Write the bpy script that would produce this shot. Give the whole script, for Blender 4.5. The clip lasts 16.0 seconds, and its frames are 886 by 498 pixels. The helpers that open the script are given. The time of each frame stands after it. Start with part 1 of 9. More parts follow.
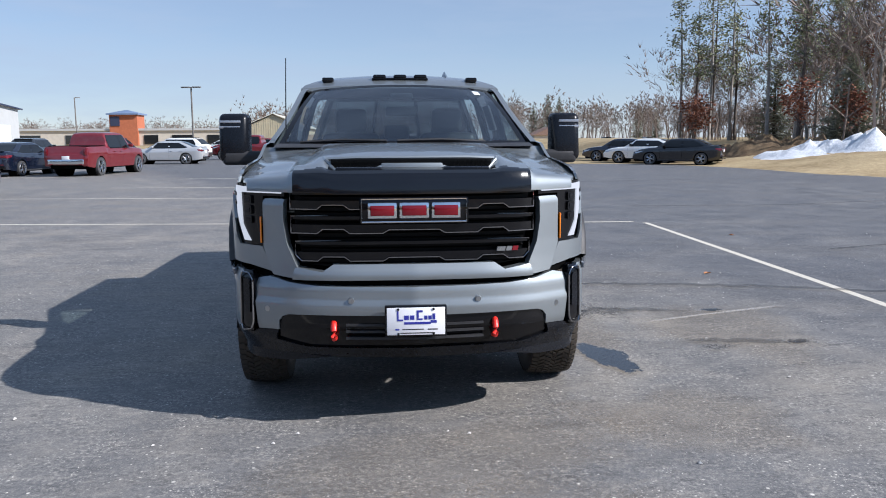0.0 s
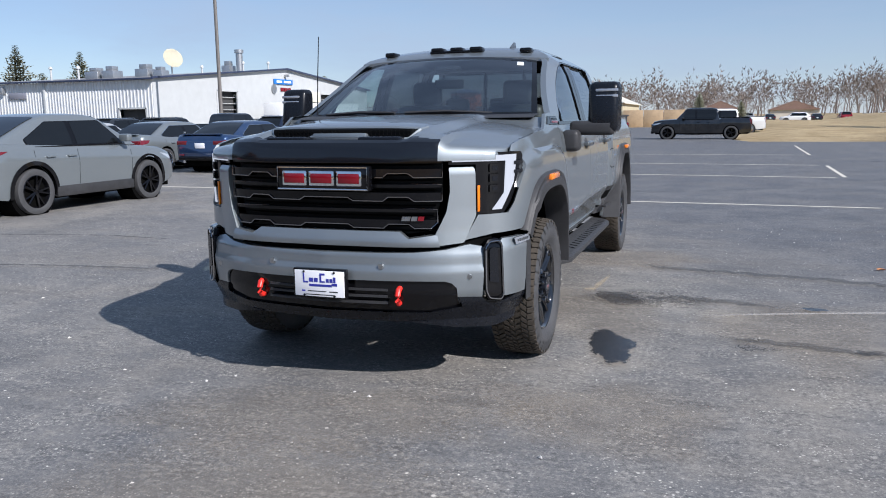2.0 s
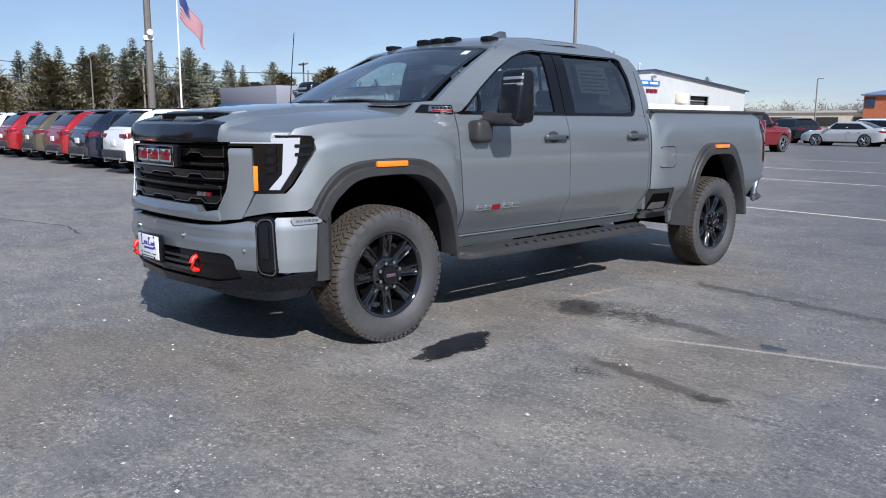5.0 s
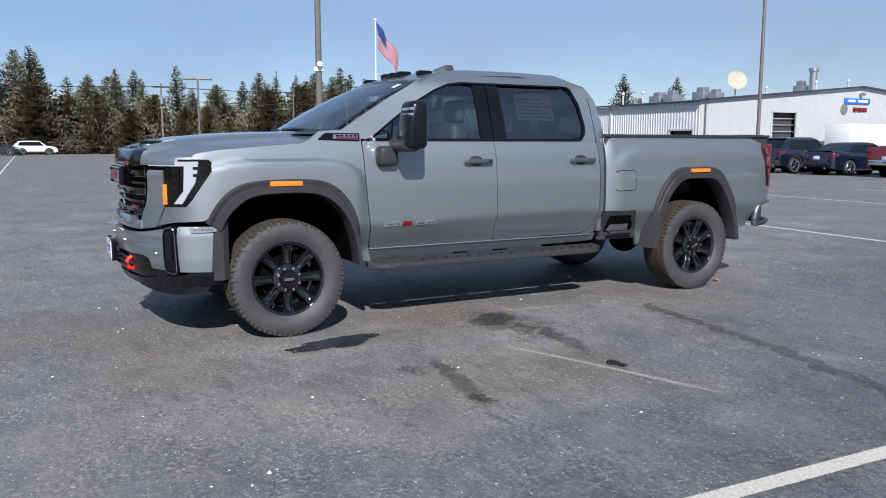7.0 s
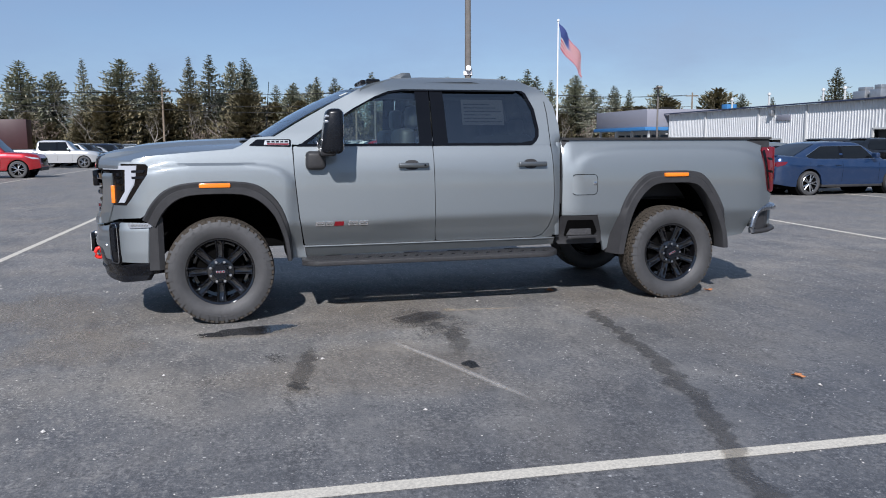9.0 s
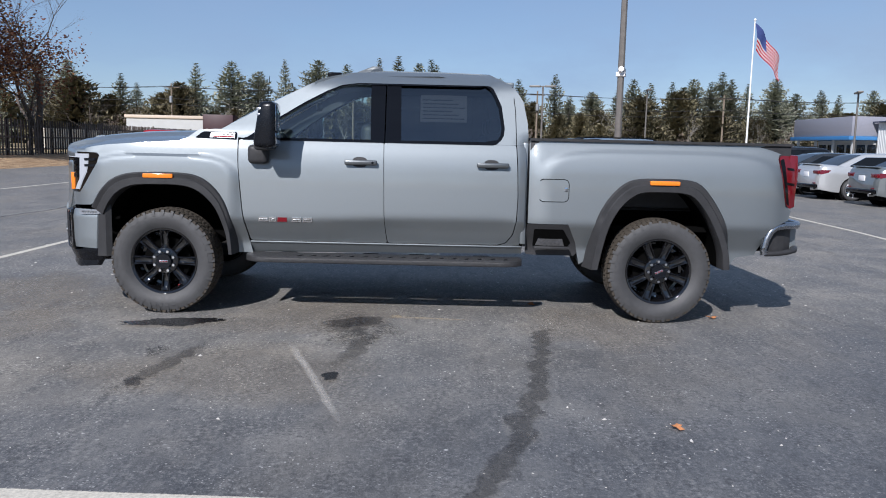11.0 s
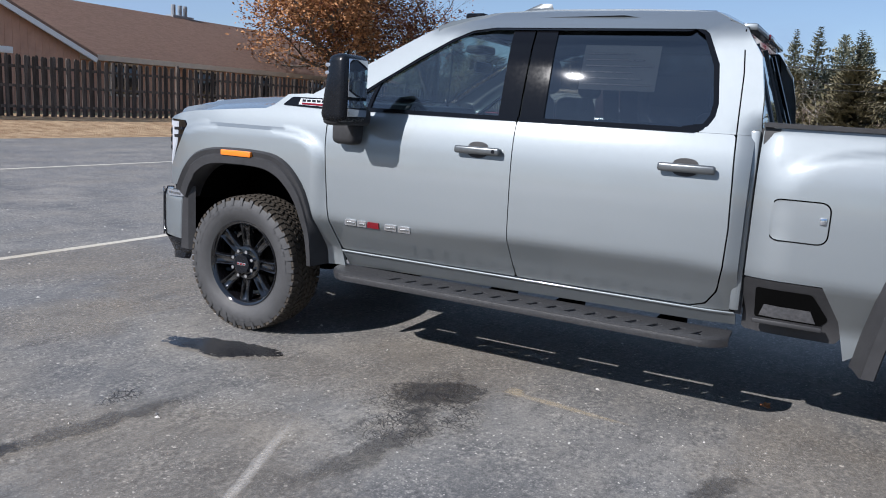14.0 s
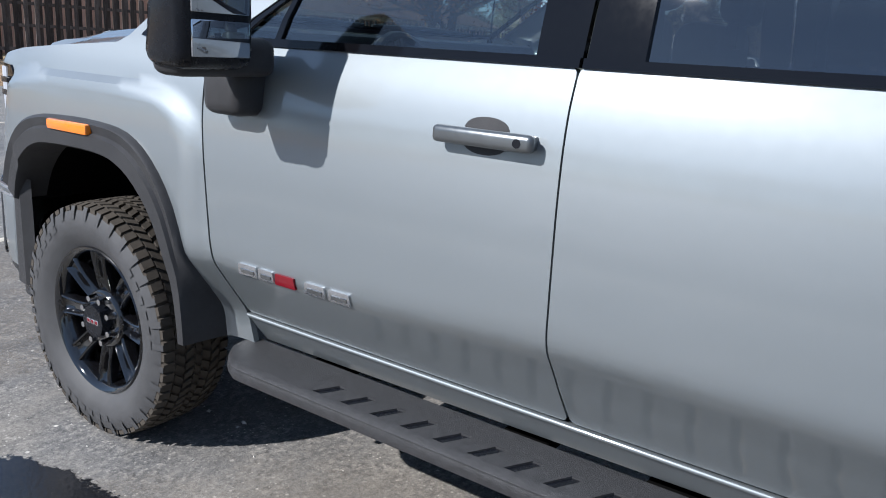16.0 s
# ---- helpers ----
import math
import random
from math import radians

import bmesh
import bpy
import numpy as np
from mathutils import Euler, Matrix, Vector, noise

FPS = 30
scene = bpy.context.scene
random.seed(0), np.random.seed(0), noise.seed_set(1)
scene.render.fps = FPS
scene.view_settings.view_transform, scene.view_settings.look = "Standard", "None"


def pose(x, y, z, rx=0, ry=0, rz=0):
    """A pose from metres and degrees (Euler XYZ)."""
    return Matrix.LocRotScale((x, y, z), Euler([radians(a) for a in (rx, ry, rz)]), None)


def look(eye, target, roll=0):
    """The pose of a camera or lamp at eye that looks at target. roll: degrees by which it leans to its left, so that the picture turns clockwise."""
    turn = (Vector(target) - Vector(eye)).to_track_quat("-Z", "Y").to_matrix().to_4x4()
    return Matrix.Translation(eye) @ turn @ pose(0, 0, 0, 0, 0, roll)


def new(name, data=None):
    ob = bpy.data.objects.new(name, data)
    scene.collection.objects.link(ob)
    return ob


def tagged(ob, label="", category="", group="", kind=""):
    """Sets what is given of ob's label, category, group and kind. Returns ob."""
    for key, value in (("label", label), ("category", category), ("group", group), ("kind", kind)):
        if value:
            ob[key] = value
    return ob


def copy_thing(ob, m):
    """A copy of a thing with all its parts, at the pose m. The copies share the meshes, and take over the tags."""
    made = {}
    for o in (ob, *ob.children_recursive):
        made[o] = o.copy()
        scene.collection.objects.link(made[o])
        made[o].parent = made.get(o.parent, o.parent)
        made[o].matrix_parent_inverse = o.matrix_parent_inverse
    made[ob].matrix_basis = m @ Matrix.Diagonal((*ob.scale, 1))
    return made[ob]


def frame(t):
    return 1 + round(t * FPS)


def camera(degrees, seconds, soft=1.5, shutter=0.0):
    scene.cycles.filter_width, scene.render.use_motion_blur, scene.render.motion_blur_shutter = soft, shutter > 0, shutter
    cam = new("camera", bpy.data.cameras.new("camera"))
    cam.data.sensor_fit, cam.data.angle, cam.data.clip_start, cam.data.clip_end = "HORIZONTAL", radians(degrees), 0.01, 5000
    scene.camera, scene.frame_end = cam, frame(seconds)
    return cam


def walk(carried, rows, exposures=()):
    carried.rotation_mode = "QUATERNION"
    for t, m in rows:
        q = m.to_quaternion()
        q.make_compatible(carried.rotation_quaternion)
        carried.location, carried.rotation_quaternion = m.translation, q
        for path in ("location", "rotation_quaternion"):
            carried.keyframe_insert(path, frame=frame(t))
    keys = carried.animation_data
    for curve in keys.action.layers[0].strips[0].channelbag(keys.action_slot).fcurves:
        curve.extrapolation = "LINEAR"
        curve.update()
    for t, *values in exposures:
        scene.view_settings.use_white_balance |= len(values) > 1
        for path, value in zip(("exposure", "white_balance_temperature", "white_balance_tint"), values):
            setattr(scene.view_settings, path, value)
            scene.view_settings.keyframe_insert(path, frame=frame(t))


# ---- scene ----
cam = camera(58.8, 16.0, soft=1.0)
PATH = [
    (0, (-0.175, -5.005, 1.527), (-0.016, -3.031, 1.249), -0.3),
    (0.5, (0.36, -5.052, 1.522), (0.313, -3.075, 1.223), -0.2),
    (1, (0.861, -4.992, 1.478), (0.604, -3.034, 1.166), -0.4),
    (1.5, (1.423, -4.88, 1.481), (0.966, -2.96, 1.155), -0.5),
    (2, (1.991, -4.781, 1.478), (1.34, -2.919, 1.149), -0.7),
    (2.5, (2.469, -4.519, 1.447), (1.646, -2.726, 1.119), -0.7),
    (3, (2.96, -4.274, 1.403), (1.994, -2.553, 1.082), -0.4),
    (3.5, (3.396, -3.96, 1.378), (2.294, -2.321, 1.057), -0.1),
    (4, (3.81, -3.646, 1.388), (2.586, -2.097, 1.067), 0.0),
    (4.5, (4.299, -3.356, 1.389), (2.956, -1.909, 1.067), 0.1),
    (5, (4.752, -3.041, 1.374), (3.307, -1.695, 1.054), 0.2),
    (5.2, (4.914, -2.925, 1.374), (3.433, -1.619, 1.056), 0.1),
    (7.3, (6.683, -1.448, 1.41), (4.905, -0.569, 1.149), 0.2),
    (7.5, (6.796, -1.274, 1.411), (4.997, -0.44, 1.152), 0.3),
    (8, (7.107, -0.828, 1.412), (5.259, -0.107, 1.153), -0.0),
    (8.5, (7.343, -0.33, 1.4), (5.454, 0.272, 1.136), -0.3),
    (9, (7.5, 0.208, 1.428), (5.577, 0.693, 1.166), -0.3),
    (9.5, (7.643, 0.752, 1.418), (5.694, 1.119, 1.162), 0.1),
    (9.7, (7.665, 0.951, 1.411), (5.707, 1.272, 1.155), 0.3),
    (11.8, (6.923, 2.912, 1.416), (4.954, 2.683, 1.151), 1.3),
    (12, (6.79, 3.059, 1.422), (4.831, 2.756, 1.156), 1.2),
    (12.5, (6.269, 3.231, 1.429), (4.348, 2.75, 1.153), 1.4),
    (13, (5.775, 3.382, 1.425), (3.907, 2.733, 1.13), 2.0),
    (13.5, (5.261, 3.421, 1.438), (3.455, 2.625, 1.115), 2.8),
    (14, (4.718, 3.366, 1.481), (2.974, 2.453, 1.122), 3.3),
    (14.5, (4.153, 3.247, 1.482), (2.466, 2.249, 1.084), 4.1),
    (15, (3.606, 2.995, 1.476), (1.959, 1.946, 1.044), 4.5),
    (15.5, (3.081, 2.82, 1.459), (1.456, 1.748, 0.999), 4.3),
    (16, (2.477, 2.521, 1.452), (0.886, 1.416, 0.953), 3.4),
]
EXPOSURES = [(0.0, 0.50, 5950, 13), (3.0, 0.37, 5950, 13), (5.0, 0.36, 5950, 13), (9.0, 0.12, 5950, 13), (13.0, 0.23, 5950, 13), (14.5, 0.39, 6000, 12), (16.0, 0.53, 5900, 11)]
walk(cam, [(t, look(eye, target, roll)) for t, eye, target, roll in PATH], EXPOSURES)

# sky and sun
SUN = Vector((1.28, -0.56, 1.0)).normalized()
world = bpy.data.worlds.new("sky")
scene.world = world
world.use_nodes = True
wn = world.node_tree
sky = wn.nodes.new("ShaderNodeTexSky")
sky.sky_type, sky.sun_disc = "NISHITA", False
sky.sun_elevation, sky.sun_rotation = math.asin(SUN.z), math.atan2(SUN.x, SUN.y)
sky.air_density, sky.dust_density, sky.ozone_density = 1.0, 0.10, 2.0
sky.altitude = 1200
# thin high cloud
tcw, mpw, nzw, rpw, mxw = (wn.nodes.new("ShaderNode" + k) for k in ("TexCoord", "Mapping", "TexNoise", "ValToRGB", "Mix"))
mpw.inputs["Scale"].default_value, mpw.inputs["Rotation"].default_value = (1.2, 2.6, 7.0), (0.1, 0.05, 0.5)
nzw.inputs["Scale"].default_value, nzw.inputs["Detail"].default_value, nzw.inputs["Roughness"].default_value = 1.3, 6.0, 0.6
rpw.color_ramp.elements[0].position, rpw.color_ramp.elements[1].position = 0.42, 0.80
mxw.data_type = "RGBA"
rpw.color_ramp.elements[0].color = (0.40, 0.40, 0.40, 1)
wn.links.new(tcw.outputs["Generated"], mpw.inputs[0])
wn.links.new(mpw.outputs[0], nzw.inputs["Vector"])
wn.links.new(nzw.outputs["Fac"], rpw.inputs[0])
spw, ryw, tnw = (wn.nodes.new("ShaderNode" + k) for k in ("SeparateXYZ", "ValToRGB", "Mix"))
tnw.data_type = "RGBA"
tnw.inputs["A"].default_value, tnw.inputs["B"].default_value = (3.7, 5.05, 7.1, 1), (4.5, 5.3, 6.4, 1)
ryw.color_ramp.elements[0].position, ryw.color_ramp.elements[1].position = 0.15, 0.95
wn.links.new(tcw.outputs["Generated"], spw.inputs[0])
wn.links.new(spw.outputs["Y"], ryw.inputs[0])
wn.links.new(ryw.outputs[0], tnw.inputs["Factor"])
wn.links.new(tnw.outputs["Result"], mxw.inputs["B"])
wn.links.new(rpw.outputs[0], mxw.inputs["Factor"])
wn.links.new(sky.outputs[0], mxw.inputs["A"])
wn.links.new(mxw.outputs["Result"], wn.nodes["Background"].inputs[0])
wn.nodes["Background"].inputs[1].default_value = 0.078
sun = new("sun", bpy.data.lights.new("sun", "SUN"))
sun.data.energy, sun.data.angle, sun.data.color = 5.0, radians(0.53), (1.0, 0.94, 0.86)
sun.matrix_world = look(SUN * 60, (0, 0, 0))

# ---- helpers of this scene ----
def part(name, bm, material, parent, label="", smooth=35):
    """Links a bmesh as one mesh object under a thing or a part."""
    me = bpy.data.meshes.new(name)
    bm.to_mesh(me)
    bm.free()
    for m in material if isinstance(material, (list, tuple)) else [material]:
        me.materials.append(m)
    if smooth:
        me.shade_smooth()
        me.set_sharp_from_angle(angle=radians(smooth))
    ob = new(name, me)
    if parent is not None:
        ob.parent = parent
    return tagged(ob, label=label)


def thing(name, label, category, group="", kind="", at=(0, 0, 0), rz=0):
    ob = new(name)
    ob.empty_display_size = 0.2
    ob.matrix_world = pose(*at, 0, 0, rz)
    return tagged(ob, label, category, group, kind)


def box(bm, x0, x1, y0, y1, z0, z1, bevel=0.0, seg=2, mi=0):
    r = bmesh.ops.create_cube(bm, size=1.0)
    vs = r["verts"]
    bmesh.ops.transform(bm, matrix=Matrix.LocRotScale(((x0 + x1) / 2, (y0 + y1) / 2, (z0 + z1) / 2), None, (abs(x1 - x0), abs(y1 - y0), abs(z1 - z0))), verts=vs)
    fs = {f for v in vs for f in v.link_faces}
    if bevel:
        es = {e for v in vs for e in v.link_edges}
        out = bmesh.ops.bevel(bm, geom=list(es), offset=bevel, segments=seg, affect="EDGES", profile=0.5)
        fs = {f for f in fs if f.is_valid} | set(out["faces"])
    if mi:
        for f in fs:
            f.material_index = mi
    return vs


def bx(*a, **k):
    bm = bmesh.new()
    box(bm, *a, **k)
    return bm


def cyl(bm, p0, p1, r0, r1=None, n=12, caps=True):
    p0, p1 = Vector(p0), Vector(p1)
    d = p1 - p0
    r1 = r0 if r1 is None else r1
    m = Matrix.Translation((p0 + p1) / 2) @ d.to_track_quat("Z", "Y").to_matrix().to_4x4()
    return bmesh.ops.create_cone(bm, cap_ends=caps, segments=n, radius1=r0, radius2=r1, depth=d.length, matrix=m)["verts"]


def sweep(bm, pts, r, n=6, closed=False):
    """A tube along points; r is one radius or one for each point."""
    pts = [Vector(p) for p in pts]
    rings = []
    for i, p in enumerate(pts):
        a, b = pts[i - 1] if i or closed else p, pts[(i + 1) % len(pts)] if i + 1 < len(pts) or closed else p
        q = (b - a).normalized().to_track_quat("Z", "Y")
        rr = r[i] if isinstance(r, (list, tuple)) else r
        rings.append([bm.verts.new(p + q @ Vector((rr * math.cos(2 * math.pi * k / n), rr * math.sin(2 * math.pi * k / n), 0))) for k in range(n)])
    for i in range(len(rings) - (0 if closed else 1)):
        a, b = rings[i], rings[(i + 1) % len(rings)]
        for k in range(n):
            bm.faces.new((a[k], a[(k + 1) % n], b[(k + 1) % n], b[k]))
    if not closed:
        bm.faces.new(rings[0][::-1])
        bm.faces.new(rings[-1])


def grid(bm, rows, closed=False, mi=None):
    """Faces between rows of points of equal length."""
    vs = [[bm.verts.new(p) for p in row] for row in rows]
    for i in range(len(vs) - 1):
        n = len(vs[i])
        for k in range(n if closed else n - 1):
            f = bm.faces.new((vs[i][k], vs[i][(k + 1) % n], vs[i + 1][(k + 1) % n], vs[i + 1][k]))
            if mi:
                f.material_index = mi(i, k)
    return vs


def revolve(bm, profile, n=48, axis_x=True, mi=None):
    """profile of (along, radius), turned round the x axis."""
    rows = []
    for k in range(n):
        a = 2 * math.pi * k / n
        rows.append([(h, r * math.cos(a), r * math.sin(a)) for h, r in profile])
    rows.append(rows[0])
    grid(bm, rows, mi=mi)
    bmesh.ops.remove_doubles(bm, verts=bm.verts[:], dist=1e-5)


def lerp_table(t, table):
    xs, ys = zip(*table)
    return float(np.interp(t, xs, ys))


def slab(poly, surf, cut=0.06, deep=0.02, inward=None, cuts_v=None):
    """A panel: the polygon (u, v) cut on a grid, laid on surf(u, v) -> point, its rim folded in by deep."""
    bm = bmesh.new()
    f = bm.faces.new([bm.verts.new((u, v, 0)) for u, v in poly])
    us, vs = [p[0] for p in poly], [p[1] for p in poly]
    for lo, hi, axis, step in ((min(us), max(us), 0, cut), (min(vs), max(vs), 1, cuts_v or cut)):
        k = math.floor(lo / step) + 1
        while k * step < hi - 1e-4:
            co, no = Vector((0, 0, 0)), Vector((0, 0, 0))
            co[axis], no[axis] = k * step, 1
            bmesh.ops.bisect_plane(bm, geom=bm.verts[:] + bm.edges[:] + bm.faces[:], plane_co=co, plane_no=no, dist=1e-5)
            k += 1
    rim = [e for e in bm.edges if len(e.link_faces) == 1]
    uv = {v: (v.co.x, v.co.y) for v in bm.verts}
    if deep:
        out = bmesh.ops.extrude_edge_only(bm, edges=rim)
        inner = [g for g in out["geom"] if isinstance(g, bmesh.types.BMVert)]
        for v in inner:
            uv[v] = (v.co.x, v.co.y)
        inner = set(inner)
    else:
        inner = set()
    for v in bm.verts:
        p = Vector(surf(*uv[v]))
        if v in inner:
            p += Vector(inward(*uv[v]) if inward else (-1 if p.x > 0 else 1, 0, 0)) * deep
        v.co = p
    bmesh.ops.recalc_face_normals(bm, faces=bm.faces[:])
    return bm


def prism(bm, pts, depth):
    """A flat outline pushed out along depth."""
    a = [bm.verts.new(p) for p in pts]
    d = Vector(depth)
    b = [bm.verts.new(Vector(p) + d) for p in pts]
    n = len(a)
    bm.faces.new(a)
    bm.faces.new(b[::-1])
    for i in range(n):
        bm.faces.new((a[i], b[i], b[(i + 1) % n], a[(i + 1) % n]))
    bmesh.ops.recalc_face_normals(bm, faces=bm.faces[:])


def mirrored(bm):
    """A copy of bm on the other side of x = 0."""
    b2 = bm.copy()
    for v in b2.verts:
        v.co.x *= -1
    bmesh.ops.reverse_faces(b2, faces=b2.faces[:])
    return b2


# ---- materials ----
def nodes_of(name):
    m = bpy.data.materials.new(name)
    m.use_nodes = True
    nt = m.node_tree
    return m, nt, nt.nodes["Principled BSDF"]


def add(nt, kind, **values):
    n = nt.nodes.new(kind)
    for key, v in values.items():
        n.inputs[key.replace("_", " ")].default_value = v
    return n


def noise_tex(nt, scale, detail=4.0, rough=0.55, coords="Object", stretch=None):
    tc = nt.nodes.new("ShaderNodeTexCoord")
    if coords != "World":
        src = tc.outputs[coords]
    else:
        src = nt.nodes.new("ShaderNodeNewGeometry").outputs["Position"]
    if stretch:
        mp = nt.nodes.new("ShaderNodeMapping")
        mp.inputs["Scale"].default_value = stretch
        nt.links.new(src, mp.inputs[0])
        src = mp.outputs[0]
    n = add(nt, "ShaderNodeTexNoise", Scale=scale, Detail=detail, Roughness=rough)
    nt.links.new(src, n.inputs["Vector"])
    return n.outputs["Fac"]


def ramp(nt, fac, stops):
    r = nt.nodes.new("ShaderNodeValToRGB")
    el = r.color_ramp.elements
    while len(el) < len(stops):
        el.new(0.5)
    for e, (p, c) in zip(el, stops):
        e.position = p
        e.color = (c, c, c, 1) if isinstance(c, (int, float)) else (*c, 1)
    nt.links.new(fac, r.inputs[0])
    return r.outputs[0]


def mixed(nt, fac, a, b, mode="MIX"):
    m = nt.nodes.new("ShaderNodeMix")
    m.data_type, m.blend_type = "RGBA", mode
    for sock, v in ((m.inputs["Factor"], fac), (m.inputs["A"], a), (m.inputs["B"], b)):
        if isinstance(v, (int, float)):
            sock.default_value = v if sock.type == "VALUE" else (v, v, v, 1)
        elif isinstance(v, tuple):
            sock.default_value = (*v, 1)
        else:
            nt.links.new(v, sock)
    return m.outputs["Result"]


def bump(nt, bsdf, fac, strength, dist=0.01):
    b = nt.nodes.new("ShaderNodeBump")
    b.inputs["Strength"].default_value, b.inputs["Distance"].default_value = strength, dist
    nt.links.new(fac, b.inputs["Height"])
    nt.links.new(b.outputs[0], bsdf.inputs["Normal"])


def mat(name, col, rough=0.5, metal=0.0, var=0.15, scale=6.0, fine=0.0, fine_scale=300.0, coat=0.0, spec=0.5, coords="Object"):
    """A surface of one colour with variation at two scales, varied roughness and fine relief."""
    m, nt, b = nodes_of(name)
    lo, hi = tuple(c * (1 - var) for c in col), tuple(min(1, c * (1 + var)) for c in col)
    n1, n2 = noise_tex(nt, scale, 5, coords=coords), noise_tex(nt, scale * 9, 3, coords=coords)
    c1 = ramp(nt, n1, [(0.3, lo), (0.7, hi)])
    c2 = mixed(nt, 0.25 if var else 0.0, c1, ramp(nt, n2, [(0.35, lo), (0.65, hi)]))
    nt.links.new(c2, b.inputs["Base Color"])
    nt.links.new(ramp(nt, n2, [(0.3, max(0, rough - min(0.05, 0.12 * rough))), (0.7, min(1, rough + min(0.05, 0.12 * rough)))]), b.inputs["Roughness"])
    b.inputs["Metallic"].default_value = metal
    b.inputs["Coat Weight"].default_value, b.inputs["Coat Roughness"].default_value = coat, 0.03
    b.inputs["Specular IOR Level"].default_value = spec
    if fine:
        bump(nt, b, noise_tex(nt, fine_scale, 4, coords=coords), fine, 0.002)
    return m


def paint(name, col, metal=0.55, rough=0.38, dust=0.05):
    """Metallic car paint under clear coat, with flakes and a trace of road dust."""
    m, nt, b = nodes_of(name)
    fl = noise_tex(nt, 2500, 1)
    c = ramp(nt, fl, [(0.35, tuple(x * 0.95 for x in col)), (0.65, tuple(min(1, x * 1.05) for x in col))])
    d = ramp(nt, noise_tex(nt, 3.0, 6), [(0.45, 0.0), (0.8, dust)])
    nt.links.new(mixed(nt, d, c, (0.35, 0.33, 0.30)), b.inputs["Base Color"])
    b.inputs["Metallic"].default_value = metal
    nt.links.new(ramp(nt, noise_tex(nt, 40, 3), [(0.3, rough - 0.008), (0.7, rough + 0.008)]), b.inputs["Roughness"])
    b.inputs["Coat Weight"].default_value, b.inputs["Coat Roughness"].default_value, b.inputs["Coat IOR"].default_value = 1.0, 0.085, 1.75
    b.inputs["Specular IOR Level"].default_value = 0.1
    return m


def glow(name, col, strength):
    m, nt, b = nodes_of(name)
    b.inputs["Base Color"].default_value = (*col, 1)
    b.inputs["Emission Color"].default_value = (*col, 1)
    b.inputs["Emission Strength"].default_value = strength
    b.inputs["Roughness"].default_value = 0.2
    return m


def pane_glass(name, tint):
    """Thin glass: a tinted see-through body with a mirror-like surface by Fresnel."""
    m = bpy.data.materials.new(name)
    m.use_nodes = True
    nt = m.node_tree
    nt.nodes.clear()
    out = nt.nodes.new("ShaderNodeOutputMaterial")
    tr, gl, mx, lw = (nt.nodes.new(k) for k in ("ShaderNodeBsdfTransparent", "ShaderNodeBsdfGlossy", "ShaderNodeMixShader", "ShaderNodeLayerWeight"))
    tr.inputs[0].default_value = (*tint, 1)
    gl.inputs["Roughness"].default_value = 0.01
    gl.inputs[0].default_value = (0.95, 0.97, 1.0, 1)
    lw.inputs["Blend"].default_value = 0.5
    pw, ma = nt.nodes.new("ShaderNodeMath"), nt.nodes.new("ShaderNodeMath")
    pw.operation, ma.operation = "POWER", "MULTIPLY_ADD"
    pw.inputs[1].default_value, ma.inputs[1].default_value, ma.inputs[2].default_value = 4.5, 0.86, 0.14
    nt.links.new(lw.outputs["Facing"], pw.inputs[0])
    nt.links.new(pw.outputs[0], ma.inputs[0])
    nt.links.new(ma.outputs[0], mx.inputs[0])
    nt.links.new(tr.outputs[0], mx.inputs[1])
    nt.links.new(gl.outputs[0], mx.inputs[2])
    nt.links.new(mx.outputs[0], out.inputs[0])
    return m


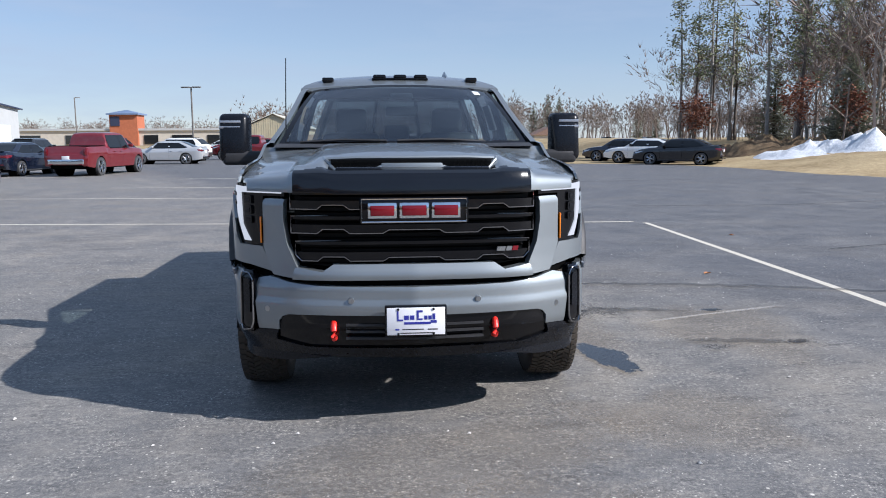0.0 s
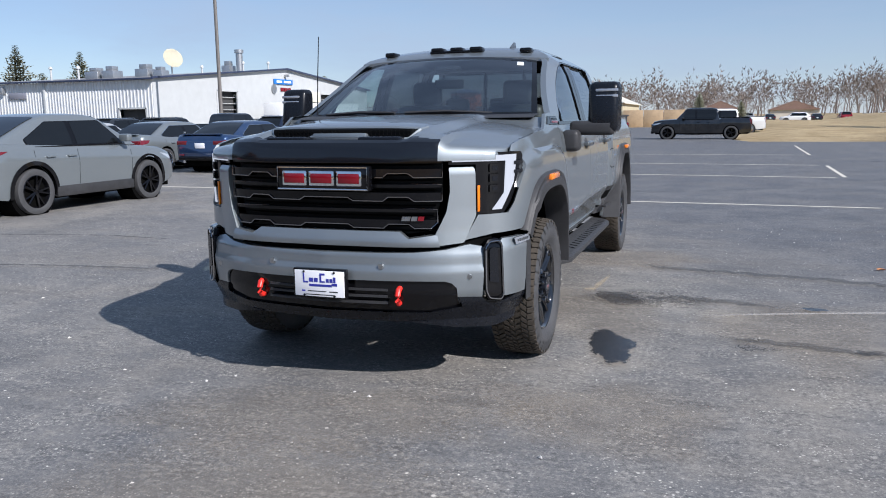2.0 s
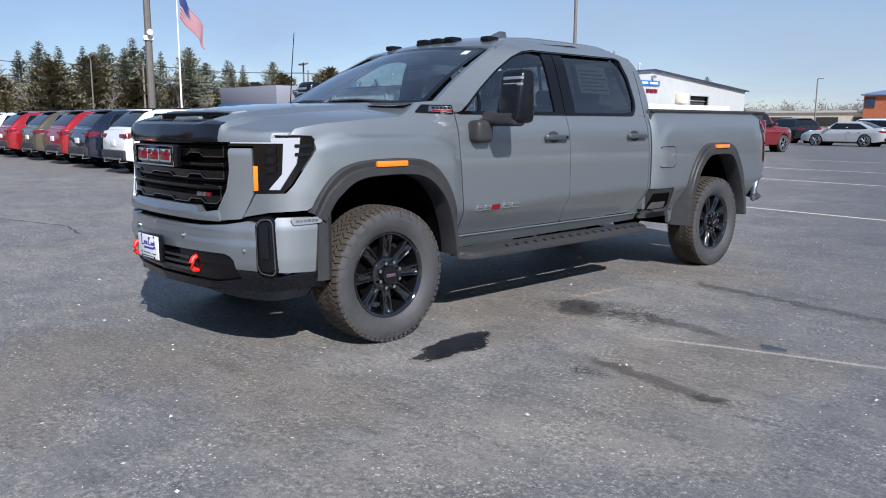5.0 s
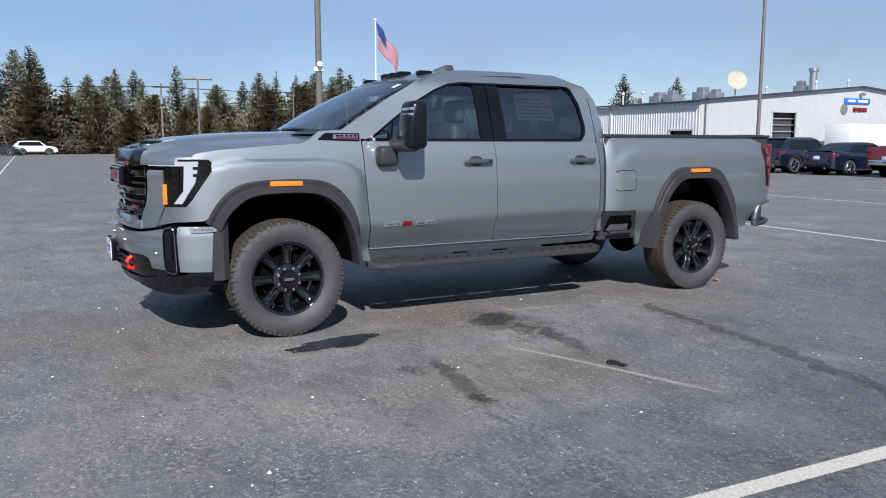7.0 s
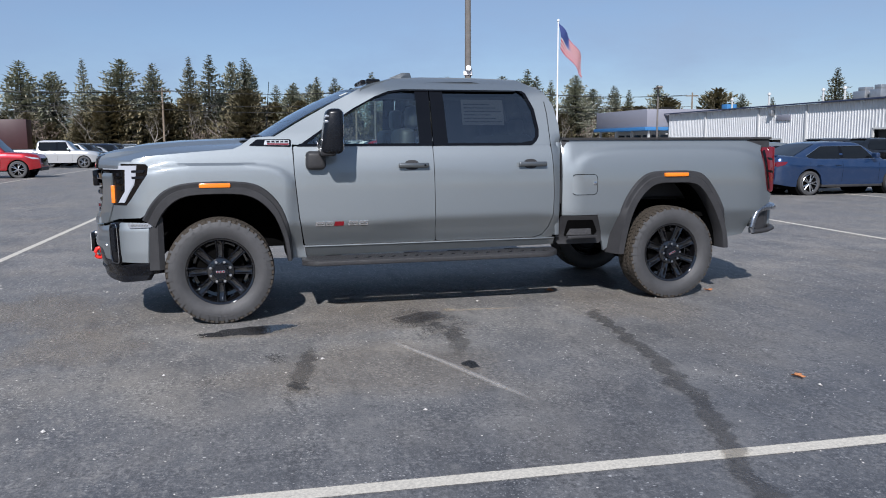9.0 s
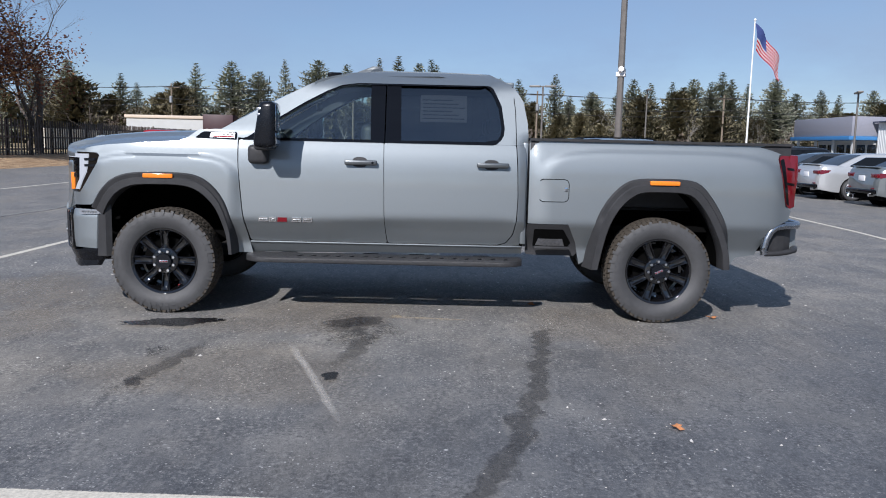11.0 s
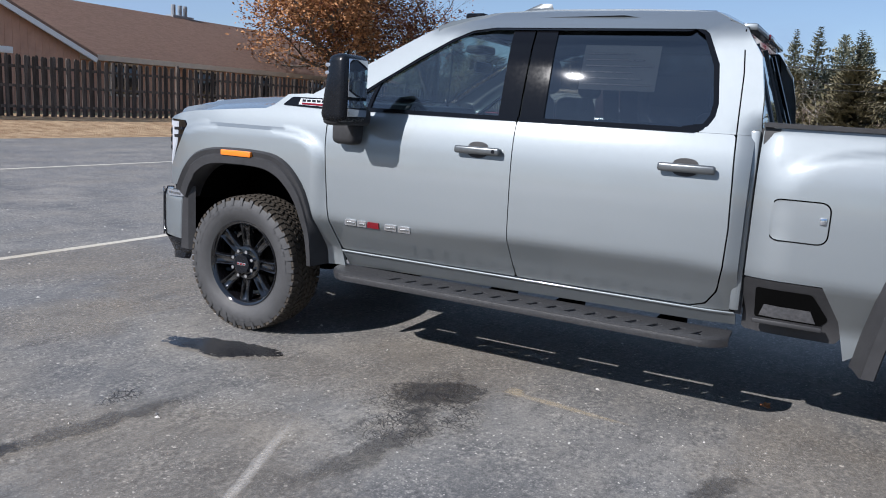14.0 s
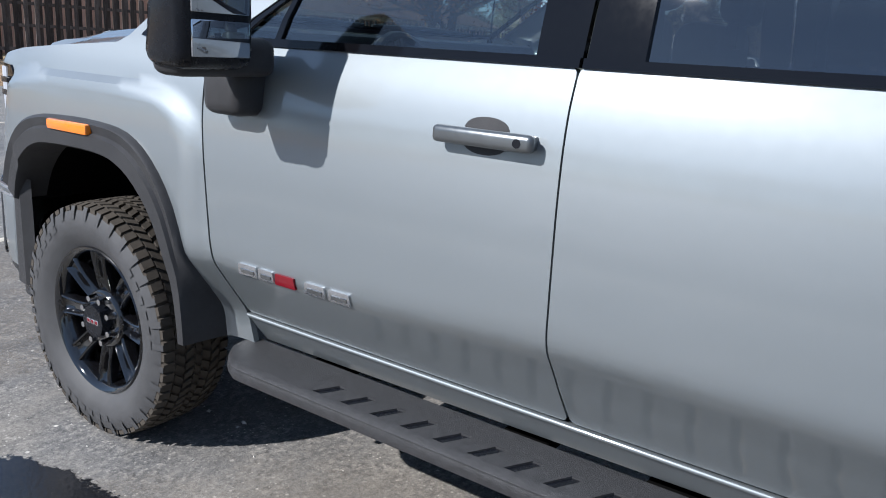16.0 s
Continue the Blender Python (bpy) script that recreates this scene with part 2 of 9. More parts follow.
def asphalt_mat():
    """Old asphalt: a grey-blue binder, brown dust in patches, worn stones showing in clusters, small dark scuffs and pale chips."""
    m, nt, b = nodes_of("asphalt")
    big = noise_tex(nt, 0.20, 5, 0.6, "World")
    mid = noise_tex(nt, 1.1, 8, 0.68, "World")
    patch = noise_tex(nt, 0.55, 6, 0.6, "World", (1.0, 1.6, 1))
    drag = noise_tex(nt, 1.6, 7, 0.7, "World", (0.35, 2.4, 1))
    clump = noise_tex(nt, 3.2, 6, 0.7, "World")
    stone = noise_tex(nt, 34, 4, 0.7, "World")
    grit = noise_tex(nt, 95, 4, 0.75, "World")
    c = ramp(nt, mid, [(0.33, (0.078, 0.080, 0.086)), (0.5, (0.150, 0.149, 0.150)), (0.68, (0.238, 0.229, 0.216))])
    c = mixed(nt, ramp(nt, big, [(0.42, 0.0), (0.62, 0.60)]), c, (0.116, 0.119, 0.128))
    c = mixed(nt, ramp(nt, patch, [(0.48, 0.0), (0.66, 0.45)]), c, (0.186, 0.168, 0.145))
    c = mixed(nt, ramp(nt, drag, [(0.56, 0.0), (0.68, 0.60)]), c, (0.066, 0.067, 0.071))
    # scuffs and worn spots a hand or two across
    spot = noise_tex(nt, 5.5, 7, 0.72, "World", (1.0, 1.7, 1))
    c = mixed(nt, ramp(nt, spot, [(0.36, 0.60), (0.46, 0.0)]), c, (0.070, 0.070, 0.074))
    c = mixed(nt, ramp(nt, spot, [(0.54, 0.0), (0.66, 0.60)]), c, (0.255, 0.243, 0.226))
    # stones stand out where the binder is worn
    worn = ramp(nt, clump, [(0.36, 0.15), (0.62, 1.0)])
    c = mixed(nt, mixed(nt, 1.0, ramp(nt, stone, [(0.52, 0.0), (0.60, 0.56)]), worn, "MULTIPLY"), c, (0.36, 0.345, 0.325))
    c = mixed(nt, mixed(nt, 1.0, ramp(nt, stone, [(0.38, 0.70), (0.46, 0.0)]), worn, "MULTIPLY"), c, (0.048, 0.048, 0.051))
    c = mixed(nt, ramp(nt, grit, [(0.36, 0.48), (0.47, 0.0)]), c, (0.052, 0.052, 0.055))
    c = mixed(nt, ramp(nt, grit, [(0.55, 0.0), (0.64, 0.44)]), c, (0.33, 0.325, 0.312))
    # pale chips, thick in some places and missing in others
    for sc, sz, lo, cl, amt in ((2.6, 0.034, 0.62, 0.44, 0.9), (7.0, 0.070, 0.60, 0.47, 0.9), (19.0, 0.13, 0.58, 0.48, 0.85), (46.0, 0.20, 0.55, 0.48, 0.7)):
        vo = add(nt, "ShaderNodeTexVoronoi", Scale=sc)
        vo.voronoi_dimensions = "2D"
        geo = nt.nodes.new("ShaderNodeNewGeometry")
        nt.links.new(geo.outputs["Position"], vo.inputs["Vector"])
        rare = ramp(nt, vo.outputs["Color"], [(lo, 0.0), (lo + 0.05, 1.0)])
        dot = ramp(nt, vo.outputs["Distance"], [(sz * 0.5, amt), (sz, 0.0)])
        flock = ramp(nt, noise_tex(nt, 1.1 + 0.05 * sc, 7, 0.7, "World"), [(cl, 0.0), (cl + 0.14, 1.0)])
        c = mixed(nt, mixed(nt, 1.0, mixed(nt, 1.0, dot, rare, "MULTIPLY"), flock, "MULTIPLY"), c, (0.62, 0.60, 0.57))
    # paler and warmer at low x and y, darker and bluer across the slant
    pos, xyz, lane = nt.nodes.new("ShaderNodeNewGeometry"), nt.nodes.new("ShaderNodeSeparateXYZ"), nt.nodes.new("ShaderNodeMath")
    lane.operation = "MULTIPLY_ADD"
    lane.inputs[1].default_value, lane.inputs[2].default_value = 0.34, -0.85
    nt.links.new(pos.outputs["Position"], xyz.inputs[0])
    slant = nt.nodes.new("ShaderNodeMath")
    slant.operation = "MULTIPLY_ADD"
    slant.inputs[1].default_value = 0.45
    nt.links.new(xyz.outputs["Y"], slant.inputs[0])
    nt.links.new(xyz.outputs["X"], slant.inputs[2])
    nt.links.new(slant.outputs[0], lane.inputs[0])
    part_way = mixed(nt, 0.30, lane.outputs[0], big)
    c = mixed(nt, 1.0, c, ramp(nt, part_way, [(0.15, (1.14, 1.11, 1.05)), (0.75, (0.73, 0.75, 0.785))]), "MULTIPLY")
    nt.links.new(c, b.inputs["Base Color"])
    nt.links.new(ramp(nt, mid, [(0.3, 0.58), (0.7, 0.85)]), b.inputs["Roughness"])
    b.inputs["Specular IOR Level"].default_value = 0.4
    bump(nt, b, mixed(nt, 0.4, stone, grit), 0.7, 0.006)
    return m


def fading(name, col, rough=0.6, wear=(0.35, 0.6), scale=9.0, cover=1.0, spec=0.4, fine=(42, 0.55)):
    """A thin coat on the asphalt that breaks up towards its rim (attribute edge) and by wear."""
    m, nt, b = nodes_of(name)
    at = nt.nodes.new("ShaderNodeAttribute")
    at.attribute_name = "edge"
    n = mixed(nt, fine[1], noise_tex(nt, scale, 8, 0.7, "World"), noise_tex(nt, fine[0], 5, 0.75, "World"))
    mth = nt.nodes.new("ShaderNodeMath")
    mth.operation = "MULTIPLY"
    nt.links.new(at.outputs["Fac"], mth.inputs[0])
    nt.links.new(n, mth.inputs[1])
    g = noise_tex(nt, 70, 3, 0.6, "World")
    nt.links.new(ramp(nt, g, [(0.3, tuple(c * 0.8 for c in col)), (0.7, tuple(min(1, c * 1.2) for c in col))]), b.inputs["Base Color"])
    b.inputs["Roughness"].default_value, b.inputs["Specular IOR Level"].default_value = rough, spec
    tr, mx = nt.nodes.new("ShaderNodeBsdfTransparent"), nt.nodes.new("ShaderNodeMixShader")
    nt.links.new(ramp(nt, mth.outputs[0], [(wear[0], 0.0), (wear[1], cover)]), mx.inputs[0])
    nt.links.new(tr.outputs[0], mx.inputs[1])
    nt.links.new(b.outputs[0], mx.inputs[2])
    nt.links.new(mx.outputs[0], nt.nodes["Material Output"].inputs[0])
    bump(nt, b, g, 0.4, 0.004)
    return m


def crazed(name, col):
    """Fine cracks like a net, stained dark, thinning out towards the rim (attribute edge)."""
    m, nt, b = nodes_of(name)
    at = nt.nodes.new("ShaderNodeAttribute")
    at.attribute_name = "edge"
    geo = nt.nodes.new("ShaderNodeNewGeometry")
    warp = noise_tex(nt, 9, 4, 0.6, "World")
    shift = nt.nodes.new("ShaderNodeVectorMath")
    shift.operation = "ADD"
    sc = nt.nodes.new("ShaderNodeVectorMath")
    sc.operation = "SCALE"
    sc.inputs["Scale"].default_value = 0.10
    nt.links.new(warp, sc.inputs[0])
    nt.links.new(geo.outputs["Position"], shift.inputs[0])
    nt.links.new(sc.outputs[0], shift.inputs[1])
    net = None
    for k, w in ((17.0, 0.10), (34.0, 0.10)):
        vo = add(nt, "ShaderNodeTexVoronoi", Scale=k)
        vo.voronoi_dimensions, vo.feature = "2D", "DISTANCE_TO_EDGE"
        nt.links.new(shift.outputs[0], vo.inputs["Vector"])
        line = ramp(nt, vo.outputs["Distance"], [(w * 0.35, 0.95), (w, 0.0)])
        net = line if net is None else mixed(nt, 1.0, net, line, "LIGHTEN")
    body = ramp(nt, noise_tex(nt, 7, 6, 0.7, "World"), [(0.50, 0.0), (0.62, 0.75)])
    both_ = mixed(nt, 1.0, net, body, "LIGHTEN")
    patch = mixed(nt, 1.0, ramp(nt, noise_tex(nt, 5, 6, 0.7, "World"), [(0.38, 0.0), (0.52, 1.0)]), at.outputs["Fac"], "MULTIPLY")
    b.inputs["Base Color"].default_value = (*col, 1)
    b.inputs["Roughness"].default_value = 0.6
    tr, mx = nt.nodes.new("ShaderNodeBsdfTransparent"), nt.nodes.new("ShaderNodeMixShader")
    nt.links.new(mixed(nt, 1.0, both_, patch, "MULTIPLY"), mx.inputs[0])
    nt.links.new(tr.outputs[0], mx.inputs[1])
    nt.links.new(b.outputs[0], mx.inputs[2])
    nt.links.new(mx.outputs[0], nt.nodes["Material Output"].inputs[0])
    return m


def two_tone(name, a, b_, scale, rough=0.9, bmp=0.5, dist=0.05, coords="World", stretch=None, mid=0.5, wide=0.12):
    m, nt, b = nodes_of(name)
    n1, n2 = noise_tex(nt, scale, 6, 0.65, coords, stretch), noise_tex(nt, scale * 11, 4, 0.7, coords, stretch)
    c = ramp(nt, n1, [(mid - wide, a), (mid + wide, b_)])
    c = mixed(nt, 0.4, c, ramp(nt, n2, [(0.35, tuple(x * 0.55 for x in a)), (0.65, b_)]))
    nt.links.new(c, b.inputs["Base Color"])
    b.inputs["Roughness"].default_value = rough
    b.inputs["Specular IOR Level"].default_value = 0.2
    bump(nt, b, n2, bmp, dist)
    return m


def leafy(name, a, b_, through=0.25):
    """Leaves that differ from one to the next."""
    m, nt, b = nodes_of(name)
    geo = nt.nodes.new("ShaderNodeNewGeometry")
    info = nt.nodes.new("ShaderNodeObjectInfo")
    c = ramp(nt, geo.outputs["Random Per Island"], [(0.0, a), (1.0, b_)])
    v = ramp(nt, info.outputs["Random"], [(0.0, 0.75), (1.0, 1.2)])
    nt.links.new(mixed(nt, 1.0, c, v, "MULTIPLY"), b.inputs["Base Color"])
    b.inputs["Roughness"].default_value = 0.75
    b.inputs["Specular IOR Level"].default_value = 0.15
    return m


M_ASPHALT = asphalt_mat()
M_LINE = fading("worn_line_paint", (0.56, 0.52, 0.44), 0.75, (0.24, 0.42), 16)
M_WET = fading("damp_asphalt", (0.010, 0.011, 0.014), 0.16, (0.285, 0.325), 9, 0.97, 0.5, (36, 0.72))
M_OIL = fading("oil_stain", (0.022, 0.022, 0.024), 0.5, (0.30, 0.40), 9, 0.66, 0.3, (26, 0.80))
M_SEAL = fading("stained_crack_fill", (0.030, 0.030, 0.032), 0.6, (0.17, 0.34), 6, 0.50, 0.3, (40, 0.74))
M_STREAK = fading("pale_streak", (0.50, 0.47, 0.43), 0.9, (0.16, 0.55), 14, 0.55, 0.4, (60, 0.6))
M_SAND = fading("spilt_sand", (0.36, 0.30, 0.21), 0.9, (0.30, 0.50), 20, 0.55, 0.3, (60, 0.5))
M_BROWN = fading("rusty_wash", (0.190, 0.158, 0.122), 0.85, (0.28, 0.50), 6, 0.30, 0.4, (46, 0.72))
M_CRAZE = crazed("crazed_asphalt", (0.016, 0.016, 0.018))
M_GRASS = two_tone("dead_grass", (0.26, 0.19, 0.10), (0.46, 0.36, 0.21), 0.35, 0.95, 0.8, 0.08)
M_LITTER = two_tone("leaf_litter", (0.24, 0.14, 0.075), (0.58, 0.42, 0.26), 2.2, 0.95, 0.9, 0.06)
M_SNOW = two_tone("old_snow", (0.55, 0.58, 0.62), (0.86, 0.88, 0.90), 0.8, 0.6, 0.6, 0.1)
M_PAINT = paint("silver_grey_paint", (0.245, 0.270, 0.284), 0.91, 0.62, 0.03)
M_RIMBLK = mat("gloss_black_alloy", (0.005, 0.005, 0.006), 0.07, 0, 0.0, coat=1.0)
M_GLOSSBLK = mat("gloss_black", (0.004, 0.004, 0.005), 0.04, 0, 0.0)
M_HOODBLK = mat("black_hood_film", (0.006, 0.007, 0.010), 0.13, 0, 0.0)
M_HANDLE = mat("grey_handle_paint", (0.15, 0.16, 0.165), 0.36, 0.8, 0.06, coat=0.8)
M_SATINBLK = mat("satin_black", (0.006, 0.007, 0.010), 0.26, 0, 0.1)
M_PLASTIC = mat("black_plastic", (0.036, 0.036, 0.038), 0.46, 0, 0.2, 8, 0.25, 900)
# near-black for joints and undersides; also puts shade into recesses and wheel arches
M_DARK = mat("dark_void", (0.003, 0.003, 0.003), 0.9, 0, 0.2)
M_MESH = mat("black_grille_mesh", (0.004, 0.004, 0.004), 0.4, 0, 0.2)
M_CHROME = mat("chrome", (0.72, 0.73, 0.75), 0.08, 1.0, 0.04)
M_DKCHROME = mat("black_chrome", (0.29, 0.29, 0.30), 0.14, 1.0, 0.08)
M_BRIGHT = mat("brushed_bright_metal", (0.42, 0.43, 0.45), 0.26, 1.0, 0.06)
M_STEEL = mat("satin_steel", (0.45, 0.46, 0.47), 0.3, 1.0, 0.08)
M_RED = mat("red_enamel", (0.17, 0.005, 0.012), 0.10, 0, 0.1)
M_LETTER = mat("bright_letter_metal", (0.80, 0.81, 0.83), 0.22, 1.0, 0.04)
M_REDHOOK = mat("red_hook_coat", (0.80, 0.03, 0.02), 0.35, 0, 0.1)
M_AMBER = mat("amber_lens", (0.85, 0.22, 0.01), 0.15, 0, 0.08, coat=0.8)
M_TAIL = mat("red_tail_lens", (0.13, 0.004, 0.008), 0.1, 0, 0.12, coat=1.0)
M_RUBBER = mat("tyre_rubber", (0.052, 0.052, 0.054), 0.60, 0, 0.25, 5, 0.4, 500)
M_TREAD = mat("dusty_tread", (0.050, 0.041, 0.031), 0.88, 0, 0.3, 7, 0.4, 500)
M_PLATE = mat("white_plate", (0.78, 0.78, 0.80), 0.4, 0, 0.04)
M_BLUEINK = mat("blue_ink", (0.03, 0.035, 0.28), 0.4, 0, 0.05)
M_WHITE = mat("white_enamel", (0.80, 0.80, 0.79), 0.4, 0, 0.05)
M_GLASS = pane_glass("clear_glass", (0.72, 0.82, 0.79))
M_WSGLASS = pane_glass("windshield_glass", (0.46, 0.54, 0.56))
M_TINT = pane_glass("tinted_glass", (0.16, 0.17, 0.18))
M_DRL = glow("daytime_lamp", (0.9, 0.94, 1.0), 0.44)
M_DRL.node_tree.nodes["Principled BSDF"].inputs["Roughness"].default_value = 0.5
M_DRL.node_tree.nodes["Principled BSDF"].inputs["Specular IOR Level"].default_value = 0.2
M_DRL.node_tree.nodes["Principled BSDF"].inputs["Base Color"].default_value = (0.12, 0.12, 0.13, 1)
for m_, sp in ((M_PLASTIC, 0.25), (M_DARK, 0.05), (M_MESH, 0.12), (M_GLOSSBLK, 0.35), (M_SATINBLK, 0.3)):
    m_.node_tree.nodes["Principled BSDF"].inputs["Specular IOR Level"].default_value = sp
M_BEZEL = mat("white_lamp_bezel", (0.36, 0.38, 0.42), 0.2, 0.5, 0.05, coat=0.8)
M_SEAT = mat("black_leather", (0.035, 0.036, 0.038), 0.5, 0, 0.2, 8, 0.3, 250)
M_TRIM = mat("grey_trim", (0.08, 0.08, 0.085), 0.6, 0, 0.15)
M_MIRROR = mat("mirror_glass", (0.55, 0.57, 0.60), 0.01, 1.0, 0.0)
M_PAPER = mat("paper", (0.62, 0.64, 0.62), 0.8, 0, 0.04)

# ---- ground, lot and markings ----
def ground_z(x, y):
    """The land: flat under the lot, a low bank before the fence, a rise under the eastern wood."""
    z = -0.03
    if y < -16.3:
        z += 0.38 * min(1.0, (-16.3 - y) / 4.0)
    if x > 17 and y > 24:
        d = min((x - 17) / 9.0, (y - 24) / 8.0, 1.0)
        z += 0.9 * d * d * (3 - 2 * d)
    if y > 43 and x > 3:
        z += 0.5 * min(1.0, (y - 43) / 25.0) + 0.10 * math.sin(x * 0.3) * min(1.0, (y - 43) / 10.0)
    return z


def make_ground():
    def ticks(lo, hi, fine, coarse):
        out = [-1500, -700, -350, -200] + list(np.arange(-160, lo, coarse)) + list(np.arange(lo, hi, fine)) + list(np.arange(hi, 160, coarse)) + [160, 200, 350, 700, 1500]
        return [float(v) for v in out]
    bm = bmesh.new()
    xs, ys = ticks(-60, 60, 3.0, 12), ticks(-40, 80, 1.5, 12)
    grid(bm, [[(x, y, ground_z(x, y)) for x in xs] for y in ys])
    g = part("ground", bm, M_GRASS, None)
    tagged(g, "flat dead winter grass reaching the horizon", "ground", kind="structure")


make_ground()
LOT = [(-104, -16.3), (40, -16.3), (40, 2), (19, 21), (17.6, 34), (15.5, 41), (3.6, 41.4), (2.4, 47), (1.5, 97), (-104, 97)]
bm = bmesh.new()
bm.faces.new([bm.verts.new((x, y, 0.0)) for x, y in LOT])
for axis, lo, hi in ((0, -100, 40), (1, -16, 96)):
    for k in range(lo, hi, 8):
        co, no = Vector((0, 0, 0)), Vector((0, 0, 0))
        co[axis], no[axis] = k, 1
        bmesh.ops.bisect_plane(bm, geom=bm.verts[:] + bm.edges[:] + bm.faces[:], plane_co=co, plane_no=no, dist=1e-4)
lot = part("pavement", bm, M_ASPHALT, None)
tagged(lot, "worn grey asphalt parking lot with cracks and stains", "parking lot", kind="structure")

bm = bmesh.new()
grid(bm, [[(x, y, ground_z(x, y) + 0.035 + 0.02 * noise.noise((x, y, 0))) for x in np.arange(-70, 41, 1.5)] for y in (-16.2, -17.2, -18.2, -19.4, -20.6, -21.6)])
tagged(part("leaf_litter", bm, M_LITTER, None), "strip of dry fallen leaves and gravel along the fence", "leaf litter", kind="stuff")


def strip(name, pts, width, material, z=0.004, jitter=0.0, ends=True, seed=1):
    """A thin coat along a line, with the attribute edge from 0 at its rim to 1 inside."""
    rng = random.Random(seed)
    pts = [Vector((*p, z)) for p in pts]
    rows, vals = [], []
    fine = []
    for a, b in zip(pts, pts[1:]):
        n = max(2, int((b - a).length / (0.25 if not jitter else 0.07)))
        fine += [a.lerp(b, k / n) for k in range(n)]
    fine.append(pts[-1])
    for i, p in enumerate(fine):
        d = (fine[min(i + 1, len(fine) - 1)] - fine[max(i - 1, 0)]).normalized()
        s = Vector((-d.y, d.x, 0))
        w = width / 2 * (1 + jitter * rng.uniform(-1, 1))
        o = s * (jitter * width * rng.uniform(-0.6, 0.6))
        inner = 0.82 if not jitter else 0.45
        e = 1.0 if not ends else min(1.0, min(i, len(fine) - 1 - i) / (1 if not jitter else 8) + 0.0)
        rows.append([p + o - s * w, p + o - s * w * inner, p + o, p + o + s * w * inner, p + o + s * w])
        vals += [0.0, 0.7 * e, e, 0.7 * e, 0.0] if jitter else [0.6 * e, e, e, e, 0.6 * e]
    bm = bmesh.new()
    grid(bm, rows)
    bm.verts.index_update()
    ob = part(name, bm, material, None, smooth=0)
    at = ob.data.attributes.new("edge", "FLOAT", "POINT")
    at.data.foreach_set("value", vals)
    ob.visible_shadow = False
    return ob


def blot(name, cx, cy, rx, ry, material, turn=0, z=0.005, seed=1, rag=0.35):
    """An irregular patch with a soft rim."""
    rng = random.Random(seed)
    ph = [(rng.uniform(0, 6.28), rng.uniform(0.3, 1.0)) for _ in range(7)]
    bm = bmesh.new()
    n, rings = 48, [0.0, 0.35, 0.6, 0.8, 0.92, 1.0]
    vals, rows = [], []
    for rr in rings:
        row = []
        for k in range(n):
            a = 2 * math.pi * k / n
            r = 1 + rag * sum(w / (j + 1.5) * math.sin((j + 2) * a + p) for j, (p, w) in enumerate(ph))
            u, v = rx * rr * r * math.cos(a), ry * rr * r * math.sin(a)
            c, s = math.cos(radians(turn)), math.sin(radians(turn))
            row.append((cx + u * c - v * s, cy + u * s + v * c, z))
            vals.append(min(1.0, (1 - rr) / 0.55))
        rows.append(row)
    grid(bm, rows, closed=True)
    ob = part(name, bm, material, None, smooth=0)
    at = ob.data.attributes.new("edge", "FLOAT", "POINT")
    at.data.foreach_set("value", vals)
    ob.visible_shadow = False
    return ob


LINES = [
    [(4.02, -16.0), (4.36, 0.2), (4.46, 2.85), (4.62, 9.0)], [(4.62, 9.0), (0.55, 9.2), (-7.2, 10.0), (-30, 11.2)], [(4.78, 15.4), (0.0, 15.75), (-12.0, 16.8), (-30, 17.8)],
    [(4.80, 15.4), (4.93, 20.2)], [(4.93, 20.2), (-9, 21.2)], [(5.10, 26.3), (5.35, 35.6)], [(4.3, -3.0), (0.7, -2.91), (-14.3, -2.6), (-95, -1.6)],
    [(4.2, -9.5), (-6.0, -9.40), (-95, -8.9)], [(5.10, 26.3), (-8, 27.0)],
]
for i, pts in enumerate(LINES):
    tagged(strip("line_marking", pts, 0.10, M_LINE, seed=i), "worn white painted parking line", "line marking", "parking lines", "structure")
CRACKS = [
    ([(1.05, 3.20), (1.52, 3.03), (1.80, 2.99), (2.26, 2.93), (2.6, 2.88), (3.0, 2.79), (3.6, 2.65), (4.0, 2.56), (4.35, 2.42), (4.64, 2.28), (4.9, 2.22), (5.4, 2.08), (6.2, 1.9)], 0.20, M_SEAL),
    ([(3.6, 2.62), (3.75, 2.85), (3.72, 3.05)], 0.07, M_SEAL), ([(1.30, 1.60), (1.70, 1.73), (2.15, 1.67), (2.45, 1.56), (2.78, 1.58)], 0.20, M_SEAL),
    ([(1.75, 0.69), (2.2, 0.60), (2.55, 0.54), (2.96, 0.45), (3.35, 0.36)], 0.18, M_SEAL), ([(-6.0, 1.2), (-4.3, 1.5), (-2.9, 1.68)], 0.10, M_SEAL),
    ([(-7.5, 3.0), (-5.5, 3.4), (-4.2, 3.3)], 0.07, M_SEAL), ([(-9, -0.6), (-6, 0.3), (-4.8, 0.1)], 0.08, M_SEAL), ([(5.6, 5.0), (9, 6.2), (14, 6.0)], 0.12, M_SEAL),
    ([(5, 12.2), (9, 12.0), (14, 13.5)], 0.12, M_SEAL), ([(6, 22), (12, 23), (16, 22)], 0.14, M_SEAL), ([(-3, -5.5), (-8, -5.2), (-14, -6)], 0.12, M_SEAL),
    ([(0.9, -2.7), (1.2, -2.2)], 0.12, M_SEAL), ([(2.5, -0.98), (2.69, -1.11), (2.95, -1.34)], 0.15, M_SEAL),
]
for i, (pts, w, mm) in enumerate(CRACKS):
    tagged(strip("sealed_crack", pts, w, mm, 0.0165, 0.30, seed=20 + i), "dark stained crack in the asphalt", "crack", "asphalt cracks", "structure")
